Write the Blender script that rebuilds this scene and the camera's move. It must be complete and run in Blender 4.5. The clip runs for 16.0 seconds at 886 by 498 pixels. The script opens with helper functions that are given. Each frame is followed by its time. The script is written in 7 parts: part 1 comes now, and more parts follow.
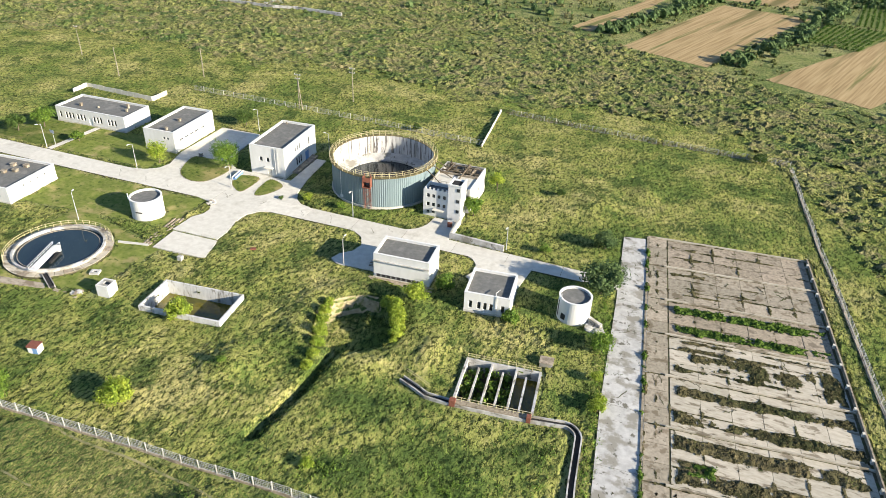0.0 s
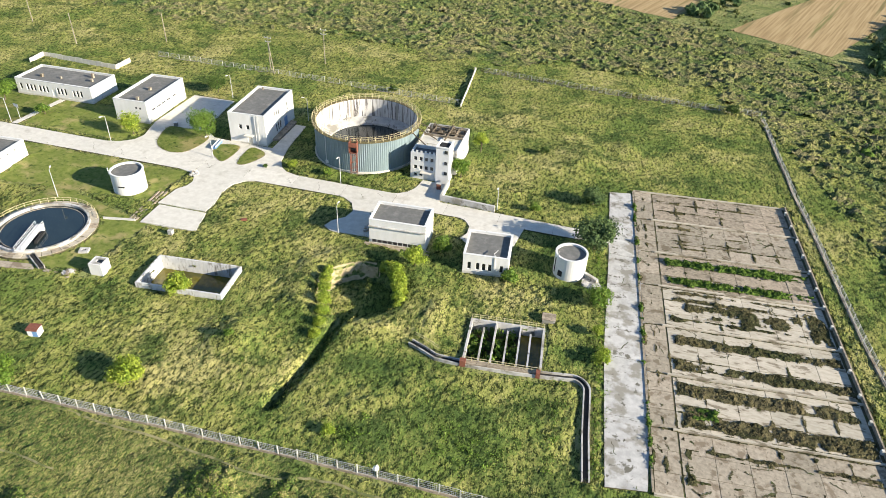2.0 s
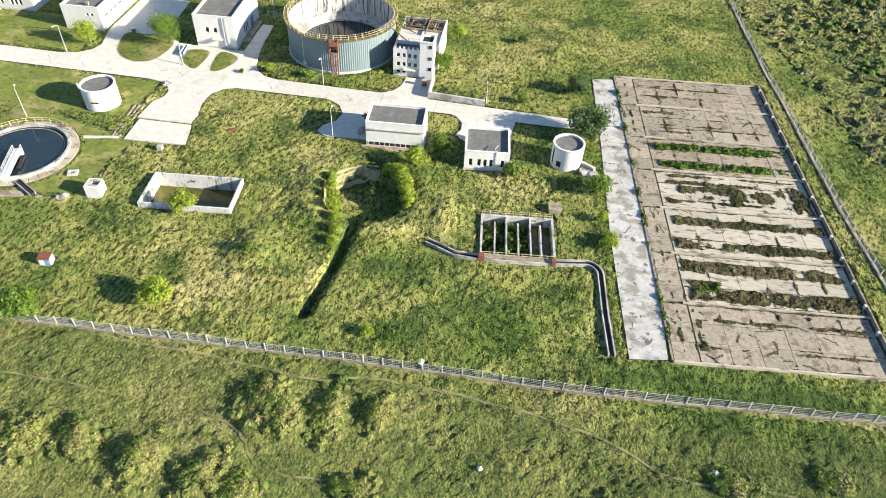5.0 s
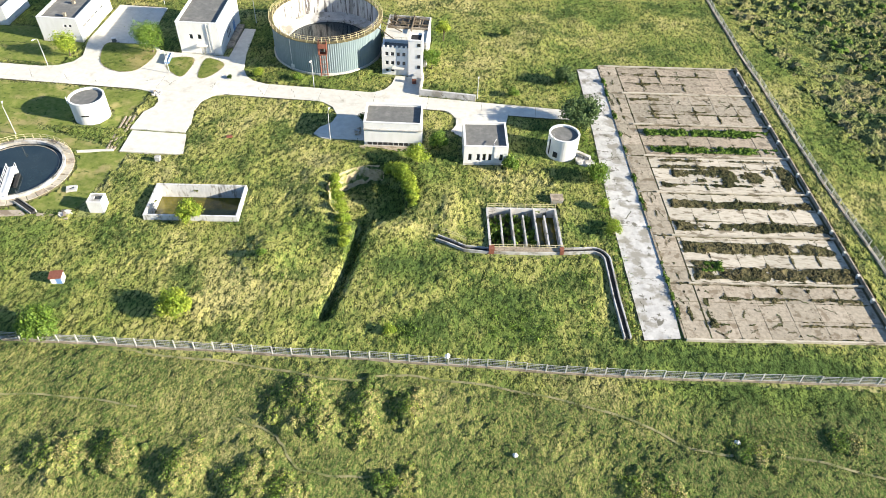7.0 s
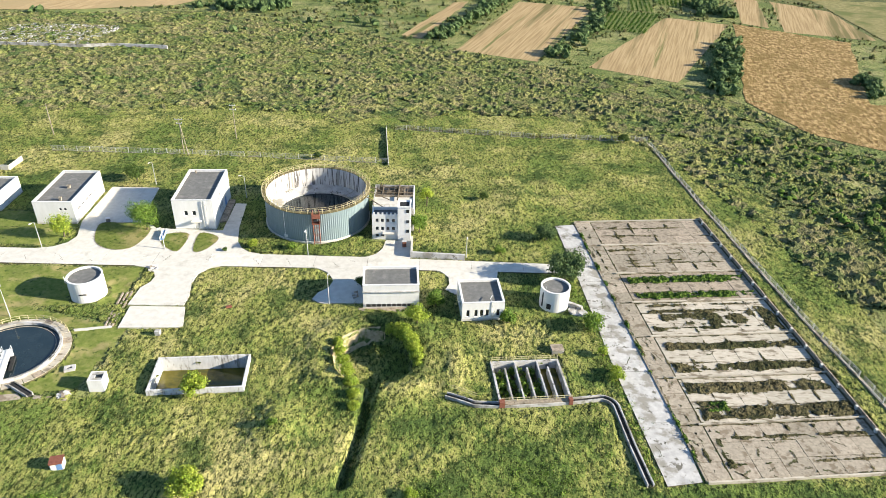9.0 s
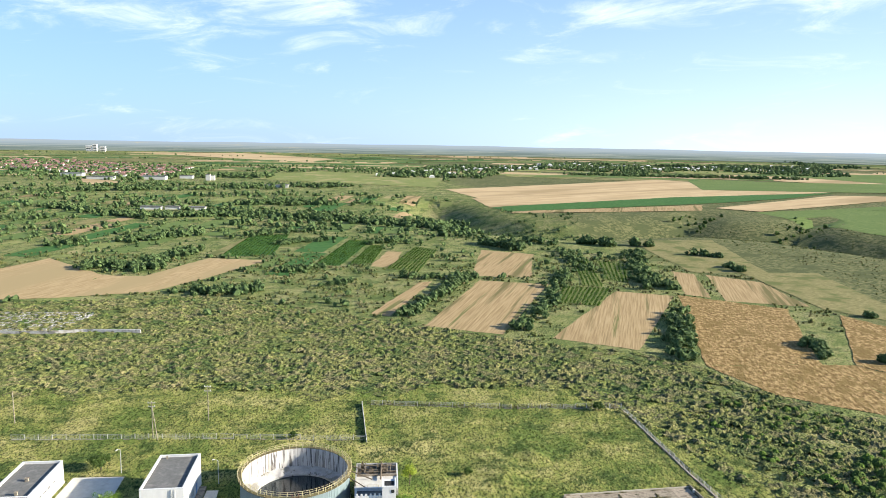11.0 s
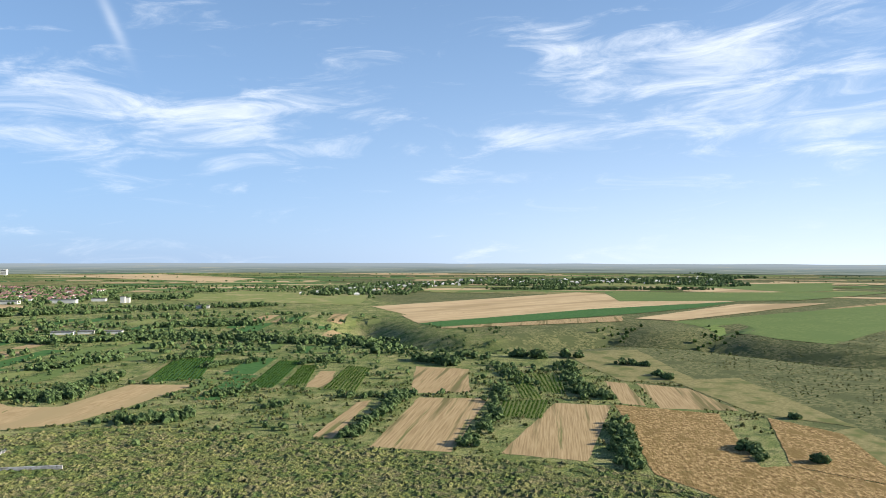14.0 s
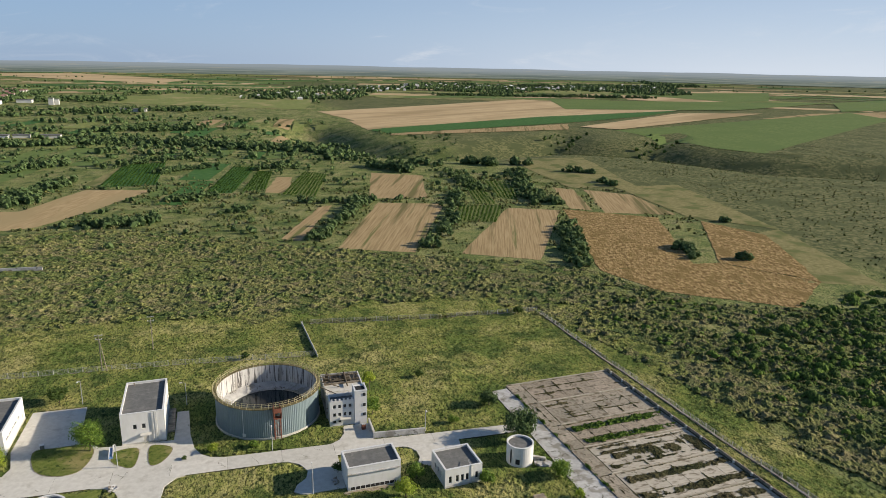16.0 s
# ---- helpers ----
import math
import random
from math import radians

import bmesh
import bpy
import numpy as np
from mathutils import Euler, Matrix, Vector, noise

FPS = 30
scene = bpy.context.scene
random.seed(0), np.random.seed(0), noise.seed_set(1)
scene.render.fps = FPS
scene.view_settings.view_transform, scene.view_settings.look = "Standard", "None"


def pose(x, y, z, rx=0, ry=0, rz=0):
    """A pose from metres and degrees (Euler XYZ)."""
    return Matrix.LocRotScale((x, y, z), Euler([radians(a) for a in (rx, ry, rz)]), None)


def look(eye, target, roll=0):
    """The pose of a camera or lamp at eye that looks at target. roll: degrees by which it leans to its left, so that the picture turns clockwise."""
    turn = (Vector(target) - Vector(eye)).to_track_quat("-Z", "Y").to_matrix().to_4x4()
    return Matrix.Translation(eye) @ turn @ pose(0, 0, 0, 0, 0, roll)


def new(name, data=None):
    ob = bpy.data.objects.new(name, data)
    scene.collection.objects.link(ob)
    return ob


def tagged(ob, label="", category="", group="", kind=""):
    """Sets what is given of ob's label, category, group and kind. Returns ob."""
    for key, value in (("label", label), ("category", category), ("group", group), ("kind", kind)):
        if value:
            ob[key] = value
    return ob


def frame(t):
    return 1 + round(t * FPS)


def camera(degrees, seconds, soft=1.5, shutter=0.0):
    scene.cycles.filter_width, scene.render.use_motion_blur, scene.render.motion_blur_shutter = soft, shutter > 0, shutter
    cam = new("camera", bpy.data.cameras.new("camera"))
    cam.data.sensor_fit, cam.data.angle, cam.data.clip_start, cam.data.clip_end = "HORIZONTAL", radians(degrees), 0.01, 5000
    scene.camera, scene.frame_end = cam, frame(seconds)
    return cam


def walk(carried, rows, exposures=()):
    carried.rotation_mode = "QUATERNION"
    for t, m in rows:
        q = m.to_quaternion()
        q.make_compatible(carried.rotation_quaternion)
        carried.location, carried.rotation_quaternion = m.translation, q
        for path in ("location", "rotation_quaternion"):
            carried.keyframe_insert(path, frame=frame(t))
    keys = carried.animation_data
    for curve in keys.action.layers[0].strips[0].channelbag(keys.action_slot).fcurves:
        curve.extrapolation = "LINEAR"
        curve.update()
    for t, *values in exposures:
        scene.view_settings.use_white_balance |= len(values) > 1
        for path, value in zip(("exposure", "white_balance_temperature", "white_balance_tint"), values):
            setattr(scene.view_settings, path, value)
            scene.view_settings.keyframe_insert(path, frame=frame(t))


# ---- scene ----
cam = camera(65.5, 16.0, soft=0.5)
PATH = [
    (0, (37.315, 10.586, 81.574), (36.76, 12.191, 80.519), 2.5),
    (0.5, (35.46, 9.681, 81.619), (34.935, 11.29, 80.554), 2.5),
    (1, (33.632, 9.035, 81.988), (33.143, 10.64, 80.9), 2.5),
    (1.5, (31.729, 8.313, 82.32), (31.277, 9.91, 81.203), 2.5),
    (2, (29.895, 7.629, 82.785), (29.482, 9.21, 81.633), 2.5),
    (2.5, (27.751, 6.936, 83.167), (27.379, 8.496, 81.972), 2.6),
    (3, (25.835, 6.309, 83.441), (25.501, 7.842, 82.202), 2.6),
    (3.5, (23.577, 5.716, 83.967), (23.285, 7.219, 82.679), 2.8),
    (4, (21.291, 5.008, 84.354), (21.04, 6.479, 83.022), 3.0),
    (4.2, (20.335, 4.645, 84.418), (20.099, 6.108, 83.075), 3.1),
    (6.3, (11.126, 1.813, 86.125), (11.024, 3.209, 84.697), 3.2),
    (6.5, (10.274, 1.607, 86.236), (10.181, 3.011, 84.814), 3.2),
    (7, (8.563, 1.099, 86.738), (8.49, 2.526, 85.338), 2.9),
    (7.5, (6.11, 0.275, 86.904), (6.063, 1.751, 85.555), 2.8),
    (8, (4.088, -0.333, 87.23), (4.063, 1.21, 85.958), 2.5),
    (8.5, (1.926, -0.949, 87.746), (1.925, 0.675, 86.579), 2.3),
    (9, (-0.138, -1.706, 88.373), (-0.113, 0.003, 87.336), 1.9),
    (9.5, (-2.395, -2.164, 88.892), (-2.34, -0.371, 88.008), 1.6),
    (9.9, (-4.14, -2.82, 89.316), (-4.066, -0.963, 88.577), 1.5),
    (10, (-4.599, -2.978, 89.341), (-4.516, -1.103, 88.649), 1.2),
    (10.2, (-5.11, -3.358, 89.402), (-5.018, -1.459, 88.783), 1.1),
    (12.3, (-10.314, -3.820, 88.617), (-10.078, -1.834, 88.655), 0.2),
    (12.5, (-11.221, -4.158, 88.743), (-10.973, -2.174, 88.781), 0.2),
    (13, (-13.832, -4.937, 89.073), (-13.544, -2.958, 89.109), 0.1),
    (13.5, (-16.13, -5.690, 89.201), (-15.803, -3.717, 89.236), 0.1),
    (14, (-18.209, -6.446, 89.136), (-17.845, -4.479, 89.17), 0.1),
    (14.5, (-20.52, -6.943, 88.846), (-20.116, -4.985, 88.832), 0.1),
    (15, (-23.4, -8.5, 89.15), (-22.953, -6.552, 89.06), 0.45),
    (15.5, (-27.5, -11.6, 90.1), (-27.01, -9.679, 89.831), 0.64),
    (16, (-31.48, -14.286, 91.264), (-30.962, -12.424, 90.746), 1.1),
]
EXPOSE = [(0.0, 1.33, 6450, 10), (3.5, 1.4, 6450, 10), (7.0, 1.63, 6420, 10), (9.5, 1.5, 6400, 10), (10.2, 1.45, 6300, 10),
          (12.5, 1.33, 6230, 11), (14.0, 1.1, 6280, 11), (15.0, 0.84, 6420, 11), (16.0, 0.57, 6560, 12)]
walk(cam, [(t, look(e, g, r)) for t, e, g, r in PATH], EXPOSE)

# ---------------------------------------------------------------- sky and sun
SUN_ELEV, SUN_EAST = 20.3, 10.0          # degrees above the horizon, degrees south of east
sun_way = Vector((math.cos(radians(SUN_ELEV)) * math.cos(radians(SUN_EAST)),
                  -math.cos(radians(SUN_ELEV)) * math.sin(radians(SUN_EAST)), math.sin(radians(SUN_ELEV))))
sun = new("sun", bpy.data.lights.new("sun", "SUN"))
sun.data.energy, sun.data.angle, sun.data.color = 5.0, radians(0.5), (1.0, 0.9, 0.73)
sun.matrix_basis = look((0, 0, 300), Vector((0, 0, 300)) - sun_way)


class Net:
    """Short hand for shader nodes."""

    def __init__(self, tree, fresh=True):
        self.tree = tree
        if fresh:
            tree.nodes.clear()

    def add(self, kind, operation=None, data_type=None):
        node = self.tree.nodes.new(kind)
        if operation:
            node.operation = operation
        if data_type:
            node.data_type = data_type
        return node

    def link(self, a, b):
        self.tree.links.new(a, b)
        return b.node

    def put(self, value, socket):
        if isinstance(value, (int, float, tuple)):
            socket.default_value = value
        else:
            self.tree.links.new(value, socket)

    def math(self, op, a, b=0.0, c=0.0, clamp=False):
        node = self.add("ShaderNodeMath", op)
        node.use_clamp = clamp
        for value, socket in zip((a, b, c), node.inputs):
            self.put(value, socket)
        return node.outputs[0]

    def mix(self, f, a, b):
        node = self.add("ShaderNodeMix", data_type="RGBA")
        self.put(f, node.inputs[0])
        self.put(a if not isinstance(a, tuple) else (*a[:3], 1), node.inputs[6])
        self.put(b if not isinstance(b, tuple) else (*b[:3], 1), node.inputs[7])
        return node.outputs[2]

    def noise(self, vector, scale, detail=3.0, rough=0.55):
        node = self.add("ShaderNodeTexNoise")
        self.put(vector, node.inputs["Vector"])
        node.inputs["Scale"].default_value, node.inputs["Detail"].default_value = scale, detail
        node.inputs["Roughness"].default_value = rough
        return node.outputs[0]

    def ramp(self, f, lo, hi):
        node = self.add("ShaderNodeMapRange")
        node.interpolation_type = "SMOOTHSTEP"
        self.put(f, node.inputs[0])
        node.inputs[1].default_value, node.inputs[2].default_value = lo, hi
        return node.outputs[0]


world = bpy.data.worlds.new("sky")
scene.world = world
world.use_nodes = True
n = Net(world.node_tree)
sky = n.add("ShaderNodeTexSky")
sky.sky_type, sky.sun_disc, sky.sun_elevation, sky.sun_rotation = "NISHITA", False, radians(SUN_ELEV), radians(90 + SUN_EAST)
sky.altitude, sky.air_density, sky.dust_density, sky.ozone_density = 200.0, 0.9, 0.0, 6.0
way = n.add("ShaderNodeTexCoord").outputs["Generated"]
sep = n.add("ShaderNodeSeparateXYZ")
n.link(way, sep.inputs[0])
above = n.add("ShaderNodeCombineXYZ")
n.link(sep.outputs[0], above.inputs[0])
n.link(sep.outputs[1], above.inputs[1])
n.put(n.math("MAXIMUM", sep.outputs[2], 0.006), above.inputs[2])
n.link(above.outputs[0], sky.inputs[0])
azim = n.math("MULTIPLY", n.math("ARCTAN2", sep.outputs[0], sep.outputs[1]), 57.3)
elev = n.math("MULTIPLY", n.math("ARCSINE", sep.outputs[2]), 57.3)
flat = n.add("ShaderNodeCombineXYZ")
n.put(n.math("MULTIPLY", azim, 0.05), flat.inputs[0])
n.put(n.math("MULTIPLY", n.math("ADD", elev, n.math("MULTIPLY", azim, -0.06)), 0.22), flat.inputs[1])
wisps = n.noise(flat.outputs[0], 2.3, 8.0, 0.64)
wisps.node.inputs["Distortion"].default_value = 0.7
total = None
for a0, e0, sa, se, lean, much in ((-14, 12.0, 13, 1.7, -0.1, 0.75), (-20, 8.9, 9, 1.5, -0.08, 0.7), (-2, 12.2, 6, 1.5, 0.05, 0.6), (21, 16.6, 3.6, 2.4, -0.25, 0.8), (33, 15.8, 9, 3.0, 0.2, 0.8),
                                   (18.5, 9.9, 7.5, 1.2, -0.03, 0.72), (39, 10.5, 10, 4.0, 0.0, 0.6), (-5, 9.0, 12, 1.6, 0.0, 0.35),
                                   (95, 14, 30, 6, 0.0, 0.6), (-100, 16, 30, 5, 0.0, 0.4), (170, 15, 40, 5, 0.0, 0.4)):
    da = n.math("SUBTRACT", azim, float(a0))
    de = n.math("SUBTRACT", n.math("SUBTRACT", elev, float(e0)), n.math("MULTIPLY", da, lean))
    d2 = n.math("ADD", n.math("POWER", n.math("ABSOLUTE", n.math("DIVIDE", da, sa)), 2.0), n.math("POWER", n.math("ABSOLUTE", n.math("DIVIDE", de, se)), 2.0))
    blob = n.math("MULTIPLY", n.math("EXPONENT", n.math("MULTIPLY", d2, -1.0)), much)
    total = blob if total is None else n.math("ADD", total, blob)
veil = n.math("MULTIPLY", n.ramp(n.math("ADD", n.math("MULTIPLY", total, 0.47), n.math("MULTIPLY", wisps, 1.6)), 0.86, 1.5), 0.8)
high = n.math("SUBTRACT", elev, 17.4)
off = n.math("DIVIDE", n.math("ADD", n.math("ADD", azim, 15.1), n.math("ADD", n.math("MULTIPLY", high, 0.48), n.math("MULTIPLY", wisps, 0.4))), 0.4)
trail = n.math("EXPONENT", n.math("MULTIPLY", n.math("ADD", n.math("MULTIPLY", off, off), n.math("MULTIPLY", n.math("MULTIPLY", high, high), 0.25)), -1.0))
veil = n.math("ADD", veil, n.math("MULTIPLY", trail, 0.3), clamp=True)
background = n.add("ShaderNodeBackground")
SKY = 0.056
scale_sky = n.add("ShaderNodeVectorMath", operation="SCALE")
n.link(sky.outputs[0], scale_sky.inputs[0])
scale_sky.inputs[3].default_value = 1.0
low = n.math("MULTIPLY", n.math("EXPONENT", n.math("MULTIPLY", n.math("ABSOLUTE", elev), -0.03)), 0.8)
hazy = n.mix(low, scale_sky.outputs[0], (3.45, 5.55, 8.4))
pale = n.math("MULTIPLY", n.math("EXPONENT", n.math("MULTIPLY", n.math("ABSOLUTE", elev), -0.14)), n.math("ADD", 0.1, n.math("MULTIPLY", n.ramp(azim, -25.0, 50.0), 0.6)))
hazy = n.mix(pale, hazy, (9.6, 10.2, 10.8))
band_low = n.math("MULTIPLY", n.math("EXPONENT", n.math("MULTIPLY", n.math("ABSOLUTE", elev), -0.35)), n.math("SUBTRACT", 0.5, n.math("MULTIPLY", n.ramp(azim, -20.0, 40.0), 0.5)))
hazy = n.mix(band_low, hazy, (3.3, 4.3, 6.0))
n.link(n.mix(veil, hazy, (9.2, 9.6, 10.0)), background.inputs[0])
background.inputs[1].default_value = SKY
n.link(background.outputs[0], n.add("ShaderNodeOutputWorld").inputs[0])


# ---------------------------------------------------------------- materials
def surface(name, a, b, scale=1.0, c=None, wide=0.1, often=(0.45, 0.65), rough=0.85, bump=0.0, metal=0.0, each=0.0, island=0.0,
            stretch=(1, 1, 1), fine=0.25, gloss=0.3, thin=0.0, turn=0.0, also=None):
    """Colour a and b by a grain of that scale, c by wide patches; each, island: how much single pieces or leaves differ."""
    m = bpy.data.materials.new(name)
    m.use_nodes = True
    n = Net(m.node_tree)
    where = n.add("ShaderNodeNewGeometry")
    stretched = n.add("ShaderNodeVectorMath", operation="MULTIPLY")
    spun = n.add("ShaderNodeVectorRotate")
    spun.rotation_type = "Z_AXIS"
    spun.inputs["Angle"].default_value = radians(turn)
    n.link(where.outputs["Position"], spun.inputs[0])
    n.link(spun.outputs[0], stretched.inputs[0])
    stretched.inputs[1].default_value = stretch
    p = stretched.outputs[0]
    grain = n.noise(p, scale, 4.0, 0.6)
    colour = n.mix(n.ramp(grain, 0.5 - fine, 0.5 + fine), a, b)
    if c:
        colour = n.mix(n.ramp(n.noise(p, wide, 5.0, 0.6), *often), colour, c)
    if also:
        colour = n.mix(n.ramp(n.noise(p, also[1], 6.0, 0.65), also[2], also[3]), colour, also[0])
    for much, source in ((each, n.add("ShaderNodeObjectInfo").outputs["Random"]), (island, where.outputs["Random Per Island"])):
        if much:
            hsv = n.add("ShaderNodeHueSaturation")
            n.put(n.math("ADD", n.math("MULTIPLY", source, 2 * much), 1 - much), hsv.inputs["Value"])
            n.put(n.math("ADD", n.math("MULTIPLY", source, -0.06 * much), 0.5 + 0.03 * much), hsv.inputs["Hue"])
            n.link(colour, hsv.inputs["Color"])
            colour = hsv.outputs[0]
    shader = n.add("ShaderNodeBsdfPrincipled")
    n.put(colour, shader.inputs["Base Color"])
    shader.inputs["Roughness"].default_value, shader.inputs["Metallic"].default_value = rough, metal
    shader.inputs["Specular IOR Level"].default_value = gloss
    if bump:
        relief = n.add("ShaderNodeBump")
        relief.inputs["Strength"].default_value, relief.inputs["Distance"].default_value = 0.8, bump
        n.put(grain, relief.inputs["Height"])
        n.link(relief.outputs[0], shader.inputs["Normal"])
    last = shader.outputs[0]
    if thin:
        glow = n.add("ShaderNodeBsdfTranslucent")
        n.put(colour, glow.inputs[0])
        both = n.add("ShaderNodeMixShader")
        both.inputs[0].default_value = thin
        n.link(last, both.inputs[1])
        n.link(glow.outputs[0], both.inputs[2])
        last = both.outputs[0]
    n.link(last, n.add("ShaderNodeOutputMaterial").inputs[0])
    return m


M = {}


def sward(name, green, mid, straw, dark, island=0.0, thin=0.0, bump=0.0, fine=2.4, growth=(), bushes=0.0):
    """Uneven grassland: green, middling and straw-coloured growth mixed at four scales, with darker leafy patches and
    painted shade between tufts.
    """
    m = surface(name, green, mid, fine, rough=0.9, island=0.0, gloss=0.05, thin=thin, bump=bump)
    n = Net(m.node_tree, False)
    skin = [q for q in n.tree.nodes if q.type == "BSDF_PRINCIPLED"][0]
    where = n.add("ShaderNodeNewGeometry")
    leaning = n.add("ShaderNodeMapping")
    leaning.inputs["Rotation"].default_value = (0, 0, radians(-28))
    leaning.inputs["Scale"].default_value = (1.35, 0.7, 1.0)
    n.link(where.outputs["Position"], leaning.inputs[0])
    p, q = where.outputs["Position"], leaning.outputs[0]
    zones, clumps, blades = n.noise(p, 0.05, 3.0, 0.55), n.noise(q, 0.42, 4.0, 0.6), n.noise(q, fine, 4.0, 0.65)
    much = n.math("ADD", n.math("ADD", n.math("MULTIPLY", zones, 0.95), n.math("MULTIPLY", clumps, 0.5)), n.math("MULTIPLY", blades, 0.55))
    if growth:
        seat = n.add("ShaderNodeSeparateXYZ")
        n.link(p, seat.inputs[0])
        bias = 0.0
        for gx0, gy0, wide, deep, amount in growth:
            du, dv = n.math("DIVIDE", n.math("SUBTRACT", seat.outputs[0], float(gx0)), float(wide)), n.math("DIVIDE", n.math("SUBTRACT", seat.outputs[1], float(gy0)), float(deep))
            fall = n.math("EXPONENT", n.math("MULTIPLY", n.math("ADD", n.math("MULTIPLY", du, du), n.math("MULTIPLY", dv, dv)), -1.0))
            bias = n.math("ADD", n.math("MULTIPLY", fall, float(amount)), bias)
        much = n.math("ADD", much, bias)
    colour = n.mix(n.ramp(much, 0.86, 1.02), green, mid)
    colour = n.mix(n.ramp(much, 1.01, 1.2), colour, straw)
    leafy = n.math("ADD", n.math("MULTIPLY", n.noise(p, 0.11, 5.0, 0.6), 0.65), n.math("MULTIPLY", n.noise(q, 1.3, 4.0, 0.65), 0.35))
    if growth:
        leafy = n.math("ADD", leafy, n.math("MULTIPLY", n.math("MAXIMUM", n.math("MULTIPLY", bias, -1.0), 0.0), 0.4))
    colour = n.mix(n.math("MULTIPLY", n.ramp(leafy, 0.5, 0.6), 0.85), colour, dark)
    if bushes:
        warp = n.add("ShaderNodeTexNoise")
        warp.inputs["Scale"].default_value = 0.9
        n.link(p, warp.inputs["Vector"])
        bent = n.add("ShaderNodeVectorMath", operation="MULTIPLY_ADD")
        bent.inputs[1].default_value = (2.2, 2.2, 0.0)
        n.link(warp.outputs["Color"], bent.inputs[0])
        n.link(p, bent.inputs[2])
        kinds = n.add("ShaderNodeTexVoronoi")
        kinds.inputs["Scale"].default_value = bushes
        n.link(bent.outputs[0], kinds.inputs["Vector"])
        kind_of = n.add("ShaderNodeSeparateColor")
        n.link(kinds.outputs["Color"], kind_of.inputs[0])
        colour = n.mix(n.math("MULTIPLY", n.ramp(n.noise(p, 0.035, 4.0, 0.6), 0.46, 0.6), 0.5), colour, (0.19, 0.175, 0.075))
        colour = n.mix(n.math("MULTIPLY", n.ramp(kind_of.outputs[0], 0.62, 0.7), 0.5), colour, (0.048, 0.085, 0.036))
        colour = n.mix(n.math("MULTIPLY", n.ramp(kind_of.outputs[1], 0.6, 0.75), 0.5), colour, (0.205, 0.215, 0.07))
        colour = n.mix(n.math("MULTIPLY", n.ramp(kind_of.outputs[2], 0.7, 0.8), 0.6), colour, (0.205, 0.172, 0.098))
    # self-shadow between tufts, mixed into the colour as very dark gaps
    tuft_shade = n.math("ADD", n.math("MULTIPLY", n.noise(q, 1.1, 3.0, 0.6), 0.5), n.math("MULTIPLY", n.noise(q, 3.6, 3.0, 0.6), 0.5))
    colour = n.mix(n.math("MULTIPLY", n.ramp(tuft_shade, 0.525, 0.425), 0.9), colour, tuple(c * (0.42 if bushes else 0.3) for c in dark))
    axes = n.add("ShaderNodeSeparateXYZ")
    n.link(p, axes.inputs[0])
    south = n.ramp(n.math("ADD", axes.outputs[1], n.math("MULTIPLY", n.noise(p, 0.3, 3.0), 6.0)), 67.0, 62.0)
    colour = n.mix(n.math("MULTIPLY", south, 0.55), colour, n.mix(n.ramp(blades, 0.42, 0.6), dark, (0.205, 0.19, 0.075)))
    if island:
        hsv = n.add("ShaderNodeHueSaturation")
        n.put(n.math("ADD", n.math("MULTIPLY", where.outputs["Random Per Island"], 2 * island), 1 - island), hsv.inputs["Value"])
        n.link(colour, hsv.inputs["Color"])
        colour = hsv.outputs[0]
    n.put(colour, skin.inputs["Base Color"])
    for glow in [k for k in n.tree.nodes if k.type == "BSDF_TRANSLUCENT"]:
        n.put(colour, glow.inputs[0])
    return m


SWARD = ((0.142, 0.192, 0.046), (0.275, 0.285, 0.082), (0.43, 0.388, 0.155), (0.06, 0.1, 0.028))
# where the meadow is lush (below nought) and where it has dried (above): x, y, half widths, how much
GROWTH = ((24, 80, 10, 9, -0.1), (0, 79, 9, 11, -0.07), (-36, 99, 20, 11, 0.1), (-30, 78, 12, 8, 0.08), (5, 103, 3, 7, 0.14), (10, 70, 28, 4, -0.06), (22, 119, 8, 5, -0.1), (14, 108, 5, 5, 0.06), (-30, 125, 12, 6, 0.1),
          (18, 178, 5, 18, 0.1), (40, 190, 18, 18, -0.05), (-5, 190, 14, 18, 0.05), (72, 56, 30, 13, -0.26), (30, 40, 30, 8, -0.12), (60, 69, 20, 3, -0.2))
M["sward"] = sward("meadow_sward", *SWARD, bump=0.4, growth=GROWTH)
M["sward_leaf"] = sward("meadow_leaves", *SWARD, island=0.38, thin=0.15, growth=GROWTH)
SCRUB = ((0.082, 0.122, 0.035), (0.162, 0.178, 0.058), (0.27, 0.235, 0.108), (0.05, 0.08, 0.028))
M["grass"] = surface("grass_blades", (0.135, 0.209, 0.0297), (0.392, 0.385, 0.0878), 0.55, (0.567, 0.472, 0.203), 0.07, (0.53, 0.63), 0.8, island=0.26, gloss=0.1, thin=0.15, fine=0.14)
M["lawn"] = surface("short_grass", (0.125, 0.18, 0.036), (0.235, 0.262, 0.074), 0.9, (0.36, 0.32, 0.135), 0.14, (0.5, 0.66), 0.85, also=((0.07, 0.11, 0.026), 0.6, 0.56, 0.66), island=0.3, gloss=0.1, thin=0.3)
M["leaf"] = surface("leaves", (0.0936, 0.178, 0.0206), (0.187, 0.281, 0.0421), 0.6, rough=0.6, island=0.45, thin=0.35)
M["leaf_bright"] = surface("bright_leaves", (0.2, 0.3, 0.03), (0.38, 0.44, 0.06), 0.6, rough=0.6, island=0.4, thin=0.4)
M["leaf_dark"] = surface("dark_leaves", (0.035, 0.07, 0.014), (0.085, 0.13, 0.03), 0.6, rough=0.7, island=0.4, thin=0.1, gloss=0.15)
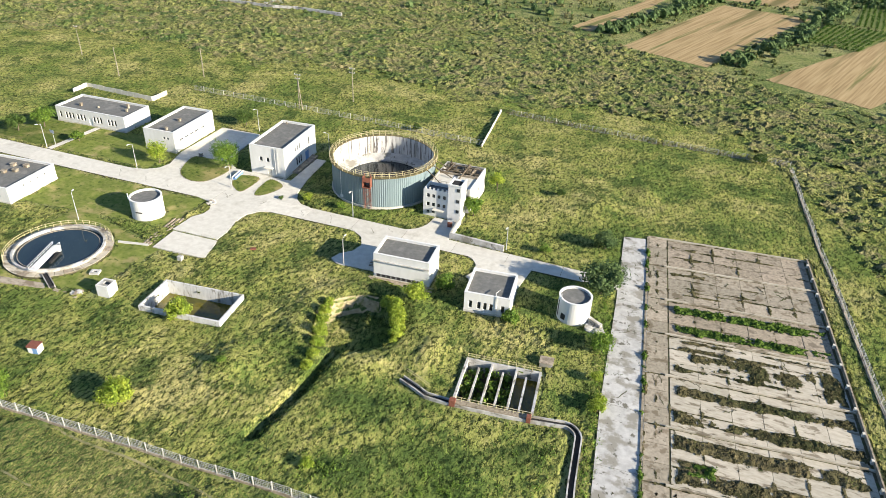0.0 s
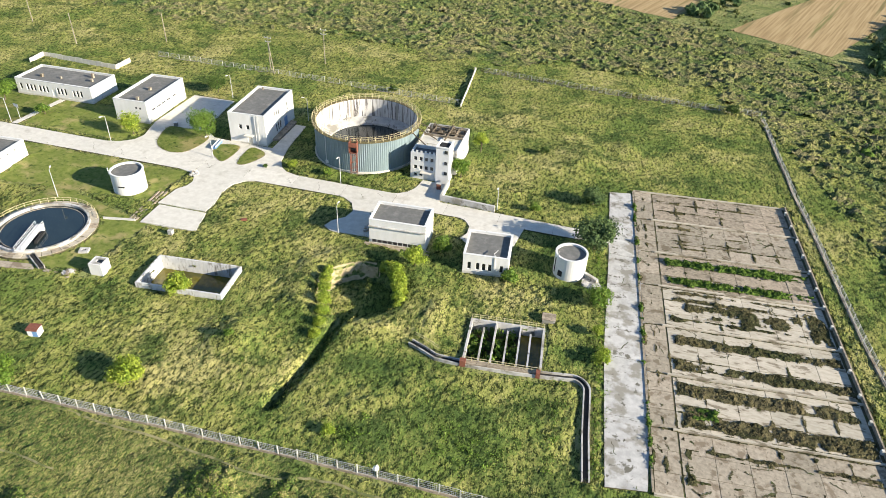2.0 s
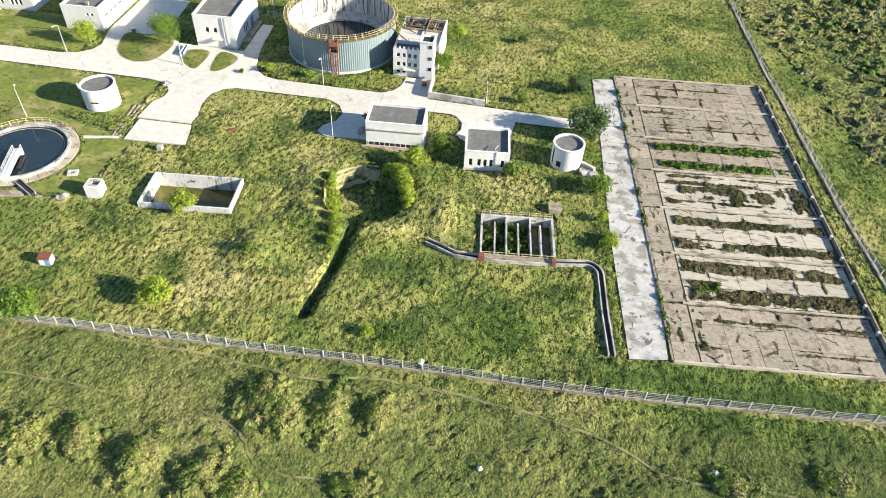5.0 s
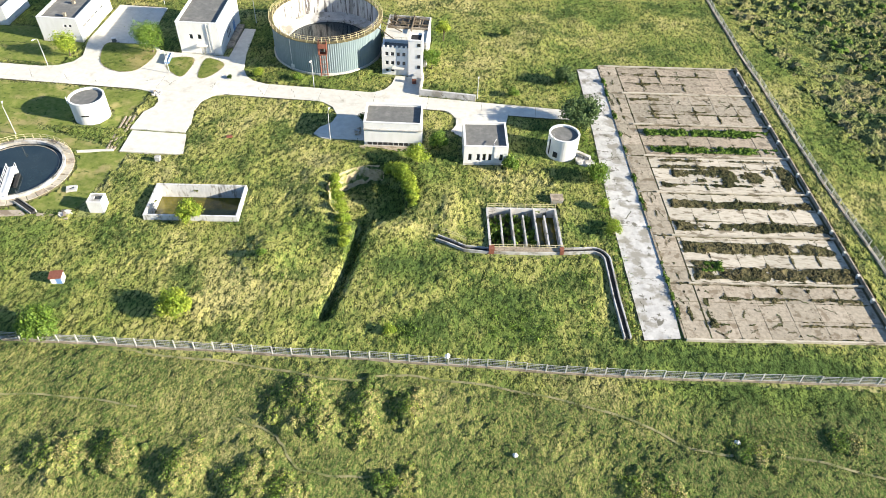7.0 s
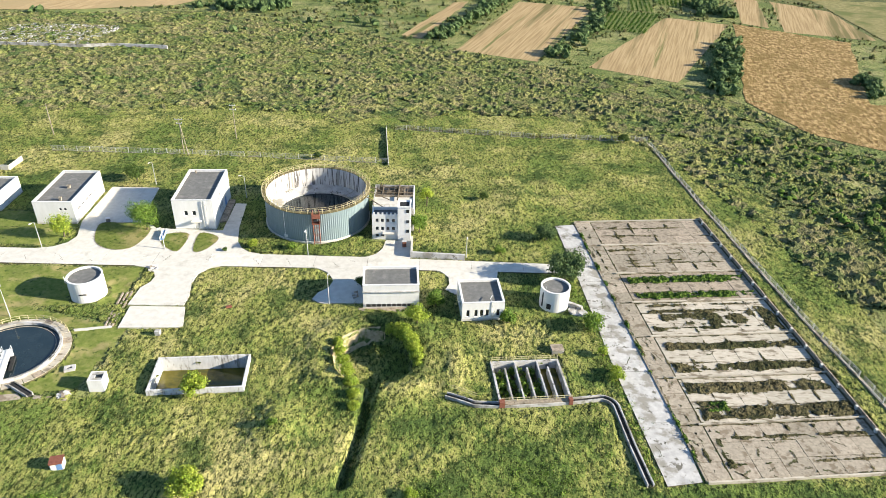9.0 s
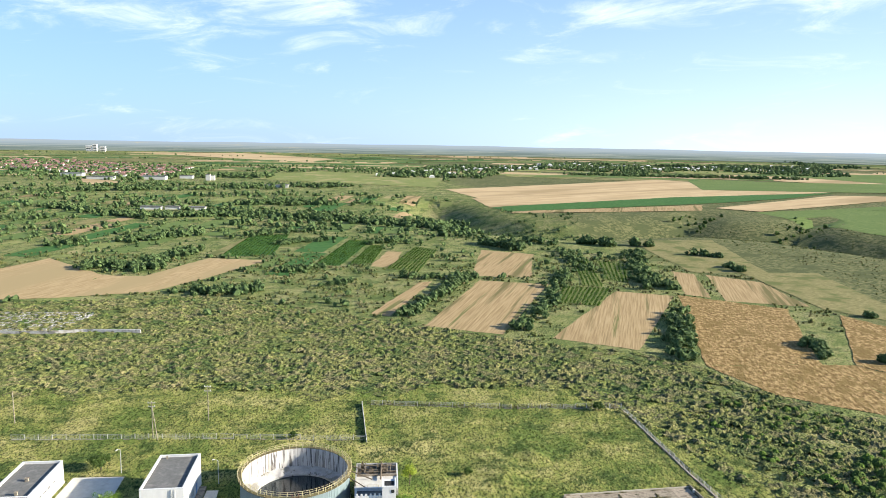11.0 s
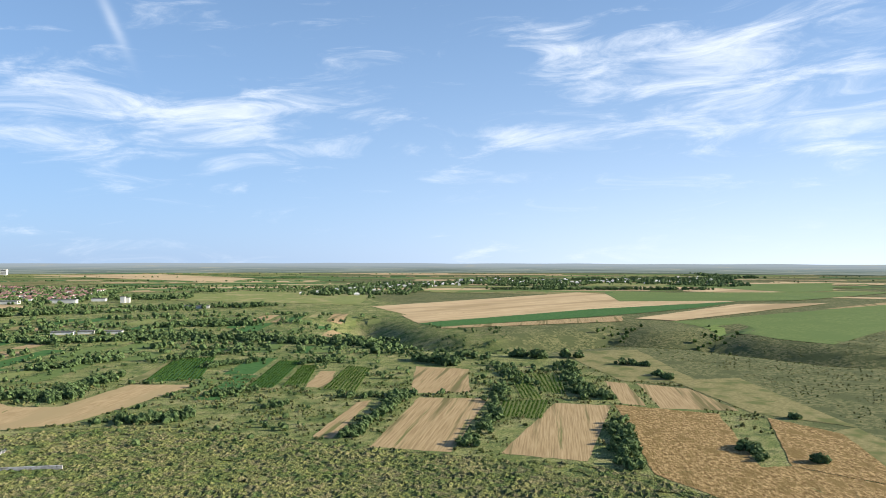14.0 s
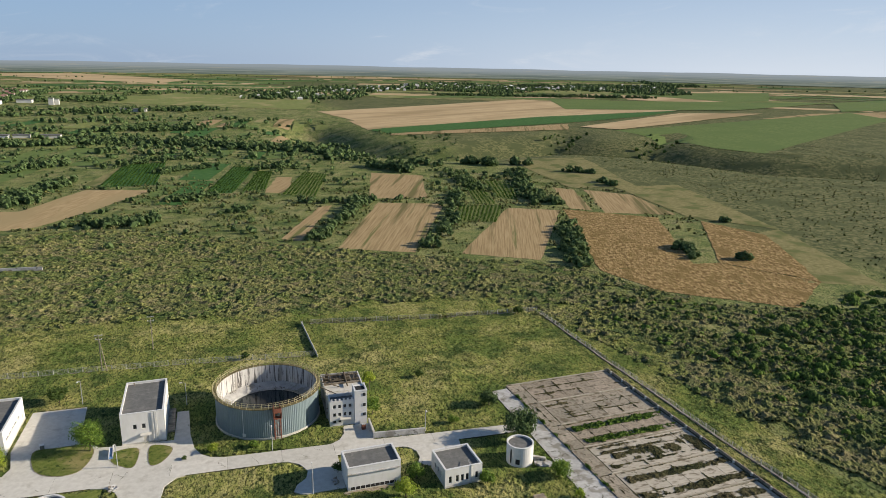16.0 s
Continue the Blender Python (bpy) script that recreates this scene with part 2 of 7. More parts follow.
M["ground"] = sward("meadow", (0.15, 0.192, 0.06), (0.25, 0.268, 0.098), (0.35, 0.32, 0.15), (0.07, 0.108, 0.038), bump=0.3, fine=1.0)
# drier olive grass on the hillside to the east
n = Net(M["ground"].node_tree, False)
skin = [q for q in n.tree.nodes if q.type == "BSDF_PRINCIPLED"][0]
old = skin.inputs["Base Color"].links[0].from_socket
place = n.add("ShaderNodeNewGeometry").outputs["Position"]
axes = n.add("ShaderNodeSeparateXYZ")
n.link(place, axes.inputs[0])
east_side = n.math("ADD", n.math("ADD", axes.outputs[0], n.math("MULTIPLY", axes.outputs[1], 0.12)), n.math("MULTIPLY", n.noise(place, 0.02, 4.0), 90.0))
olive = n.mix(n.ramp(n.noise(place, 0.25, 6.0, 0.7), 0.42, 0.58), (0.068, 0.086, 0.034), (0.175, 0.17, 0.078))
olive = n.mix(n.ramp(n.noise(place, 0.035, 4.0, 0.6), 0.5, 0.62), olive, (0.085, 0.1, 0.042))
n.put(n.mix(n.ramp(east_side, 290.0, 350.0), old, olive), skin.inputs["Base Color"])
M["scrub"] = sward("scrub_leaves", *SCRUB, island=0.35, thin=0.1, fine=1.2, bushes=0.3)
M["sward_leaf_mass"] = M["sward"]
# bluish green: a touch of distance haze is put into this leaf colour
M["leaf_far"] = surface("hazed_tree_leaves", (0.042, 0.08, 0.031), (0.12, 0.17, 0.062), 0.5, rough=0.8, island=0.45, gloss=0.1, thin=0.1)
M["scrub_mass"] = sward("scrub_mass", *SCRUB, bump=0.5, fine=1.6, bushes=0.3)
M["leaf_dark_mass"] = surface("dark_leaf_mass", (0.03, 0.055, 0.014), (0.085, 0.125, 0.03), 1.6, rough=0.9, bump=0.5, fine=0.14, gloss=0.05)
M["weed_green_mass"] = surface("green_leaf_mass", (0.045, 0.085, 0.016), (0.12, 0.18, 0.035), 1.6, rough=0.9, bump=0.5, fine=0.14, gloss=0.05)
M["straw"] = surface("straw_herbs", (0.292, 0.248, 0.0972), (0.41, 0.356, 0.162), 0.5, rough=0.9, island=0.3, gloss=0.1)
M["bed_weed"] = sward("bed_weeds", (0.062, 0.07, 0.03), (0.105, 0.095, 0.048), (0.165, 0.138, 0.075), (0.04, 0.045, 0.02), bump=0.15, fine=4.0)
M["weed"] = surface("dry_weeds", (0.1, 0.088, 0.044), (0.2, 0.168, 0.085), 0.8, (0.125, 0.154, 0.0362), 0.2, (0.58, 0.68), rough=0.9, island=0.45, gloss=0.1)
M["weed_green"] = surface("green_weeds", (0.0331, 0.0796, 0.0133), (0.0729, 0.133, 0.0232), 0.4, rough=0.8, island=0.45, gloss=0.1, thin=0.3)
M["bark"] = surface("bark", (0.084, 0.0672, 0.0462), (0.168, 0.134, 0.0924), 6.0)
M["concrete"] = surface("concrete", (0.515, 0.49, 0.435), (0.61, 0.588, 0.53), 0.8, (0.39, 0.366, 0.312), 0.25, (0.54, 0.76), 0.9, 0.01, each=0.07)
M["concrete_pale"] = surface("pale_concrete", (0.36, 0.352, 0.34), (0.52, 0.51, 0.49), 0.7, (0.26, 0.245, 0.21), 0.3, (0.48, 0.62), 0.9, 0.01, each=0.06, also=((0.14, 0.132, 0.108), 0.5, 0.575, 0.64))
M["concrete_old"] = surface("weathered_concrete", (0.235, 0.196, 0.148), (0.365, 0.308, 0.235), 2.4, (0.18, 0.15, 0.112), 0.7, (0.52, 0.62), 0.95, 0.03, each=0.14, stretch=(0.8, 1.1, 1), fine=0.18, also=((0.13, 0.112, 0.078), 1.6, 0.61, 0.66))
M["concrete_tan"] = surface("tan_concrete", (0.242, 0.208, 0.16), (0.372, 0.326, 0.254), 1.6, (0.185, 0.15, 0.106), 0.5, (0.52, 0.62), 0.95, 0.03, each=0.16, also=((0.14, 0.122, 0.088), 1.3, 0.6, 0.66))
M["concrete_beige"] = surface("beige_concrete", (0.355, 0.318, 0.254), (0.485, 0.442, 0.362), 1.4, (0.196, 0.167, 0.122), 0.6, (0.53, 0.62), 0.95, 0.03, each=0.1, stretch=(0.5, 1.4, 1))
M["earth"] = surface("bare_earth", (0.302, 0.244, 0.143), (0.437, 0.37, 0.235), 1.5, (0.168, 0.176, 0.0588), 0.6, (0.52, 0.66), 0.95, 0.05)
M["joint"] = surface("joint_soil", (0.0504, 0.0462, 0.0252), (0.118, 0.101, 0.0588), 3.0, (0.0672, 0.084, 0.0252), 0.8)
M["plaster"] = surface("white_plaster", (0.603, 0.595, 0.57), (0.668, 0.66, 0.644), 0.9, (0.489, 0.472, 0.44), 0.5, (0.6, 0.85), 0.9, 0.005, stretch=(1, 1, 0.35))
M["bitumen"] = surface("bitumen_roof", (0.118, 0.118, 0.113), (0.16, 0.16, 0.151), 1.1, (0.202, 0.197, 0.185), 0.4, (0.52, 0.7), 0.9, 0.01)
M["tank_steel"] = surface("blue_grey_cladding", (0.15, 0.2, 0.215), (0.185, 0.24, 0.252), 1.5, (0.215, 0.265, 0.27), 0.2, (0.5, 0.8), 0.5, stretch=(1, 1, 0.15), gloss=0.5)
M["tank_wall"] = surface("stained_inner_wall", (0.42, 0.41, 0.39), (0.56, 0.55, 0.53), 2.4, (0.09, 0.082, 0.08), 2.0, (0.515, 0.57), 0.9, stretch=(1, 1, 0.05), also=((0.3, 0.285, 0.26), 0.5, 0.5, 0.62))
M["basin_wall"] = surface("stained_pale_wall", (0.47, 0.47, 0.46), (0.6, 0.6, 0.585), 1.4, (0.2, 0.19, 0.172), 0.7, (0.54, 0.66), 0.9, 0.01, stretch=(1, 1, 0.3), also=((0.3, 0.285, 0.255), 2.2, 0.55, 0.64))
M["steel_grey"] = surface("galvanised_steel", (0.36, 0.365, 0.36), (0.47, 0.475, 0.47), 4.0, rough=0.6, metal=0.1)
M["yellow"] = surface("yellow_paint", (0.495, 0.42, 0.214), (0.575, 0.504, 0.315), 4.0, rough=0.6)
M["rust"] = surface("red_rust_paint", (0.15, 0.052, 0.034), (0.225, 0.088, 0.056), 3.0, rough=0.8)
M["blue"] = surface("blue_paint", (0.101, 0.21, 0.42), (0.168, 0.277, 0.462), 2.0, rough=0.6)
M["white"] = surface("white_paint", (0.605, 0.605, 0.588), (0.689, 0.689, 0.672), 2.0, (0.42, 0.386, 0.336), 0.9, (0.6, 0.8), 0.6)
M["dark"] = surface("dark_opening", (0.015, 0.015, 0.016), (0.03, 0.03, 0.03), 2.0)
M["pane"] = surface("window_pane", (0.02, 0.024, 0.028), (0.035, 0.04, 0.045), 1.0, rough=0.08, gloss=0.5)
M["water_dark"] = surface("dark_water", (0.012, 0.022, 0.026), (0.02, 0.032, 0.036), 0.3, rough=0.06, gloss=0.5)
M["water_green"] = surface("algae_water", (0.0907, 0.0785, 0.00907), (0.133, 0.115, 0.0151), 0.4, (0.0544, 0.0575, 0.00907), 0.3, rough=0.15, gloss=0.5)
M["wheat"] = surface("ripe_wheat", (0.15, 0.096, 0.038), (0.4, 0.282, 0.132), 0.6, (0.18, 0.125, 0.048), 0.12, (0.5, 0.64), 0.95, 0.6, gloss=0.05, stretch=(1, 0.5, 1), turn=15, fine=0.13, also=((0.2, 0.142, 0.055), 0.7, 0.5, 0.6))
M["wheat_pale"] = surface("pale_wheat", (0.4, 0.295, 0.165), (0.53, 0.405, 0.24), 0.08, (0.34, 0.255, 0.14), 0.02, (0.5, 0.62), 0.95, gloss=0.05, stretch=(1, 0.15, 1), turn=60)
M["wheat_tan"] = surface("tan_wheat", (0.32, 0.232, 0.12), (0.44, 0.33, 0.18), 0.5, (0.34, 0.262, 0.138), 0.03, (0.45, 0.62), 0.95, 0.1, gloss=0.05, stretch=(1, 0.15, 1), turn=15, fine=0.2)
M["stubble"] = surface("stubble", (0.26, 0.185, 0.094), (0.42, 0.315, 0.172), 1.1, (0.155, 0.135, 0.06), 0.12, (0.54, 0.64), 0.95, 0.1, gloss=0.05, stretch=(1, 0.03, 1), turn=20, fine=0.22, also=((0.15, 0.15, 0.058), 0.16, 0.6, 0.68))
M["vine_soil"] = surface("vineyard_soil", (0.12, 0.155, 0.045), (0.21, 0.225, 0.08), 0.4, gloss=0.05)
M["crop"] = surface("green_crop", (0.095, 0.145, 0.044), (0.155, 0.2, 0.065), 0.2, (0.11, 0.16, 0.05), 0.01, gloss=0.05)
M["crop_dark"] = surface("dark_green_crop", (0.04, 0.105, 0.03), (0.075, 0.155, 0.045), 0.2, gloss=0.05)
M["pasture"] = surface("pasture", (0.135, 0.175, 0.055), (0.24, 0.255, 0.09), 0.3, (0.3, 0.265, 0.125), 0.03, (0.5, 0.65), gloss=0.05, bump=0.2)
M["dry"] = surface("dry_pasture", (0.155, 0.15, 0.06), (0.275, 0.24, 0.112), 0.4, (0.12, 0.135, 0.048), 0.05, (0.48, 0.62), gloss=0.05, bump=0.2)
M["path"] = surface("trodden_path", (0.19, 0.18, 0.085), (0.28, 0.255, 0.14), 1.0, (0.125, 0.142, 0.048), 0.5, (0.44, 0.58))
M["roof_tile"] = surface("roof_tiles", (0.19, 0.105, 0.088), (0.28, 0.165, 0.14), 0.1, island=0.35)
M["house_wall"] = surface("far_house_wall", (0.5, 0.49, 0.47), (0.66, 0.65, 0.62), 0.05, island=0.3)


# ---------------------------------------------------------------- building kit
class Shape:
    """Collects corners and faces of one mesh."""

    def __init__(self):
        self.v, self.f = [], []

    def face(self, *points):
        k = len(self.v)
        self.v += [tuple(p) for p in points]
        self.f.append(tuple(range(k, k + len(points))))
        return self

    def prism(self, outline, z0, z1, cap=True):
        """An upright prism over a counter-clockwise outline."""
        k, m = len(self.v), len(outline)
        self.v += [(x, y, z0) for x, y in outline] + [(x, y, z1) for x, y in outline]
        self.f += [(k + i, k + (i + 1) % m, k + m + (i + 1) % m, k + m + i) for i in range(m)]
        if cap:
            self.f += [tuple(range(k + m, k + 2 * m)), tuple(range(k + m - 1, k - 1, -1))]
        return self

    def box(self, x0, y0, z0, x1, y1, z1):
        return self.prism([(x0, y0), (x1, y0), (x1, y1), (x0, y1)], z0, z1)

    def ring(self, x, y, r0, r1, z0, z1, steps=64, a0=0.0, a1=360.0, wave=0.0):
        """An upright ring wall, or a part of one; wave: depth of the folds of its outer side."""
        whole = a1 - a0 >= 360
        m, k = steps if whole else steps + 1, len(self.v)
        for i in range(m):
            a = radians(a0 + (a1 - a0) * i / steps)
            out = r1 - (wave if i % 4 in (1, 2) else 0)
            c, s = math.cos(a), math.sin(a)
            self.v += [(x + r0 * c, y + r0 * s, z0), (x + out * c, y + out * s, z0), (x + out * c, y + out * s, z1), (x + r0 * c, y + r0 * s, z1)]
        for i in range(steps):
            p, q = k + 4 * i, k + 4 * ((i + 1) % m)
            for j in range(4):
                self.f.append((p + j, q + j, q + (j + 1) % 4, p + (j + 1) % 4))
        if not whole:
            self.f += [(k, k + 1, k + 2, k + 3), tuple(k + 4 * steps + j for j in (3, 2, 1, 0))]
        return self

    def disc(self, x, y, r, z0, z1, steps=32):
        return self.prism([(x + r * math.cos(2 * math.pi * i / steps), y + r * math.sin(2 * math.pi * i / steps)) for i in range(steps)], z0, z1)

    def tube(self, points, r, sides=6, taper=1.0):
        """A round bar along points."""
        k = len(self.v)
        points = [Vector(p) for p in points]
        for i, p in enumerate(points):
            way = (points[min(i + 1, len(points) - 1)] - points[max(i - 1, 0)]).normalized()
            side = way.cross(Vector((0.13, 0.31, 0.94)) if abs(way.z) < 0.9 else Vector((1, 0, 0))).normalized()
            other = way.cross(side)
            rr = r * (1 + (taper - 1) * i / max(1, len(points) - 1))
            self.v += [tuple(p + (side * math.cos(2 * math.pi * j / sides) + other * math.sin(2 * math.pi * j / sides)) * rr) for j in range(sides)]
        for i in range(len(points) - 1):
            for j in range(sides):
                a, b = k + i * sides + j, k + i * sides + (j + 1) % sides
                self.f.append((a, a + sides, b + sides, b))
        self.f += [tuple(k + j for j in range(sides)), tuple(k + (len(points) - 1) * sides + j for j in range(sides - 1, -1, -1))]
        return self

    def hoop(self, x, y, z, r, thick, steps=72, a0=0.0, a1=360.0, sides=5):
        pts = [(x + r * math.cos(radians(a0 + (a1 - a0) * i / steps)), y + r * math.sin(radians(a0 + (a1 - a0) * i / steps)), z) for i in range(steps + 1)]
        return self.tube(pts, thick, sides)

    def wall(self, x0, y0, x1, y1, z0, z1, thick, holes=()):
        """A wall from one point to another (its outer face on the right of that way), with openings (u0, z0, u1, z1) through it."""
        d = Vector((x1 - x0, y1 - y0))
        length = d.length
        d.normalize()
        inward = Vector((-d.y, d.x)) * thick
        us = sorted({0, length, *[u for h in holes for u in (h[0], h[2])]})
        zs = sorted({z0, z1, *[z for h in holes for z in (h[1], h[3])]})
        for u0, u1 in zip(us, us[1:]):
            start = None
            for w0, w1 in zip(zs, zs[1:]):
                um, wm = (u0 + u1) / 2, (w0 + w1) / 2
                void = any(h[0] < um < h[2] and h[1] < wm < h[3] for h in holes)
                if not void and start is None:
                    start = w0
                if start is not None and (void or w1 == z1):
                    end = w0 if void else w1
                    p, q = Vector((x0, y0)) + d * u0, Vector((x0, y0)) + d * u1
                    self.prism([tuple(p), tuple(q), tuple(q + inward), tuple(p + inward)], start, end)
                    start = None
        return self

    def mesh(self, name, material):
        data = bpy.data.meshes.new(name)
        data.from_pydata(self.v, [], self.f)
        data.materials.append(material)
        return data


def thing(name, label, category, m=None, group="", kind=""):
    ob = new(name)
    ob.matrix_basis = m or Matrix()
    return tagged(ob, label, category, group, kind)


def part(name, shape, material, parent, label=""):
    ob = new(name, shape.mesh(name, material) if isinstance(shape, Shape) else shape)
    ob.parent = parent
    return tagged(ob, label) if label else ob


def solid(name, shape, material, label, category, m=None, kind="", group=""):
    ob = new(name, shape.mesh(name, material))
    if m:
        ob.matrix_basis = m
    return tagged(ob, label, category, group, kind)


def heap(name, corners, size, material):
    """A mesh from an array of corners, size of them to a face."""
    data = bpy.data.meshes.new(name)
    k = len(corners)
    data.vertices.add(k)
    data.vertices.foreach_set("co", np.ascontiguousarray(corners, dtype=np.float32).ravel())
    data.loops.add(k)
    data.loops.foreach_set("vertex_index", np.arange(k, dtype=np.int32))
    data.polygons.add(k // size)
    data.polygons.foreach_set("loop_start", np.arange(0, k, size, dtype=np.int32))
    data.update(calc_edges=True)
    data.materials.append(material)
    return data


rng = np.random.default_rng(7)


def leaf_cloud(centres, radii, flatness, count, leaf, hollow=0.55, loose=0.45):
    """Quads strewn through lumpy balls: centres (k, 3), radii (k), height to width, leaves for each, leaf length for each."""
    k = len(centres)
    way = rng.normal(size=(k, count, 3))
    way /= np.linalg.norm(way, axis=2, keepdims=True)
    lump = 1 + 0.28 * np.sin(way[..., :1] * 5 + np.arange(k)[:, None, None]) * np.cos(way[..., 1:2] * 4 + 1.7 * np.arange(k)[:, None, None])
    far = radii[:, None, None] * (hollow + (1 - hollow) * rng.random((k, count, 1))) * lump
    place = centres[:, None, :] + way * far * np.array([1, 1, flatness])
    normal = way + rng.normal(size=way.shape) * loose + np.array([0, 0, 0.15])
    side = np.cross(normal, rng.normal(size=way.shape))
    side /= np.linalg.norm(side, axis=2, keepdims=True) + 1e-9
    other = np.cross(normal / (np.linalg.norm(normal, axis=2, keepdims=True) + 1e-9), side)
    s = leaf[:, None, None] * (0.5 + 0.8 * rng.random((k, count, 1)))
    quads = np.stack([place - side * s * 0.55, place + other * s * 0.42, place + side * s * 0.55, place - other * s * 0.42], axis=2)
    return quads.reshape(-1, 3)


def ball_faces(cuts):
    """Corners of the triangles of a ball with unit radius, (faces, 3, 3)."""
    g = (1 + 5 ** 0.5) / 2
    v = [(-1, g, 0), (1, g, 0), (-1, -g, 0), (1, -g, 0), (0, -1, g), (0, 1, g), (0, -1, -g), (0, 1, -g), (g, 0, -1), (g, 0, 1), (-g, 0, -1), (-g, 0, 1)]
    f = ((0, 11, 5), (0, 5, 1), (0, 1, 7), (0, 7, 10), (0, 10, 11), (1, 5, 9), (5, 11, 4), (11, 10, 2), (10, 7, 6), (7, 1, 8),
         (3, 9, 4), (3, 4, 2), (3, 2, 6), (3, 6, 8), (3, 8, 9), (4, 9, 5), (2, 4, 11), (6, 2, 10), (8, 6, 7), (9, 8, 1))
    tri = np.array([[v[i] for i in q] for q in f], float)
    for _ in range(cuts):
        a, b, c = tri[:, 0], tri[:, 1], tri[:, 2]
        ab, bc, ca = a + b, b + c, c + a
        tri = np.concatenate([np.stack(q, 1) for q in ((a / 1, ab / 2, ca / 2), (ab / 2, b, bc / 2), (ca / 2, bc / 2, c), (ab / 2, bc / 2, ca / 2))])
        tri /= np.linalg.norm(tri, axis=2, keepdims=True)
    return tri / np.linalg.norm(tri, axis=2, keepdims=True)


def crown_heap(centres, radii, flatness, cuts):
    """Ragged leafy crowns: balls broken into lumps and tufts."""
    tri = ball_faces(cuts)
    k, m = len(centres), len(tri)
    seed = rng.random((k, 1, 1, 4)) * 6.3
    w = tri[None]
    lump = 0.22 * np.sin(w[..., 0] * 4 + seed[..., 0]) * np.cos(w[..., 1] * 4 + seed[..., 1]) + 0.2 * np.sin(w[..., 2] * 5 + w[..., 0] * 3 + seed[..., 2])
    lump = lump + 0.12 * np.sin(w[..., 0] * 11 + seed[..., 3]) * np.sin(w[..., 1] * 12 + w[..., 2] * 9 + seed[..., 0])
    tuft = 0.3 * rng.random((k, m, 1)) - 0.06
    size = radii[:, None, None] * (0.74 + lump + tuft)
    at = centres[:, None, None, :] + w * size[..., None] * np.array([1, 1, flatness])
    return at.reshape(-1, 3)


# ---------------------------------------------------------------- the lie of the land
VALLEY = ((1500, 260), (700, 430), (470, 560), (400, 690), (300, 745), (180, 705), (120, 735), (70, 830), (40, 960))
PIT, PIT_R = (-11.3, 103.2), 8.6
DITCH = ((-11.2, 96.5), (-11.8, 88.0), (-12.6, 80.0), (-13.9, 72.0))
TURN = 5.6                                    # degrees by which the southern half of the works is turned


def corner_box(x, y, w, d, turn=TURN):
    c, s = math.cos(radians(turn)), math.sin(radians(turn))
    return [(x + u * c - v * s, y + u * s + v * c) for u, v in ((0, 0), (w, 0), (w, d), (0, d))]


BASIN = corner_box(-51.0, 90.9, 16.5, 8.5)
SETTLE = corner_box(12.7, 90.9, 12.7, 10.4)


def smooth(lo, hi, x):
    t = np.clip((x - lo) / (hi - lo), 0, 1)
    return t * t * (3 - 2 * t)


def off_line(x, y, line):
    best = np.full(np.shape(x), 1e9)
    for (ax, ay), (bx, by) in zip(line, line[1:]):
        dx, dy = bx - ax, by - ay
        t = np.clip(((x - ax) * dx + (y - ay) * dy) / (dx * dx + dy * dy), 0, 1)
        best = np.minimum(best, np.hypot(x - ax - t * dx, y - ay - t * dy))
    return best


def lie(x, y):
    """Height of the ground."""
    x, y = np.asarray(x, float), np.asarray(y, float)
    r = np.hypot(x, y)
    z = 66 * np.clip((r - 700) / 4100, 0, 0.57)
    z = z - 21 * np.exp(-(off_line(x, y, VALLEY) / 40) ** 2) * smooth(330, 520, r)
    z = z - 9 * np.exp(-(off_line(x, y, ((330, 770), (385, 850))) / 17) ** 2) - 9 * np.exp(-(off_line(x, y, ((420, 700), (500, 800))) / 17) ** 2)
    near = 1 - smooth(200, 420, r)
    z = z + near * (0.10 * np.sin(x * 0.31 + 1) * np.sin(y * 0.27) + 0.07 * np.sin(x * 0.83) * np.cos(y * 0.71 + x * 0.2)) - 0.16 * near
    away = np.hypot(x - PIT[0], y - PIT[1])
    z = z + 0.7 * np.exp(-((away - PIT_R - 3) / 2.5) ** 2) - 2.7 * (1 - smooth(PIT_R - 1.9, PIT_R + 0.2, away))
    z = np.where(away > PIT_R - 2, z - 1.8 * (1 - smooth(0.55, 1.5, off_line(x, y, DITCH))) * (z > -1.2), z)
    z = z + 1.5 * np.exp(-(((x + 26.5) / 4.0) ** 2 + ((y - 84) / 4.5) ** 2)) + 1.2 * np.exp(-(((x - 4.5) / 2.5) ** 2 + ((y - 101) / 6) ** 2))
    for bx, by, br, bh in ((-13.2, 54.5, 3.4, 1.3), (-9.0, 52.5, 2.6, 0.9), (-4.2, 54.8, 1.9, 1.2), (2.2, 55.5, 1.8, 0.9), (-44, 43, 3.2, 1.0), (-36.5, 44, 2.4, 0.9),
                           (-27, 43, 2.4, 1.1), (-18, 42, 3.0, 1.1), (-12.5, 40.5, 2.2, 0.7), (22, 172, 7, 0.9), (34, 182, 3, 0.8)):
        z = z + bh * np.exp(-(((x - bx) / br) ** 2 + ((y - by) / (br * 1.3)) ** 2))
    return z


def inside(x, y, outline):
    x, y = np.asarray(x, float), np.asarray(y, float)
    hit = np.zeros(x.shape, bool)
    for (ax, ay), (bx, by) in zip(outline, outline[1:] + outline[:1]):
        cross = (ay > y) != (by > y)
        hit ^= cross & (x < (bx - ax) * (y - ay) / ((by - ay) or 1e-9) + ax)
    return hit


# one sheet of ground, fine near the works and coarse towards the horizon, with holes where basins go into it
def steps_out(start, stop, first, grow):
    out, step = [], first
    while start < stop:
        start += step
        step *= grow
        out.append(start)
    return out


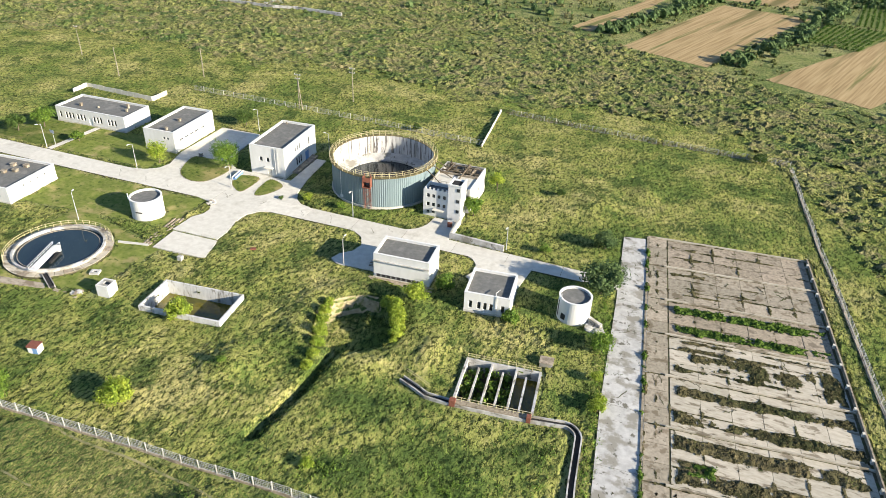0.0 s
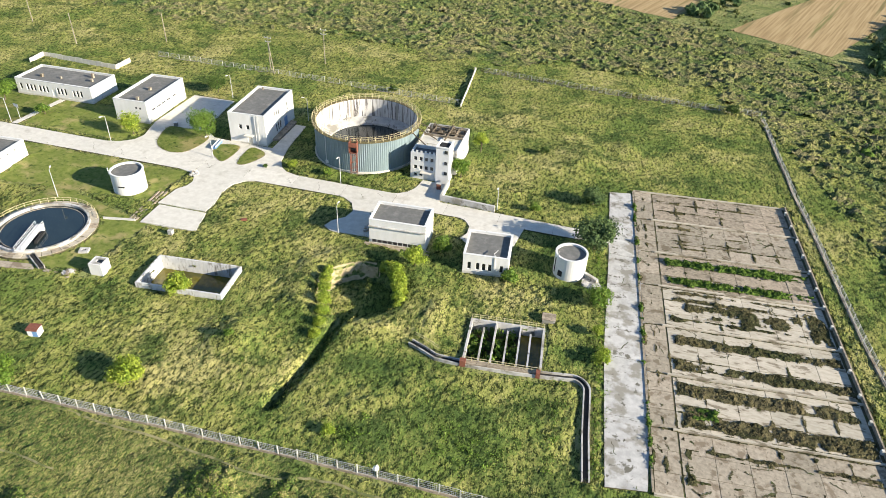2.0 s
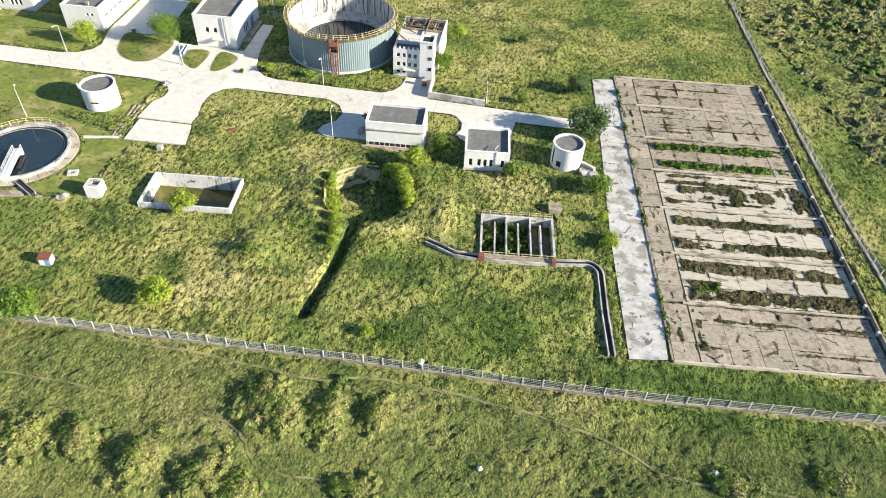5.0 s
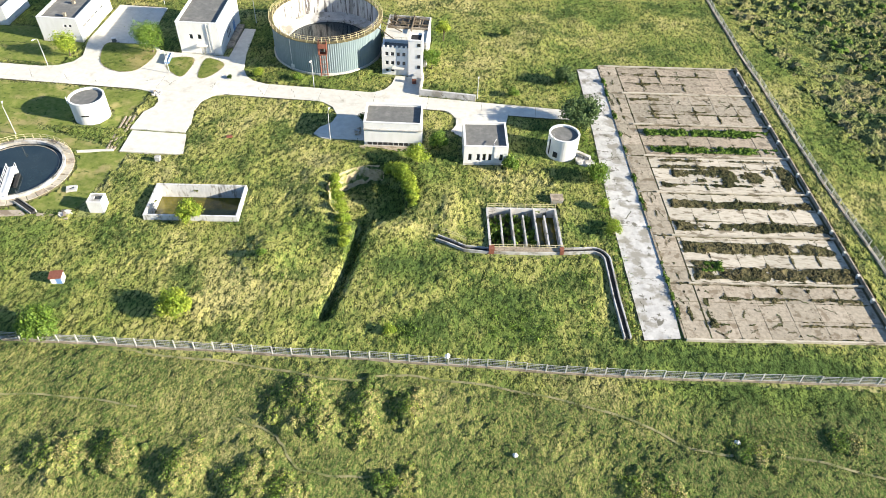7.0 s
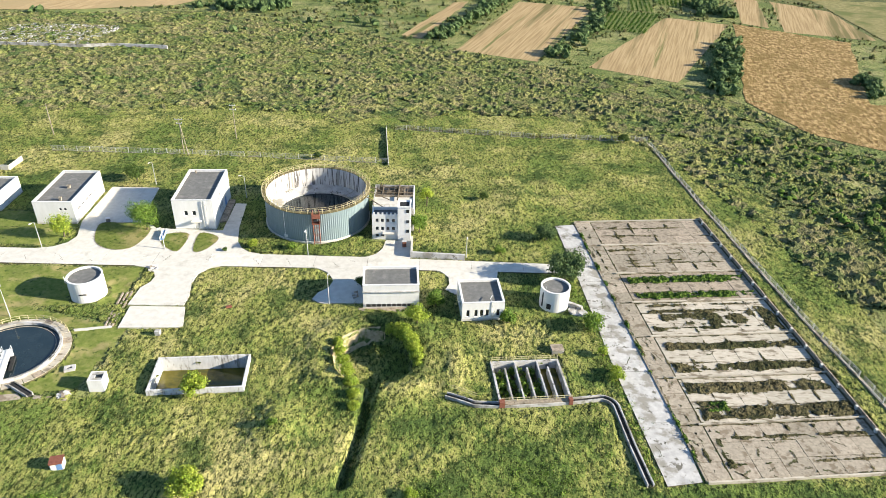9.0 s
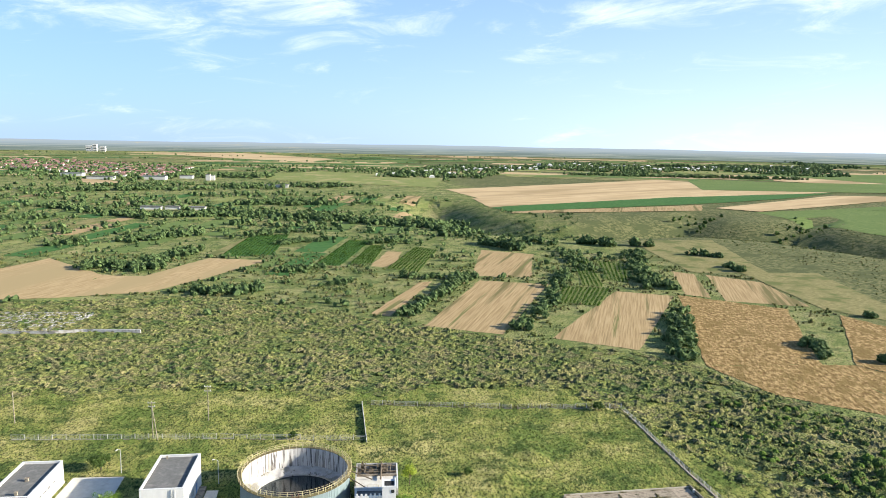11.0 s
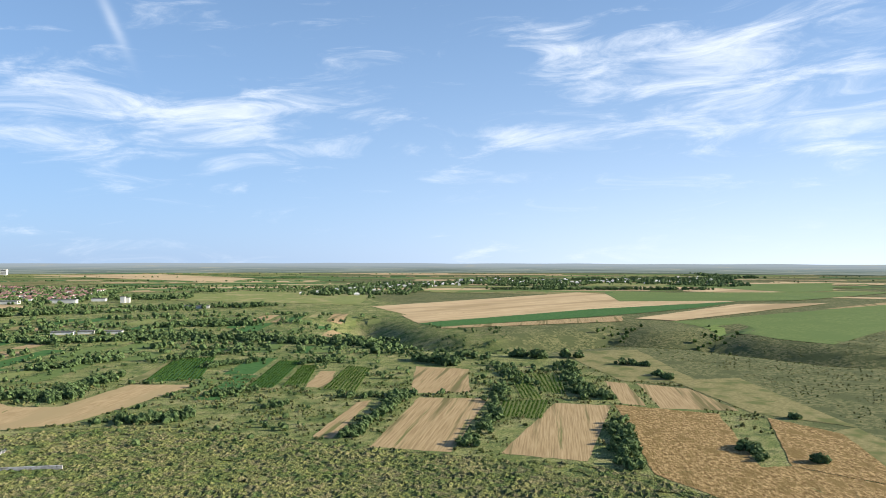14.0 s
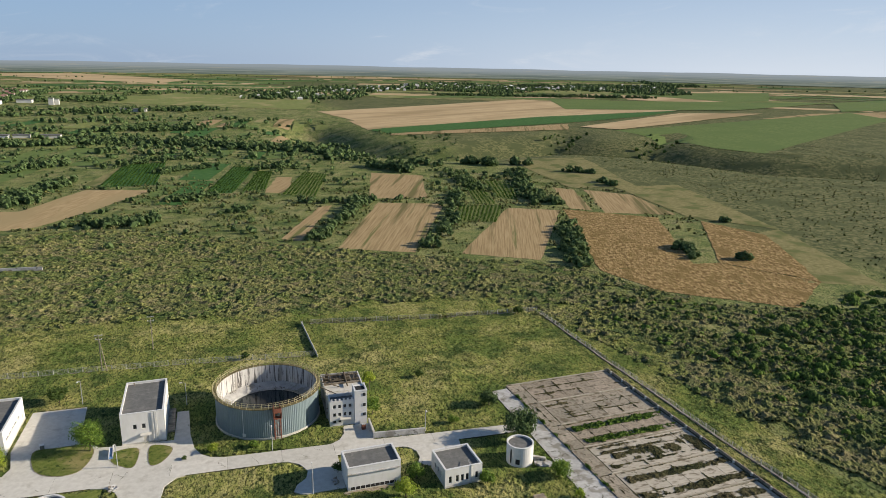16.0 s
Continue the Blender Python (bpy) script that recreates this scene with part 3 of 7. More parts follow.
east = list(np.arange(-150, -71, 2.2)) + list(np.arange(-70.8, 45.7, 1.1)) + list(np.arange(45.8, 120.1, 2.2))
north = list(np.arange(28, 59, 2.2)) + list(np.arange(59.9, 135.7, 1.1)) + list(np.arange(135.8, 226.1, 2.2))
xs = [-v for v in steps_out(150, 5200, 1.2, 1.06)][::-1] + east + steps_out(120, 5200, 1.2, 1.06)
ys = [28 - (v - 28) for v in steps_out(28, 5200, 1.2, 1.08)][::-1] + north + steps_out(226, 5200, 1.6, 1.05)
gx, gy = np.meshgrid(np.array(xs), np.array(ys))
for hole in (BASIN, SETTLE):
    for (ax, ay), (bx, by) in zip(hole, hole[1:] + hole[:1]):
        dx, dy = bx - ax, by - ay
        t = np.clip(((gx - ax) * dx + (gy - ay) * dy) / (dx * dx + dy * dy), 0, 1)
        px_, py_ = ax + t * dx, ay + t * dy
        close = np.hypot(gx - px_, gy - py_) < 0.5
        gx, gy = np.where(close, px_, gx), np.where(close, py_, gy)
gz = lie(gx, gy)
rows_, cols_ = gx.shape
idx = np.arange(rows_ * cols_).reshape(rows_, cols_)
quads = np.stack([idx[:-1, :-1], idx[:-1, 1:], idx[1:, 1:], idx[1:, :-1]], axis=-1).reshape(-1, 4)
mid_x, mid_y = gx.ravel()[quads].mean(1), gy.ravel()[quads].mean(1)
quads = quads[~(inside(mid_x, mid_y, BASIN) | inside(mid_x, mid_y, SETTLE))]
ground_mesh = bpy.data.meshes.new("ground")
ground_mesh.from_pydata(np.stack([gx.ravel(), gy.ravel(), gz.ravel()], axis=1).tolist(), [], quads.tolist())
ground_mesh.polygons.foreach_set("use_smooth", np.ones(len(quads), bool))
ground_mesh.materials.append(M["ground"])
tagged(new("ground", ground_mesh), "rough green and straw-coloured meadow ground", "ground", kind="structure")

# where no tall grass grows: a map of half-metre cells
GX0, GY0, CELL = -150.0, 25.0, 0.5
bare = np.zeros((420, 560), bool)
cell_x, cell_y = np.meshgrid(GX0 + CELL * (np.arange(560) + 0.5), GY0 + CELL * (np.arange(420) + 0.5))
short, raised = np.zeros_like(bare), np.zeros_like(bare)


def clear(outline, to=None):
    (bare if to is None else to)[inside(cell_x, cell_y, list(outline))] = True


def circle(x, y, r, steps=40):
    return [(x + r * math.cos(2 * math.pi * i / steps), y + r * math.sin(2 * math.pi * i / steps)) for i in range(steps)]


# ---------------------------------------------------------------- roads and yards
def lerp2(p, q, t):
    return (p[0] + (q[0] - p[0]) * t, p[1] + (q[1] - p[1]) * t)


def along(points, half):
    """Left and right edges of a band along a line."""
    left, right = [], []
    for i, p in enumerate(points):
        a, b = Vector(points[max(i - 1, 0)]), Vector(points[min(i + 1, len(points) - 1)])
        d = (b - a).normalized()
        left.append((p[0] - d.y * half, p[1] + d.x * half))
        right.append((p[0] + d.y * half, p[1] - d.x * half))
    return left, right


def band(points, half, z0, z1, shape=None):
    shape = shape or Shape()
    left, right = along(points, half)
    for i in range(len(points) - 1):
        shape.prism([right[i], right[i + 1], left[i + 1], left[i]], z0, z1)
    return shape


def slabs(parent, quad, nu, nv, z0, z1, material, gap=0.05, jitter=0.004, name="slab"):
    """Cuts a four-cornered field into single slabs."""
    a, b, c, d = quad
    for i in range(nu):
        for j in range(nv):
            def at(u, v):
                return lerp2(lerp2(a, b, u), lerp2(d, c, u), v)
            lu, lv = math.dist(a, b) / nu, math.dist(a, d) / nv
            eu, ev = gap / lu / 2, gap / lv / 2
            u0, u1, v0, v1 = (i + eu) / nu, (i + 1 - eu) / nu, (j + ev) / nv, (j + 1 - ev) / nv
            top = z1 + random.uniform(-jitter, jitter)
            part(name, Shape().prism([at(u0, v0), at(u1, v0), at(u1, v1), at(u0, v1)], z0, top), material, parent)


def paved(name, label, quads_, z=0.06, material="concrete", bed="joint"):
    """A paved road or yard: a soil bed, and slabs on it."""
    top = thing(name, label, "road" if "road" in name else "yard", kind="structure")
    for quad, nu, nv in quads_:
        part("bed", Shape().prism(quad, -0.4, z - 0.03), M[bed], top)
        slabs(top, quad, nu, nv, z - 0.1, z, M[material])
        clear(quad)
    return top


def apron(parent, outline, z, material="concrete", per=0):
    part("apron", Shape().prism(outline, -0.4, z), M[material], parent)
    clear(outline)


main = paved("road_main", "pale worn concrete road with few dark joints", [
    ([(-150, 132.6), (-66, 133.0), (-66, 139.4), (-150, 139.6)], 7, 1),
    ([(-65.97, 133.4), (-16, 134.0), (-16, 139.2), (-65.97, 139.4)], 4, 1),
    ([(-15.97, 133.9), (33.5, 134.2), (33.5, 138.0), (-15.97, 139.2)], 4, 1)], 0.08)
yard = thing("yard_west", "pale concrete yard with curved edges and cracked slabs", "yard", kind="structure")
apron(yard, [(-65.3, 117.7), (-53.5, 117.9), (-53.4, 121.5), (-54.4, 126.2), (-54.2, 130.2), (-52.0, 133.0), (-47.0, 134.5), (-72.0, 133.5), (-66.6, 132.3), (-64.4, 130.6), (-63.4, 128.6), (-63.6, 126.5), (-65.0, 124.2)], 0.068)
apron(yard, [(-64.2, 109.8), (-51.2, 110.4), (-53.0, 117.4), (-64.6, 117.2)], 0.06, "concrete")
for k in range(3):
    part("gutter", band([(-66.2 - k * 0.9, 122.6 - k * 0.3), (-65.6 - k * 0.7, 110.2)], 0.18, -0.3, 0.1), M["concrete_old"], yard)
court = thing("yard_court", "concrete courtyard and driveways between plant houses", "yard", kind="structure")
apron(court, [(-97.0, 139.2), (-67.3, 139.0), (-67.6, 150.4), (-71.0, 150.6), (-72.5, 152.0), (-76.0, 153.4), (-78.2, 173.2), (-91.2, 173.0), (-90.8, 153.0), (-88.7, 145.6), (-89.5, 142.6), (-92.2, 140.4)], 0.064)
apron(court, [(-67.5, 139.1), (-53.5, 139.0), (-54.0, 150.2), (-67.5, 150.3)], 0.072)
apron(court, [(-56.5, 138.8), (-42.2, 138.8), (-42.2, 139.5), (-45.0, 140.2), (-47.2, 142.0), (-48.9, 145.2), (-50.3, 152.0), (-51.6, 165.0), (-54.5, 165.0), (-53.9, 147.0), (-54.6, 142.0)], 0.06)
fore = thing("yard_tower", "concrete forecourt of the control tower", "yard", kind="structure")
apron(fore, [(-19.0, 138.7), (-5.9, 138.6), (-5.9, 147.4), (-12.4, 147.4), (-12.9, 143.4), (-14.2, 140.9), (-16.2, 139.5)], 0.06)
shed_yard = thing("yard_shed", "concrete apron beside the blower shed", "yard", kind="structure")
apron(shed_yard, [(-31.0, 134.6), (-27.0, 133.5), (-24.6, 132.0), (-23.0, 128.9), (-23.6, 126.0), (-25.8, 123.8), (-26.6, 121.4), (-24.6, 119.9), (-15.4, 120.4), (-15.6, 134.8)], 0.064)
apron(shed_yard, [(-1.0, 134.8), (1.8, 133.4), (3.3, 131.4), (3.5, 128.6), (2.6, 126.4), (4.6, 124.6), (13.8, 125.4), (14.2, 128.5), (15.0, 134.9)], 0.06)
paved("road_east", "bright worn concrete road slabs beside drying beds", [
    ([(38.0, 72.6), (44.0, 73.6), (43.4, 100.0), (35.4, 100.0)], 1, 2),
    ([(35.37, 100.03), (43.37, 100.03), (40.6, 131.0), (33.6, 131.0)], 1, 3),
    ([(33.57, 131.03), (40.57, 131.03), (36.6, 158.0), (31.6, 157.0)], 1, 2)], 0.056, "concrete_pale")


def crack(parent, a, b, z, wide=0.09):
    """A ragged dark crack between two points."""
    pts = [lerp2(a, b, k / 9) for k in range(10)]
    pts = [(x + random.gauss(0, 0.14), y + random.gauss(0, 0.14)) for x, y in pts]
    left, right = along(pts, wide)
    shape = Shape()
    for i in range(9):
        shape.face(*[(*p, z) for p in (right[i], right[i + 1], left[i + 1], left[i])])
    part("crack", shape, M["joint"], parent)


east_road = bpy.data.objects["road_east"]
for k in range(8):
    y0 = random.uniform(75, 154)
    x0 = float(np.interp(y0, [73, 100, 131, 157], [38.3, 35.8, 34.0, 32.0])) + random.uniform(0.3, 3.8)
    crack(east_road, (x0, y0), (x0 + random.uniform(-1.5, 2.2), y0 + random.uniform(-2.5, 2.5)), 0.066, random.uniform(0.03, 0.09))
for k in range(12):
    x0 = random.uniform(-130, 25)
    crack(main, (x0, random.uniform(134.3, 138)), (x0 + random.uniform(-2.5, 2.5), random.uniform(134.3, 138)), 0.09, random.uniform(0.02, 0.045))


def rounded(points, per=7):
    """A smooth closed outline through a few points."""
    out, m = [], len(points)
    for i in range(m):
        p0, p1, p2, p3 = (Vector(points[(i + k) % m]) for k in (-1, 0, 1, 2))
        for j in range(per):
            t = j / per
            out.append(tuple(0.5 * (2 * p1 + (p2 - p0) * t + (2 * p0 - 5 * p1 + 4 * p2 - p3) * t * t + (3 * p1 - p0 - 3 * p2 + p3) * t ** 3)))
    return out


def shrink(outline, d):
    cx, cy = np.mean([p[0] for p in outline]), np.mean([p[1] for p in outline])
    return [(x - (x - cx) / math.hypot(x - cx, y - cy) * d, y - (y - cy) / math.hypot(x - cx, y - cy) * d) for x, y in outline]


def turf_island(points, label, rough=False):
    outline = rounded(points)
    top = thing("turf_island", label, "lawn", kind="structure")
    inner = shrink(outline, 0.14)
    kerb = Shape()
    m = len(outline)
    for i in range(m):
        a, b, c, d = outline[i], outline[(i + 1) % m], inner[(i + 1) % m], inner[i]
        kerb.prism([a, b, c, d], -0.2, 0.13)
    part("kerb", kerb, M["concrete_old"], top, "concrete kerb")
    part("turf", Shape().prism(inner, -0.2, 0.12), M["lawn"], top, "mown turf")
    bare[inside(cell_x, cell_y, outline)] = False
    if not rough:
        clear(outline, short)
        clear(outline, raised)


turf_island([(-85.7, 151.9), (-83.4, 143.4), (-78.5, 139.8), (-73.4, 140.9), (-71.8, 148.5), (-74.5, 152.8), (-80.4, 152.8)], "oval mown grass island with a concrete kerb")
turf_island([(-67.3, 143.6), (-65.0, 140.9), (-61.8, 139.9), (-61.9, 148.0), (-67.3, 147.6)], "small grass patch with a kerb before the tall plant house")
turf_island([(-58.4, 140.0), (-55.6, 140.7), (-54.0, 146.5), (-59.2, 148.5)], "small grass patch with a kerb beside a driveway")
for lawn in ([(-150, 141), (-92, 141), (-91, 152), (-104, 158), (-150, 158)], [(-150, 110), (-67, 118), (-67, 132.5), (-150, 132.5)], [(-93, 84), (-64, 92), (-62, 110), (-93, 118)]):
    clear(lawn, short)
paved("yard_garden_path", "narrow concrete garden path to the office house", [([(-125.6, 140.0), (-123.8, 140.0), (-122.8, 157.0), (-124.6, 157.0)], 1, 6)], 0.05)


# ---------------------------------------------------------------- plant houses
def windows_in(top, side, w, d, list_, frame_material="white"):
    """Window things of one side: recessed frame and dark pane. Returns the openings for the wall."""
    holes = []
    for u0, z0, ww, hh in list_:
        holes.append((u0, z0, u0 + ww, z0 + hh))
        place = {"S": pose(u0, 0, z0), "E": pose(w, u0, z0, rz=90), "N": pose(w - u0, d, z0, rz=180), "W": pose(0, d - u0, z0, rz=270)}[side]
        rim = Shape().box(0, 0.1, 0, 0.07, 0.18, hh).box(ww - 0.07, 0.1, 0, ww, 0.18, hh).box(0.07, 0.1, 0, ww - 0.07, 0.18, 0.07).box(0.07, 0.1, hh - 0.07, ww - 0.07, 0.18, hh)
        if ww > 0.9:
            rim.box(ww / 2 - 0.03, 0.1, 0.07, ww / 2 + 0.03, 0.18, hh - 0.07)
        ob = part("window", rim, M[frame_material], top)
        ob.matrix_basis = place
        part("pane", Shape().box(0.05, 0.15, 0.05, ww - 0.05, 0.17, hh - 0.05), M["pane"], ob)
        part("sill", Shape().box(-0.06, -0.05, -0.06, ww + 0.06, 0.1, -0.002), M["concrete"], ob)
    return holes


def plant_house(label, x, y, w, d, h, turn, south=(), eastern=(), western=(), doors=(), vents=(), group="plant houses"):
    """A flat-roofed white house: walls with openings, parapet, bitumen roof, windows, doors and roof vents."""
    top = thing("plant_house", label, "building", pose(x, y, 0, rz=turn), group)
    openings = {"S": list(south), "E": list(eastern), "W": list(western)}
    holes = {s: windows_in(top, s, w, d, openings[s]) for s in "SEW"}
    for side, u0, ww, hh, paint in doors:
        holes[side].append((u0, 0.05, u0 + ww, hh))
        ob = part("door", Shape().box(0, 0.12, 0.05, ww, 0.18, hh), M[paint], top)
        ob.matrix_basis = {"S": pose(u0, 0, 0), "E": pose(w, u0, 0, rz=90), "W": pose(0, d - u0, 0, rz=270)}[side]
    t = 0.35
    part("wall", Shape().wall(0, 0, w, 0, -0.4, h, t, holes["S"]), M["plaster"], top)
    part("wall", Shape().wall(w, t, w, d - t, -0.4, h, t, [(a - t, b, c - t, e) for a, b, c, e in holes["E"]]), M["plaster"], top)
    part("wall", Shape().wall(w, d, 0, d, -0.4, h, t), M["plaster"], top)
    part("wall", Shape().wall(0, d - t, 0, t, -0.4, h, t, [(a - t, b, c - t, e) for a, b, c, e in holes["W"]]), M["plaster"], top)
    part("roof", Shape().box(t + 0.003, t + 0.003, h - 0.75, w - t - 0.003, d - t - 0.003, h - 0.5), M["bitumen"], top, "grey bitumen flat roof")
    cap = Shape().box(-0.05, -0.05, h + 0.003, w + 0.05, t + 0.05, h + 0.07).box(-0.05, d - t - 0.05, h + 0.003, w + 0.05, d + 0.05, h + 0.07)
    cap.box(-0.05, t + 0.05, h + 0.003, t + 0.05, d - t - 0.05, h + 0.07).box(w - t - 0.05, t + 0.05, h + 0.003, w + 0.05, d - t - 0.05, h + 0.07)
    part("coping", cap, M["white"], top, "white parapet coping")
    part("plinth", Shape().box(-0.06, -0.06, -0.4, w + 0.06, -0.003, 0.35).box(w + 0.003, -0.003, -0.4, w + 0.06, d, 0.35), M["concrete"], top, "grey plinth")
    for u, v, s, hh in vents:
        part("roof_vent", Shape().box(u - s, v - s, h - 0.5, u + s, v + s, h - 0.5 + hh).box(u - s * 1.3, v - s * 1.3, h - 0.497 + hh, u + s * 1.3, v + s * 1.3, h - 0.4 + hh), M["concrete_tan"], top, "weathered vent stack")
    c, s = math.cos(radians(turn)), math.sin(radians(turn))
    clear([(x + u * c - v * s, y + u * s + v * c) for u, v in ((-0.3, -0.3), (w + 0.3, -0.3), (w + 0.3, d + 0.3), (-0.3, d + 0.3))])
    return top


plant_house("long white single-storey office house with tall narrow windows", -139.0, 157.3, 25.0, 11.0, 4.5, 1.5,
            south=[(u, 1.2, 0.75, 1.9) for u in (1.2, 3.4, 4.6, 5.8, 7.6, 8.8, 10.0, 13.6, 14.8, 16.0, 18.8, 20.0, 21.2)],
            doors=[("S", 11.9, 1.2, 2.3, "white")], vents=[(6, 4, 0.35, 0.8), (20, 8, 0.3, 1.2), (21.5, 5.5, 0.3, 0.7), (12, 4.5, 0.2, 0.5)])
plant_house("white plant house with a strip of low windows and grey roof", -101.4, 151.7, 9.8, 18.6, 6.0, 2.5,
            eastern=[(u, 2.6, 1.9, 0.6) for u in (2.2, 4.6, 7.0, 9.4)] + [(12.5, 2.6, 1.6, 0.6)], south=[(6.2, 3.6, 0.7, 0.7), (7.4, 3.6, 0.7, 0.7)],
            doors=[("E", 15.2, 1.6, 2.4, "white")], vents=[(5.4, 9, 0.35, 0.7), (6.2, 2.0, 0.3, 0.8)])
plant_house("tall white plant house with tall side windows and downpipe", -65.8, 150.3, 10.0, 18.2, 8.2, 3.5,
            south=[(2.7, 3.9, 0.9, 1.3), (4.7, 3.9, 0.9, 1.3)], eastern=[(u, 5.0, 0.7, 1.8) for u in (6.0, 7.2, 8.4)] + [(u, 0.9, 0.9, 2.3) for u in (6.4, 7.6, 8.8)] + [(13.8, 4.2, 0.8, 2.2)],
            doors=[("S", 4.9, 1.2, 2.3, "concrete"), ("E", 11.6, 2.2, 2.9, "blue")], vents=[(2.0, 17.0, 0.15, 0.6)])
plant_house("low white workshop house with roof vents beside the road", -131.0, 110.4, 23.6, 15.0, 4.0, 4.0,
            eastern=[(u, 2.4, 0.5, 0.6) for u in (4.6, 6.8, 9.0, 11.4)], south=[(20.4, 1.2, 0.6, 1.4), (17.5, 1.2, 0.6, 1.4)],
            vents=[(14.5, 11.5, 0.5, 0.6), (18, 12, 0.5, 0.6), (15.5, 7.5, 0.5, 0.6), (17.5, 9, 0.5, 0.6), (12.0, 4.5, 0.6, 0.6)])
sh1 = plant_house("white blower shed with a dark louvre strip near the ground", -15.1, 118.6, 12.0, 7.4, 5.8, 4.0, vents=())
part("louvre_strip", Shape().box(0.5, -0.09, 0.35, 10.8, -0.004, 1.0), M["dark"], sh1, "dark louvre strip")
for k in range(10):
    part("louvre_bar", Shape().box(0.5 + k * 1.1, -0.13, 0.3, 0.62 + k * 1.1, -0.092, 1.05), M["white"], sh1)
part("ledge", Shape().box(-0.1, -0.35, 4.15, 12.1, -0.004, 4.3), M["concrete_pale"], sh1, "concrete ledge across the front")
part("pavement", Shape().box(-1.0, -1.7, -0.4, 13.2, -0.1, 0.12), M["concrete_old"], sh1, "broken concrete footpath")
sh2 = plant_house("small white pump house with narrow dark windows", 6.0, 115.0, 9.0, 8.9, 4.4, TURN,
                  south=[(u, 0.9, 0.75, 1.7) for u in (0.9, 2.6, 3.8, 5.0, 7.3)], western=[(u, 1.2, 0.7, 1.5) for u in (2.2, 4.0, 5.8)])
part("pipe", Shape().tube([(6.4, -0.12, 0.1), (6.4, -0.12, 4.6), (6.0, 0.8, 4.75), (6.6, 2.2, 4.7)], 0.06), M["white"], sh2, "white vent pipe")
h3 = bpy.data.objects["plant_house.002"]
part("downpipe", Shape().tube([(7.3, -0.15, 0.1), (7.3, -0.15, 8.0)], 0.1), M["steel_grey"], h3, "grey downpipe")
part("downpipe", Shape().tube([(8.1, -0.15, 0.1), (8.1, -0.15, 8.0)], 0.07), M["steel_grey"], h3, "grey downpipe")
part("porch_roof", Shape().box(4.3, -1.2, 2.5, 6.8, -0.05, 2.65), M["concrete"], h3, "concrete porch slab")
part("side_platform", Shape().box(10.1, 3.5, -0.4, 11.8, 15.5, 0.5), M["concrete_old"], h3, "concrete loading platform")


# ---------------------------------------------------------------- control tower beside the big tank
tw = thing("control_tower", "white three-storey control tower with a roof terrace", "building", pose(-15.8, 148.1, 0, rz=1.0))
W1, D1, H1 = 6.4, 4.2, 6.9
holes = windows_in(tw, "S", W1, D1, [(0.8 + 1.35 * k, z, 0.85, 1.05) for z in (4.75, 2.45) for k in range(4)] + [(0.8 + 1.35 * k, 0.6, 0.85, 0.75) for k in range(2)])
part("wall", Shape().wall(0, 0, W1, 0, -0.5, H1, 0.3, holes), M["plaster"], tw)
part("wall", Shape().wall(W1, D1, 0, D1, -0.5, H1, 0.3), M["plaster"], tw)
part("wall", Shape().wall(0, D1 - 0.3, 0, 0.3, -0.5, H1, 0.3), M["plaster"], tw)
part("terrace", Shape().box(0.303, 0.303, 5.95, W1, D1 - 0.303, 6.15), M["bitumen"], tw, "shaded roof terrace")
for k in range(6):
    part("baluster", Shape().box(0.3 + k * 1.05, 0.02, H1 + 0.003, 0.75 + k * 1.05, 0.28, H1 + 0.5), M["plaster"], tw)
part("balcony", Shape().box(2.6, -1.1, 1.9, 5.4, -0.004, 2.1), M["concrete"], tw, "concrete balcony slab")
st = part("stair_tower", Shape().box(W1 + 0.004, -0.6, -0.5, 9.6, 3.6, 9.2), M["plaster"], tw, "taller stair block")
for z in (7.9, 5.0, 2.3):
    ob = part("window", Shape().box(0, -0.03, 0, 0.75, 0.05, 0.8), M["pane"], tw)
    ob.matrix_basis = pose(8.5, -0.65, z)
part("roof_opening", Shape().box(W1 + 0.5, 0.2, 9.2, 9.2, 2.6, 9.23), M["dark"], tw, "dark roof hatch")
part("stair_coping", Shape().box(W1 - 0.05, -0.7, 9.235, 9.7, -0.35, 9.55).box(9.35, -0.35, 9.235, 9.7, 3.7, 9.55).box(W1 - 0.05, -0.35, 9.235, W1 + 0.25, 3.7, 9.55), M["white"], tw)
clear(corner_box(-16.2, 147.2, 10.5, 20, 1))
fo = thing("valve_chamber", "roofless weathered chamber with rusty pipework behind the tower", "building", pose(-16.2, 152.6, 0, rz=1.0))
CD = 13.6
part("wall", Shape().wall(0, 0, 10.6, 0, -0.5, 6.3, 0.3), M["concrete_pale"], fo)
part("wall", Shape().wall(10.6, 0.3, 10.6, CD - 0.3, -0.5, 6.3, 0.3, [(2, 2, 3, 3.4), (7, 2.4, 8.2, 3.6)]), M["plaster"], fo)
part("wall", Shape().wall(10.6, CD, 0, CD, -0.5, 6.3, 0.3), M["concrete_pale"], fo)
part("wall", Shape().wall(0, CD - 0.3, 0, 0.3, -0.5, 6.3, 0.3), M["concrete_pale"], fo)
part("deck", Shape().box(0.303, 0.303, 5.7, 10.297, 7.2, 5.95), M["concrete"], fo, "pale stained deck slab")
part("inner_deck", Shape().box(0.303, 7.203, 4.2, 10.297, CD - 0.303, 4.45), M["concrete_old"], fo, "sunk deck of the roofless pipe room")
part("cross_wall", Shape().box(0.303, 7.0, 5.953, 10.297, 7.3, 6.5).box(5.0, 7.303, 4.45, 5.3, CD - 0.31, 6.2).box(7.8, 7.303, 4.45, 8.05, CD - 0.31, 6.0), M["concrete_old"], fo)
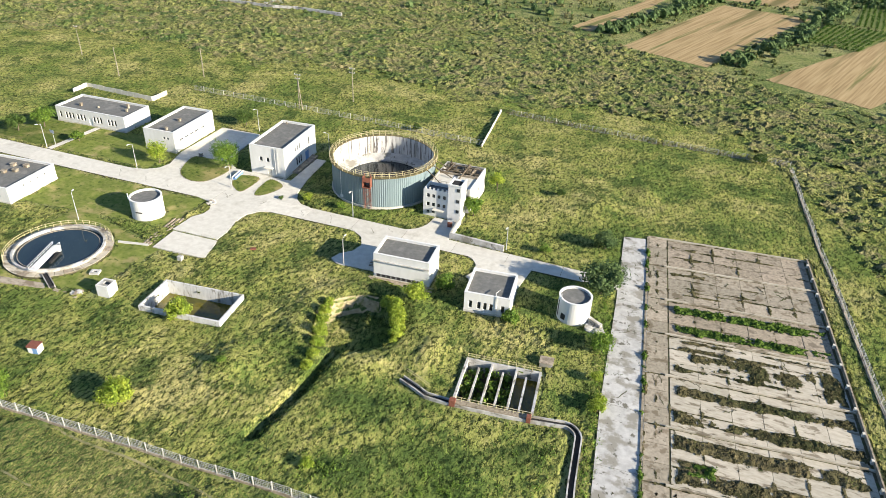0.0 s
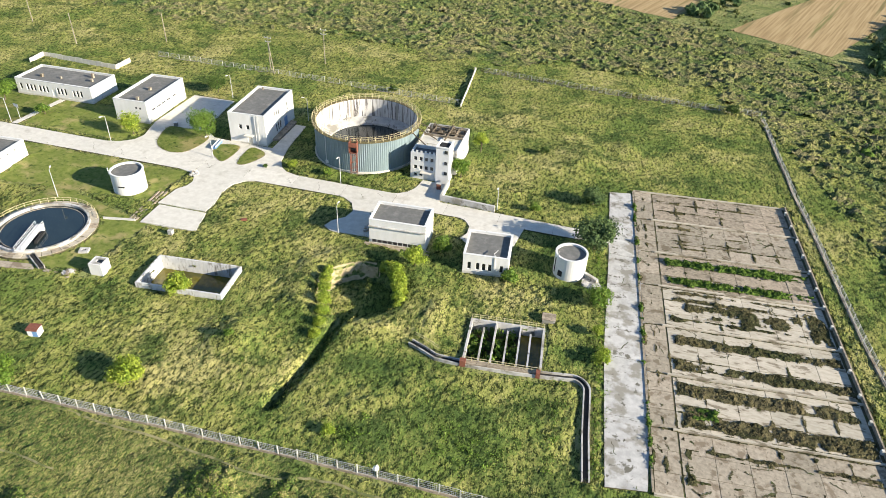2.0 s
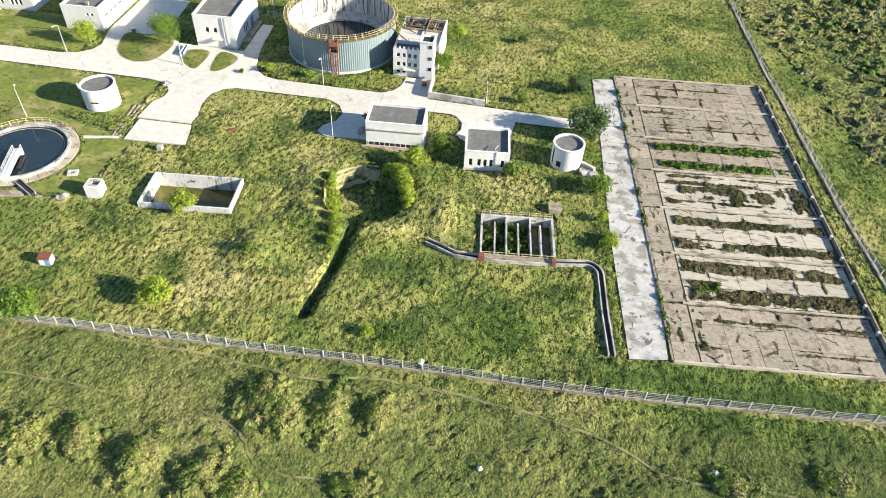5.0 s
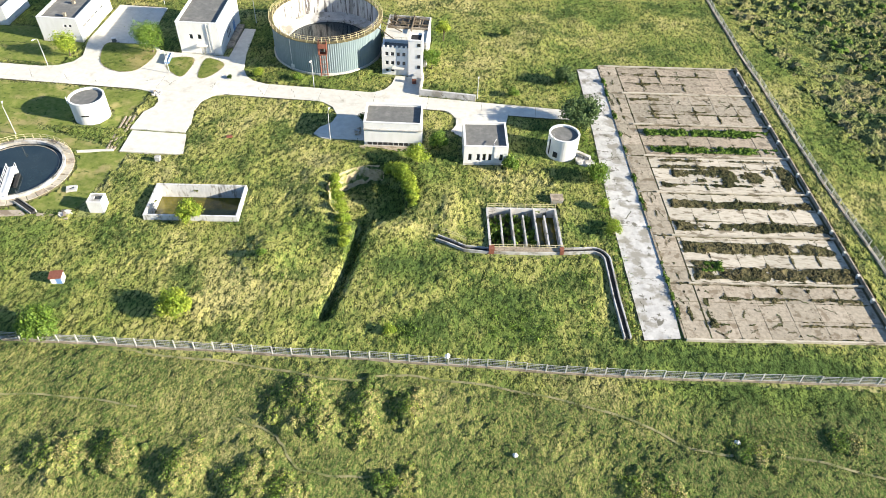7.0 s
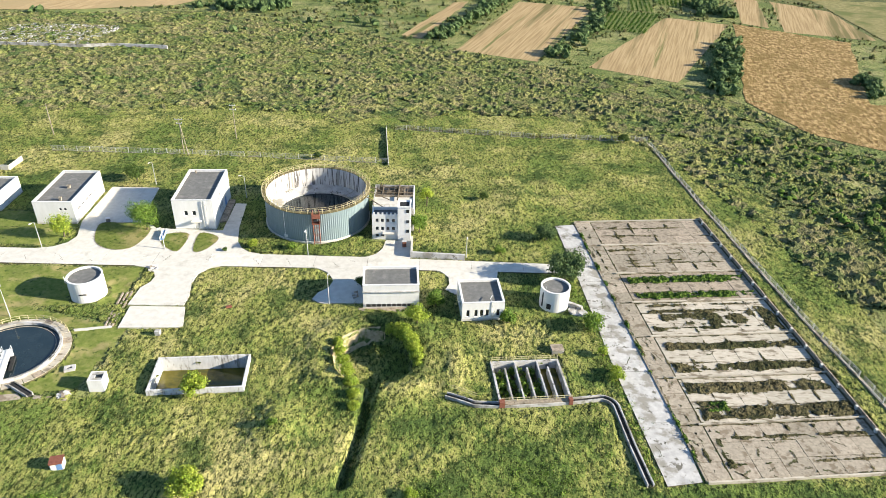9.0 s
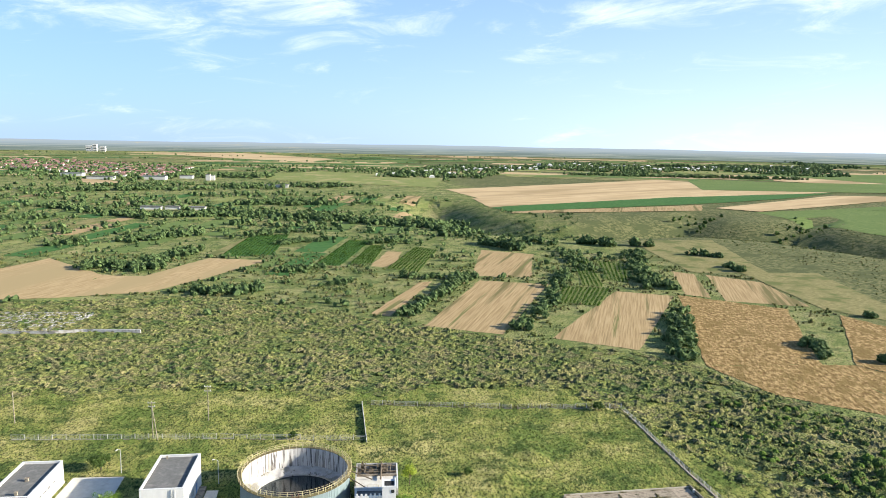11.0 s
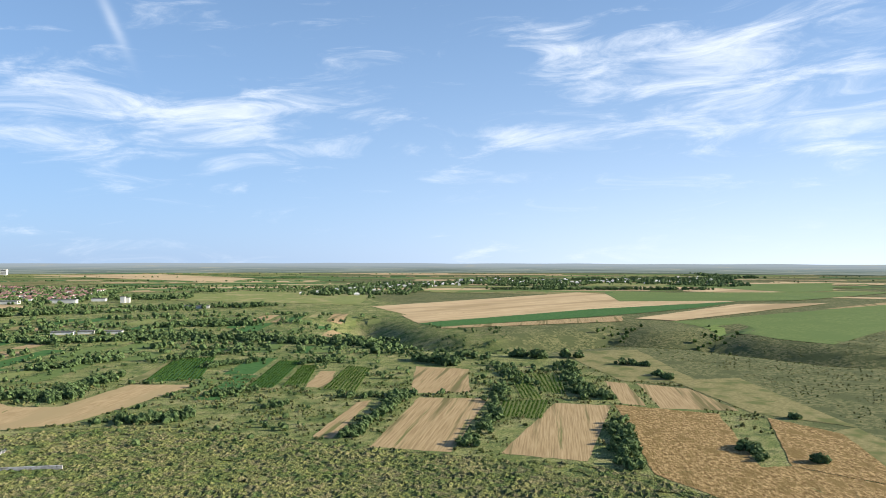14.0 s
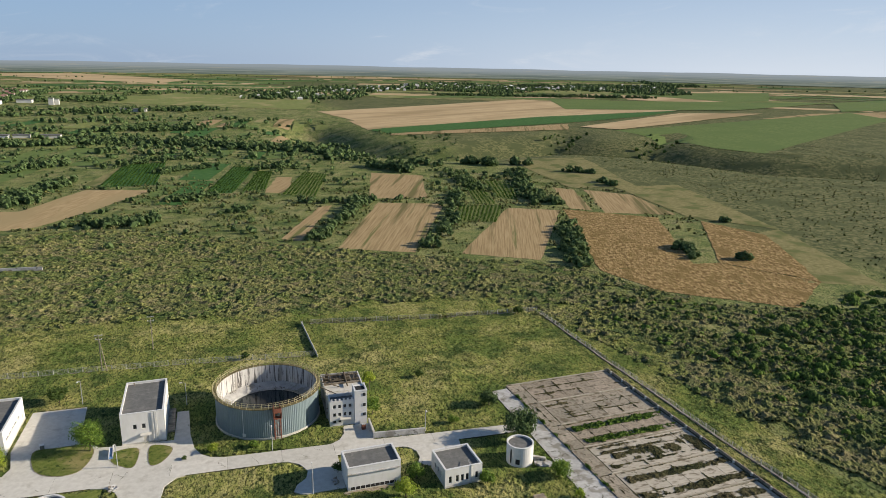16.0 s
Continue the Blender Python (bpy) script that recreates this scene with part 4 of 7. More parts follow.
for a, b, r_ in (((0.5, 8.2, 6.5), (10.2, 8.6, 6.5), 0.16), ((0.5, 10.2, 6.4), (7.0, 9.4, 6.4), 0.16), ((6.3, 4.5, 6.5), (6.5, 13.0, 6.7), 0.2), ((1.5, 11.9, 6.5), (10.2, 11.4, 6.5), 0.16),
                 ((-2, 3.5, 8.0), (3.0, 0.4, 6.3), 0.14), ((-1.5, 6.4, 8.0), (4.2, 5.0, 6.2), 0.14), ((-1.8, 9.6, 7.9), (2.6, 9.0, 6.5), 0.12), ((2.2, 7.4, 6.7), (2.4, 13.1, 6.6), 0.12), ((8.6, 7.4, 6.5), (8.9, 13.1, 6.5), 0.1)):
    part("pipe", Shape().tube([a, b], r_), M["bark"], fo, "rusty brown pipe")
for u in (0.6, 3.3, 6.2, 9.6):
    part("pipe_stand", Shape().box(u, 8.2, 4.45, u + 0.15, 8.35, 6.4), M["bark"], fo)
    part("pipe_stand", Shape().box(u, 11.6, 4.45, u + 0.15, 11.75, 6.4), M["bark"], fo)
for u, v, s_ in ((3.9, 9.3, 0.55), (7.0, 10.4, 0.6), (6.4, 12.3, 0.5), (1.6, 12.6, 0.4)):
    part("valve_box", Shape().box(u - s_, v - s_, 4.45, u + s_, v + s_, 6.55).box(u - 0.12, v - 0.12, 6.553, u + 0.12, v + 0.12, 7.3), M["bark"], fo, "rusted valve housing")
for k in range(5):
    part("guard_post", Shape().box(0.4 + 1.35 * k, 0.05, 6.303, 0.48 + 1.35 * k, 0.13, 7.3), M["yellow"], fo)
part("guard_rail", Shape().tube([(0.4, 0.09, 7.3), (5.9, 0.09, 7.3)], 0.035, 5), M["yellow"], fo)

# low wall with a sloping end along the road, and the tower's ramp
wl = thing("retaining_wall", "pale rough concrete retaining wall along the road", "wall")
part("face", Shape().prism([(-5.9, 139.6), (7.2, 138.9), (7.25, 139.4), (-5.9, 140.1)], -0.4, 1.5), M["concrete_pale"], wl)
part("return", Shape().prism([(-5.9, 140.11), (-5.4, 140.11), (-5.6, 147.2), (-6.0, 147.2)], -0.4, 1.6), M["concrete"], wl)


# ---------------------------------------------------------------- the big open tank
TX, TY, TR, TH = -31.0, 158.7, 13.3, 8.2
tank = thing("storage_tank", "large open round tank clad in blue-grey ribbed steel", "tank", pose(TX, TY, 0))
part("base", Shape().ring(0, 0, TR - 0.4, TR + 0.25, -0.4, 0.3, 96), M["concrete"], tank, "concrete footing")
part("cladding", Shape().ring(0, 0, TR - 0.1, TR, 0.3, TH - 0.3, 640, wave=0.07), M["tank_steel"], tank, "ribbed steel cladding")
part("shell", Shape().ring(0, 0, TR - 0.45, TR - 0.11, 0.0, TH, 96), M["tank_wall"], tank, "stained concrete inner wall")
ledge = Shape()
for i in range(96):
    a, b = 2 * math.pi * i / 96, 2 * math.pi * (i + 1) / 96
    ledge.face(*[(r * math.cos(q), r * math.sin(q), z) for r, q, z in ((TR - 0.45, a, 3.3), (TR - 3.2, a, 2.4), (TR - 3.2, b, 2.4), (TR - 0.45, b, 3.3))])
    ledge.face(*[(r * math.cos(q), r * math.sin(q), z) for r, q, z in ((TR - 3.2, a, 2.4), (TR - 3.3, a, 0.2), (TR - 3.3, b, 0.2), (TR - 3.2, b, 2.4))])
part("ledge", ledge, M["concrete_pale"], tank, "sloping stained concrete ledge")
part("water", Shape().disc(0, 0, TR - 3.15, 0.2, 1.9, 64), M["water_dark"], tank, "dark still water")
part("walkway", Shape().ring(0, 0, TR - 0.45, TR + 0.55, TH, TH + 0.12, 96), M["weed"], tank, "ring walkway")
for r in (TR - 0.4, TR + 0.5):
    for z in (0.6, 1.1):
        part("rail", Shape().hoop(0, 0, TH + 0.12 + z, r, 0.032), M["yellow"], tank, "faded yellow rail")
    post = Shape().box(-0.05, -0.05, TH + 0.12, 0.05, 0.05, TH + 1.22).mesh("post", M["yellow"])
    for i in range(48):
        ob = part("post", post, None, tank)
        ob.matrix_basis = pose(r * math.cos(math.pi * i / 24), r * math.sin(math.pi * i / 24), 0)
STAIR = radians(-82)
sx_, sy_ = math.cos(STAIR), math.sin(STAIR)
ladder = Shape()
for side in (-0.75, 0.75):
    ladder.tube([((TR + 0.5) * sx_ - side * sy_, (TR + 0.5) * sy_ + side * sx_, 0), ((TR + 0.5) * sx_ - side * sy_, (TR + 0.5) * sy_ + side * sx_, TH + 1.2)], 0.08)
    ladder.tube([((TR + 1.4) * sx_ - side * sy_, (TR + 1.4) * sy_ + side * sx_, 0), ((TR + 1.4) * sx_ - side * sy_, (TR + 1.4) * sy_ + side * sx_, TH - 0.5)], 0.08)
for k in range(26):
    z = 0.3 + k * 0.33
    ladder.tube([((TR + 0.5) * sx_ + 0.75 * sy_, (TR + 0.5) * sy_ - 0.75 * sx_, z), ((TR + 0.5) * sx_ - 0.75 * sy_, (TR + 0.5) * sy_ + 0.75 * sx_, z)], 0.04, 4)
part("ladder", ladder, M["rust"], tank, "rusty red access ladder")
cage = Shape()
for k, z in enumerate((TH - 2.2, TH - 0.6)):
    c_ = [((TR + r) * sx_ - s * sy_, (TR + r) * sy_ + s * sx_) for r, s in ((0.2, -1.0), (1.7, -1.0), (1.7, 1.0), (0.2, 1.0))]
    cage.prism(c_, z, z + 0.12)
for s in (-1.0, 0.94):
    cage.prism([((TR + r) * sx_ - q * sy_, (TR + r) * sy_ + q * sx_) for r, q in ((0.2, s), (1.7, s), (1.7, s + 0.06), (0.2, s + 0.06))], TH - 2.0, TH + 0.6)
cage.prism([((TR + r) * sx_ - q * sy_, (TR + r) * sy_ + q * sx_) for r, q in ((1.64, -0.9), (1.7, -0.9), (1.7, 0.9), (1.64, 0.9))], TH - 0.5, TH + 0.6)
part("landing", cage, M["rust"], tank, "red steel ladder landing")
part("level_pipe", Shape().tube([((TR + 0.15) * math.cos(radians(-118)), (TR + 0.15) * math.sin(radians(-118)), z) for z in (1.2, TH)], 0.06), M["white"], tank)
part("outlet", Shape().box(-6.6, -11.9, 0.5, -5.7, -11.2, 1.3), M["white"], tank, "white outlet box")
clear(circle(TX, TY, TR + 0.4))


# ---------------------------------------------------------------- small round tanks
def round_tank(label, x, y, r, h, slots):
    top = thing("round_tank", label, "tank", pose(x, y, 0), "small round tanks")
    part("wall", Shape().ring(0, 0, r - 0.3, r, -0.4, h, 40), M["plaster"], top)
    part("roof", Shape().disc(0, 0, r - 0.303, h - 0.6, h - 0.35, 40), M["bitumen"], top, "grey bitumen roof")
    part("coping", Shape().ring(0, 0, r - 0.35, r + 0.06, h + 0.003, h + 0.1, 40), M["white"], top)
    for a, z, w_, h_ in slots:
        ob = part("opening", Shape().box(-w_ / 2, -0.02, 0, w_ / 2, 0.05, h_), M["dark"], top, "dark opening")
        ob.matrix_basis = pose(r * math.sin(radians(a)), -r * math.cos(radians(a)), z, rz=a)
    clear(circle(x, y, r + 0.3))
    return top


ra = round_tank("white plastered round tank with a flat grey roof", -75.1, 121.5, 3.65, 4.7, [(-60, 0.4, 0.9, 1.5), (10, 1.9, 1.6, 0.3)])
part("pipe", Shape().tube([(-3.2, -2.1, 4.0), (-3.2, -2.1, 5.6)], 0.1), M["white"], ra)
rb = round_tank("white round pump tank with a black pipe and hatch", 26.4, 121.8, 3.2, 4.8, [(-30, 0.6, 1.0, 1.3), (-62, 0.5, 0.4, 3.6)])
part("pipe", Shape().tube([(-2.4, -2.0, 1.0), (-2.4, -2.0, 5.9)], 0.07), M["steel_grey"], rb, "grey vent pipe")
part("chute", Shape().prism([(3.0, -1.0), (5.6, -2.6), (6.0, -2.0), (3.3, -0.3)], 0.1, 1.1), M["concrete_pale"], rb, "concrete outflow chute")
solid("rubble_pile", Shape().prism(circle(31.0, 119.2, 1.8, 9), -0.2, 0.35).prism(circle(32.2, 118.0, 1.0, 7), -0.2, 0.7).prism(circle(30.0, 118.3, 0.8, 7), 0.3, 0.8), M["concrete_pale"], "pale heap of concrete rubble beside a tank", "rubble")


# ---------------------------------------------------------------- clarifier
CX, CY, CR = -81.2, 100.9, 10.8
cl = thing("clarifier", "round settling clarifier with dark water and a scraper bridge", "tank", pose(CX, CY, 0))
part("footing", Shape().ring(0, 0, CR - 1.6, CR, -0.4, 0.22, 72), M["joint"], cl, "soil between rim slabs")
for i in range(36):
    a0, a1 = radians(10 * i + 0.35), radians(10 * i + 9.65)
    ring_slab = [(r_ * math.cos(a), r_ * math.sin(a)) for r_, a in ((CR - 1.6, a0), (CR, a0), (CR, (a0 + a1) / 2), (CR, a1), (CR - 1.6, a1), (CR - 1.6, (a0 + a1) / 2))]
    part("rim_slab", Shape().prism(ring_slab, 0.2, 0.3 + random.uniform(-0.03, 0.03)), M["concrete_old" if i % 5 == 2 else "concrete_beige"], cl)
part("outer_wall", Shape().ring(0, 0, CR - 2.05, CR - 1.6, -0.4, 0.9, 72), M["concrete_pale"], cl, "pale inner rim")
part("launder", Shape().ring(0, 0, CR - 2.7, CR - 2.05, -0.4, 0.3, 72), M["water_dark"], cl, "dark overflow channel")
part("weir", Shape().ring(0, 0, CR - 2.85, CR - 2.7, -0.4, 0.46, 72), M["concrete_old"], cl, "weir wall")
part("water", Shape().disc(0, 0, CR - 2.85, -0.4, 0.4, 72), M["water_dark"], cl, "dark blue-black water")
for z in (0.55, 1.1):
    part("rail", Shape().hoop(0, 0, 0.3 + z, CR - 0.2, 0.045, 40, 40, 235), M["yellow"], cl, "yellow rail")
post = Shape().box(-0.04, -0.04, 0.3, 0.04, 0.04, 1.4).mesh("post", M["yellow"])
for i in range(24):
    a = radians(40 + 195 * i / 23)
    ob = part("post", post, None, cl)
    ob.matrix_basis = pose((CR - 0.2) * math.cos(a), (CR - 0.2) * math.sin(a), 0)
br = part("scraper_bridge", Shape().box(0.5, -0.8, 1.35, 10.0, 0.8, 1.5), M["white"], cl, "white steel walkway bridge")
br.matrix_basis = pose(0, 0, 0, rz=-72)
for s in (-0.8, 0.74):
    rail = Shape().box(0.5, s, 2.35, 10.0, s + 0.06, 2.42).box(0.5, s, 1.9, 10.0, s + 0.05, 1.95)
    for k in range(9):
        rail.box(0.5 + k * 1.18, s, 1.5, 0.57 + k * 1.18, s + 0.06, 2.35)
    part("bridge_rail", rail, M["white"], br)
part("hub", Shape().disc(1.0, 0, 0.9, 0.3, 1.34, 20), M["steel_grey"], br)
part("scum_box", Shape().box(2.0, 0.9, 0.45, 6.0, 1.5, 0.9), M["dark"], br)
OUTLET = [(4.8, -8.5), (9.6, -11.3)]
part("outlet", band(OUTLET, 0.42, -0.4, 0.4), M["dark"], cl, "dark outlet channel")
for side_line in along(OUTLET, 0.52):
    part("outlet_wall", band(side_line, 0.09, -0.4, 0.62), M["concrete_pale"], cl, "pale side wall of the outlet")
part("slab_path", Shape().prism([(-20, -16.8), (8.5, -12.15), (7.1, -10.75), (-20, -15.0)], -0.4, 0.12).prism([(10.4, -12.0), (16.4, -12.3), (16.2, -11.5), (10.2, -11.2)], -0.4, 0.15), M["concrete_tan"], cl, "broken concrete footpath")
part("side_path", Shape().prism([(8.9, 7.3), (15.8, 8.8), (15.5, 9.5), (8.4, 8.0)], -0.4, 0.1), M["concrete"], cl)
clear(circle(CX, CY, CR + 0.1))
cu = thing("concrete_chamber", "white concrete cube chamber with open hatches on top", "chamber", pose(-61.8, 91.2, 0, rz=TURN) @ Matrix.Scale(0.8, 4))
part("body", Shape().wall(0, 0, 3.3, 0, -0.4, 3.0, 0.3).wall(3.3, 0.3, 3.3, 3.0, -0.4, 3.0, 0.3).wall(3.3, 3.3, 0, 3.3, -0.4, 3.0, 0.3).wall(0, 3.0, 0, 0.3, -0.4, 3.0, 0.3), M["plaster"], cu)
part("lid", Shape().box(0.303, 0.303, 2.7, 2.997, 1.1, 2.95).box(0.303, 1.103, 2.7, 1.3, 2.2, 2.95).box(0.303, 2.5, 2.7, 2.997, 2.997, 2.95), M["concrete_pale"], cu)
part("void", Shape().box(0.31, 0.31, 1.0, 2.99, 2.99, 1.2), M["dark"], cu)
clear(corner_box(-63.5, 90, 4, 3.8))
mh = thing("manhole", "low concrete manhole frame in the grass", "manhole", pose(-68.7, 96.1, 0, rz=20))
part("rim", Shape().box(0, 0, -0.4, 1.9, 0.5, 0.3).box(0, 1.1, -0.4, 1.9, 1.5, 0.3).box(0, 0.503, -0.4, 0.5, 1.097, 0.3).box(1.4, 0.503, -0.4, 1.9, 1.097, 0.3), M["concrete_pale"], mh)
part("pit", Shape().box(0.503, 0.503, -0.3, 1.397, 1.097, 0.05), M["dark"], mh)
bs = thing("tool_shed", "tiny whitish metal shed with a blue door and rusty red roof", "shed", pose(-59.9, 73.1, 0, rz=14))
part("body", Shape().wall(0, 0, 1.9, 0, -0.3, 1.55, 0.08).wall(1.9, 0.08, 1.9, 1.42, -0.3, 1.55, 0.08).wall(1.9, 1.5, 0, 1.5, -0.3, 1.55, 0.08).wall(0, 1.42, 0, 0.08, -0.3, 1.55, 0.08), M["white"], bs)
part("door", Shape().box(0.9, -0.05, 0.05, 1.75, -0.004, 1.4), M["blue"], bs, "faded blue metal door")
part("side_panel", Shape().box(0.1, -0.045, 0.05, 0.85, -0.004, 1.4), M["white"], bs, "faded whitish panel")
part("fascia", Shape().box(-0.06, -0.1, 1.3, 1.96, -0.05, 1.55), M["rust"], bs, "rusty red edge under the roof")
part("roof", Shape().prism([(-0.1, -0.12), (2.0, -0.12), (2.0, 1.62), (-0.1, 1.62)], 1.553, 1.62), M["rust"], bs, "rusty red sheet roof")


# ---------------------------------------------------------------- sunk basins and channel
ba = thing("open_basin", "rectangular white concrete basin half full of green water", "basin", pose(*BASIN[0], 0, rz=TURN))
for a, b, c, d in ((-0.35, -0.35, 16.85, 0), (-0.35, 8.5, 16.85, 8.85), (-0.35, 0.003, 0, 8.497), (16.5, 0.003, 16.85, 8.497)):
    part("wall", Shape().box(a, b, -3.5, c, d, 1.05), M["basin_wall"], ba, "stained pale concrete wall")
part("floor", Shape().box(-0.3, -0.3, -3.9, 16.8, 8.8, -3.5), M["concrete_old"], ba)
part("water", Shape().box(0.004, 0.004, -3.5, 16.496, 8.496, -2.0), M["water_green"], ba, "yellow-green algae water")
clear(corner_box(-51.6, 90.3, 17.8, 9.7))
se = thing("settling_channels", "sunk concrete settling channels overgrown with plants", "basin", pose(*SETTLE[0], 0, rz=TURN))
for a, b, c, d in ((-0.4, -0.4, 13.1, 0), (-0.4, 10.4, 13.1, 10.8), (-0.4, 0.003, 0, 10.397), (12.7, 0.003, 13.1, 10.397)):
    part("wall", Shape().box(a, b, -3.4, c, d, 0.35), M["concrete_pale"], se, "weathered concrete wall")
for k, u in enumerate((2.1, 4.2, 6.4, 8.6, 10.5)):
    part("divider", Shape().box(u, 0.4 if k % 2 == 0 else 0.003, -3.4, u + 0.3, 10.397 if k % 2 else 9.0, 0.1 if k % 2 == 0 else 0.3), M["concrete_pale"], se, "narrow concrete divider")
part("floor", Shape().box(-0.2, -0.2, -3.8, 12.9, 10.6, -3.4), M["concrete_old"], se)
part("water", Shape().box(8.92, 0.004, -3.4, 12.696, 10.39, -1.7), M["water_green"], se, "green algae water")
part("soil", Shape().box(0.004, 0.004, -3.4, 8.58, 10.39, -2.2), M["joint"], se, "dark overgrown silt")
for z in (0.6, 1.1):
    part("rail", Shape().tube([(-0.2, -0.6, 0.35 + z), (13, -0.6, 0.35 + z)], 0.045), M["yellow"], se, "yellow rail")
    part("rail", Shape().tube([(-0.2, 10.6, 0.35 + z), (13, 10.6, 0.35 + z)], 0.035), M["yellow"], se, "yellow rail")
for k in range(10):
    part("post", Shape().box(-0.2 + k * 1.45, -0.64, 0, -0.12 + k * 1.45, -0.56, 1.45), M["yellow"], se)
    part("post", Shape().box(-0.2 + k * 1.45, 10.56, 0, -0.12 + k * 1.45, 10.64, 1.45), M["yellow"], se)
part("gate_frame", Shape().box(-0.6, -1.6, 0, 0.4, -0.7, 1.3), M["rust"], se, "rusty red sluice gate")
part("gate_frame", Shape().box(12.2, -1.6, 0, 12.9, -0.7, 1.2), M["rust"], se, "rusty red sluice gate")
clear(corner_box(12.0, 88.8, 14.2, 14.0))
overgrowth = leaf_cloud(np.stack([rng.uniform(0.4, 8.4, 70), rng.uniform(0.6, 9.8, 70), rng.uniform(-2.2, -0.6, 70)], 1), rng.uniform(0.5, 1.1, 70), 0.9, 40, np.full(70, 0.45))
tagged(part("overgrowth", heap("overgrowth", overgrowth, 4, M["leaf"]), None, se, "weeds growing in the channels"), kind="stuff")
hb = thing("hatch_box", "low pale concrete hatch box with a lid", "hatch", pose(23.8, 104.6, 0, rz=TURN))
part("body", Shape().box(0, 0, -0.3, 2.3, 1.8, 0.9), M["concrete_pale"], hb)
part("lid", Shape().box(-0.1, -0.1, 0.903, 2.4, 1.9, 1.0), M["concrete_old"], hb)


arc = [(31.0 + 2.6 * math.sin(radians(a)), 89.7 + 2.6 * math.cos(radians(a))) for a in range(0, 91, 15)]
CHANNEL = [(2.7, 92.2), (5.3, 91.2), (7.9, 90.0), (12.4, 89.9), (25.2, 91.3)] + arc + [(34.3, 81.0), (35.3, 72.6)]
ch = thing("flume", "narrow open concrete flume with a right-angle bend", "channel")
fl_left, fl_right = along(CHANNEL, 0.5)
part("bottom", band(CHANNEL, 0.42, -0.3, 0.12), M["dark"], ch, "dark channel bed")
part("side", band(fl_left, 0.11, -0.3, 0.5), M["concrete_pale"], ch, "pale concrete lip")
part("side", band(fl_right, 0.11, -0.3, 0.5), M["concrete_pale"], ch, "pale concrete lip")
lid_line = CHANNEL[3:5]
part("cover", band(lid_line, 0.45, 0.5, 0.7), M["concrete_old"], ch, "concrete cover slabs")
for z in (0.6, 1.1):
    part("rail", Shape().tube([(3.2, 93.2, 0.7 + z), (5.6, 92.3, 0.7 + z), (8.2, 91.0, 0.7 + z)], 0.04), M["yellow"], ch, "yellow rail")
gl, gr_ = along(CHANNEL, 0.9)
for i in range(len(CHANNEL) - 1):
    clear([gr_[i], gr_[i + 1], gl[i + 1], gl[i]])

# ---------------------------------------------------------------- sludge drying beds
BED = pose(44.8, 73.4, 0, rz=5.2)
BV = (0.0, 12.5, 24.6, 37.3, 49.3, 61.0, 73.9, 86.2)
BW = 34.6


def bed_at(u, v):
    p = BED @ Vector((u, v, 0))
    return (p.x, p.y)


beds = thing("drying_beds", "row of abandoned concrete sludge drying beds with weeds", "drying beds", kind="structure")
part("soil", Shape().prism([bed_at(0, 0), bed_at(BW, 0), bed_at(BW, BV[-1]), bed_at(0, BV[-1])], -0.4, 0.03), M["joint"], beds, "dark soil in the joints")
for k, (v0, v1) in enumerate(zip(BV, BV[1:])):
    slabs(beds, [bed_at(0.2, v0 + 0.1), bed_at(4.2, v0 + 0.1), bed_at(4.2, v1 - 0.1), bed_at(0.2, v1 - 0.1)], 1, 3, -0.1, 0.09, M["concrete_tan"], 0.1)
    slabs(beds, [bed_at(4.4, v0 + 0.3), bed_at(BW - 0.5, v0 + 0.3), bed_at(BW - 0.5, v1 - 0.3), bed_at(4.4, v1 - 0.3)], 6, 3, -0.1, 0.08, M["concrete_beige" if k in (1, 2, 3) else "concrete_tan" if k in (0, 5) else "concrete_old"], 0.075, 0.03)
for k, v in enumerate(BV):
    a = 0.0 if k in (0, 7) else 3.6
    part("divider", Shape().prism([bed_at(a, v - 0.15), bed_at(BW, v - 0.15), bed_at(BW, v + 0.15), bed_at(a, v + 0.15)], -0.2, 0.4), M["concrete_beige"], beds, "low concrete divider kerb")
part("kerb", Shape().prism([bed_at(-0.25, 0.3), bed_at(0.1, 0.3), bed_at(0.1, BV[-1] - 0.3), bed_at(-0.25, BV[-1] - 0.3)], -0.2, 0.2), M["concrete_old"], beds)
part("end_wall", Shape().prism([bed_at(BW + 0.004, -0.2), bed_at(BW + 0.28, -0.2), bed_at(BW + 0.28, BV[-1] + 0.2), bed_at(BW + 0.004, BV[-1] + 0.2)], -0.3, 0.8), M["concrete_old"], beds, "weathered concrete end wall")
box_mesh = Shape().box(-0.4, -0.25, 0.05, 0.003, 0.25, 0.86).mesh("outlet_box", M["concrete"])
for k in range(15):
    ob = part("outlet_box", box_mesh, None, beds)
    u, v = bed_at(BW, 3.2 + k * 5.75)
    ob.matrix_basis = pose(u, v, 0, rz=5.2)
clear([bed_at(-0.4, -0.4), bed_at(BW + 0.8, -0.4), bed_at(BW + 0.8, BV[-1] + 0.4), bed_at(-0.4, BV[-1] + 0.4)])


for k in range(56):
    u0, v0 = random.uniform(4.5, BW - 3), random.choice((random.uniform(0.5, 12), random.uniform(61.5, 85.5), random.uniform(13, 60)))
    crack(beds, bed_at(u0, v0), bed_at(u0 + random.uniform(-2, 3), v0 + random.uniform(-2.2, 2.2)), 0.112, random.uniform(0.05, 0.16))
for k in range(16):
    u0, v0 = random.uniform(0.5, 3), random.uniform(1, 84)
    crack(beds, bed_at(u0, v0), bed_at(u0 + random.uniform(-0.4, 1.2), v0 + random.uniform(-2.5, 2.5)), 0.112, random.uniform(0.05, 0.14))


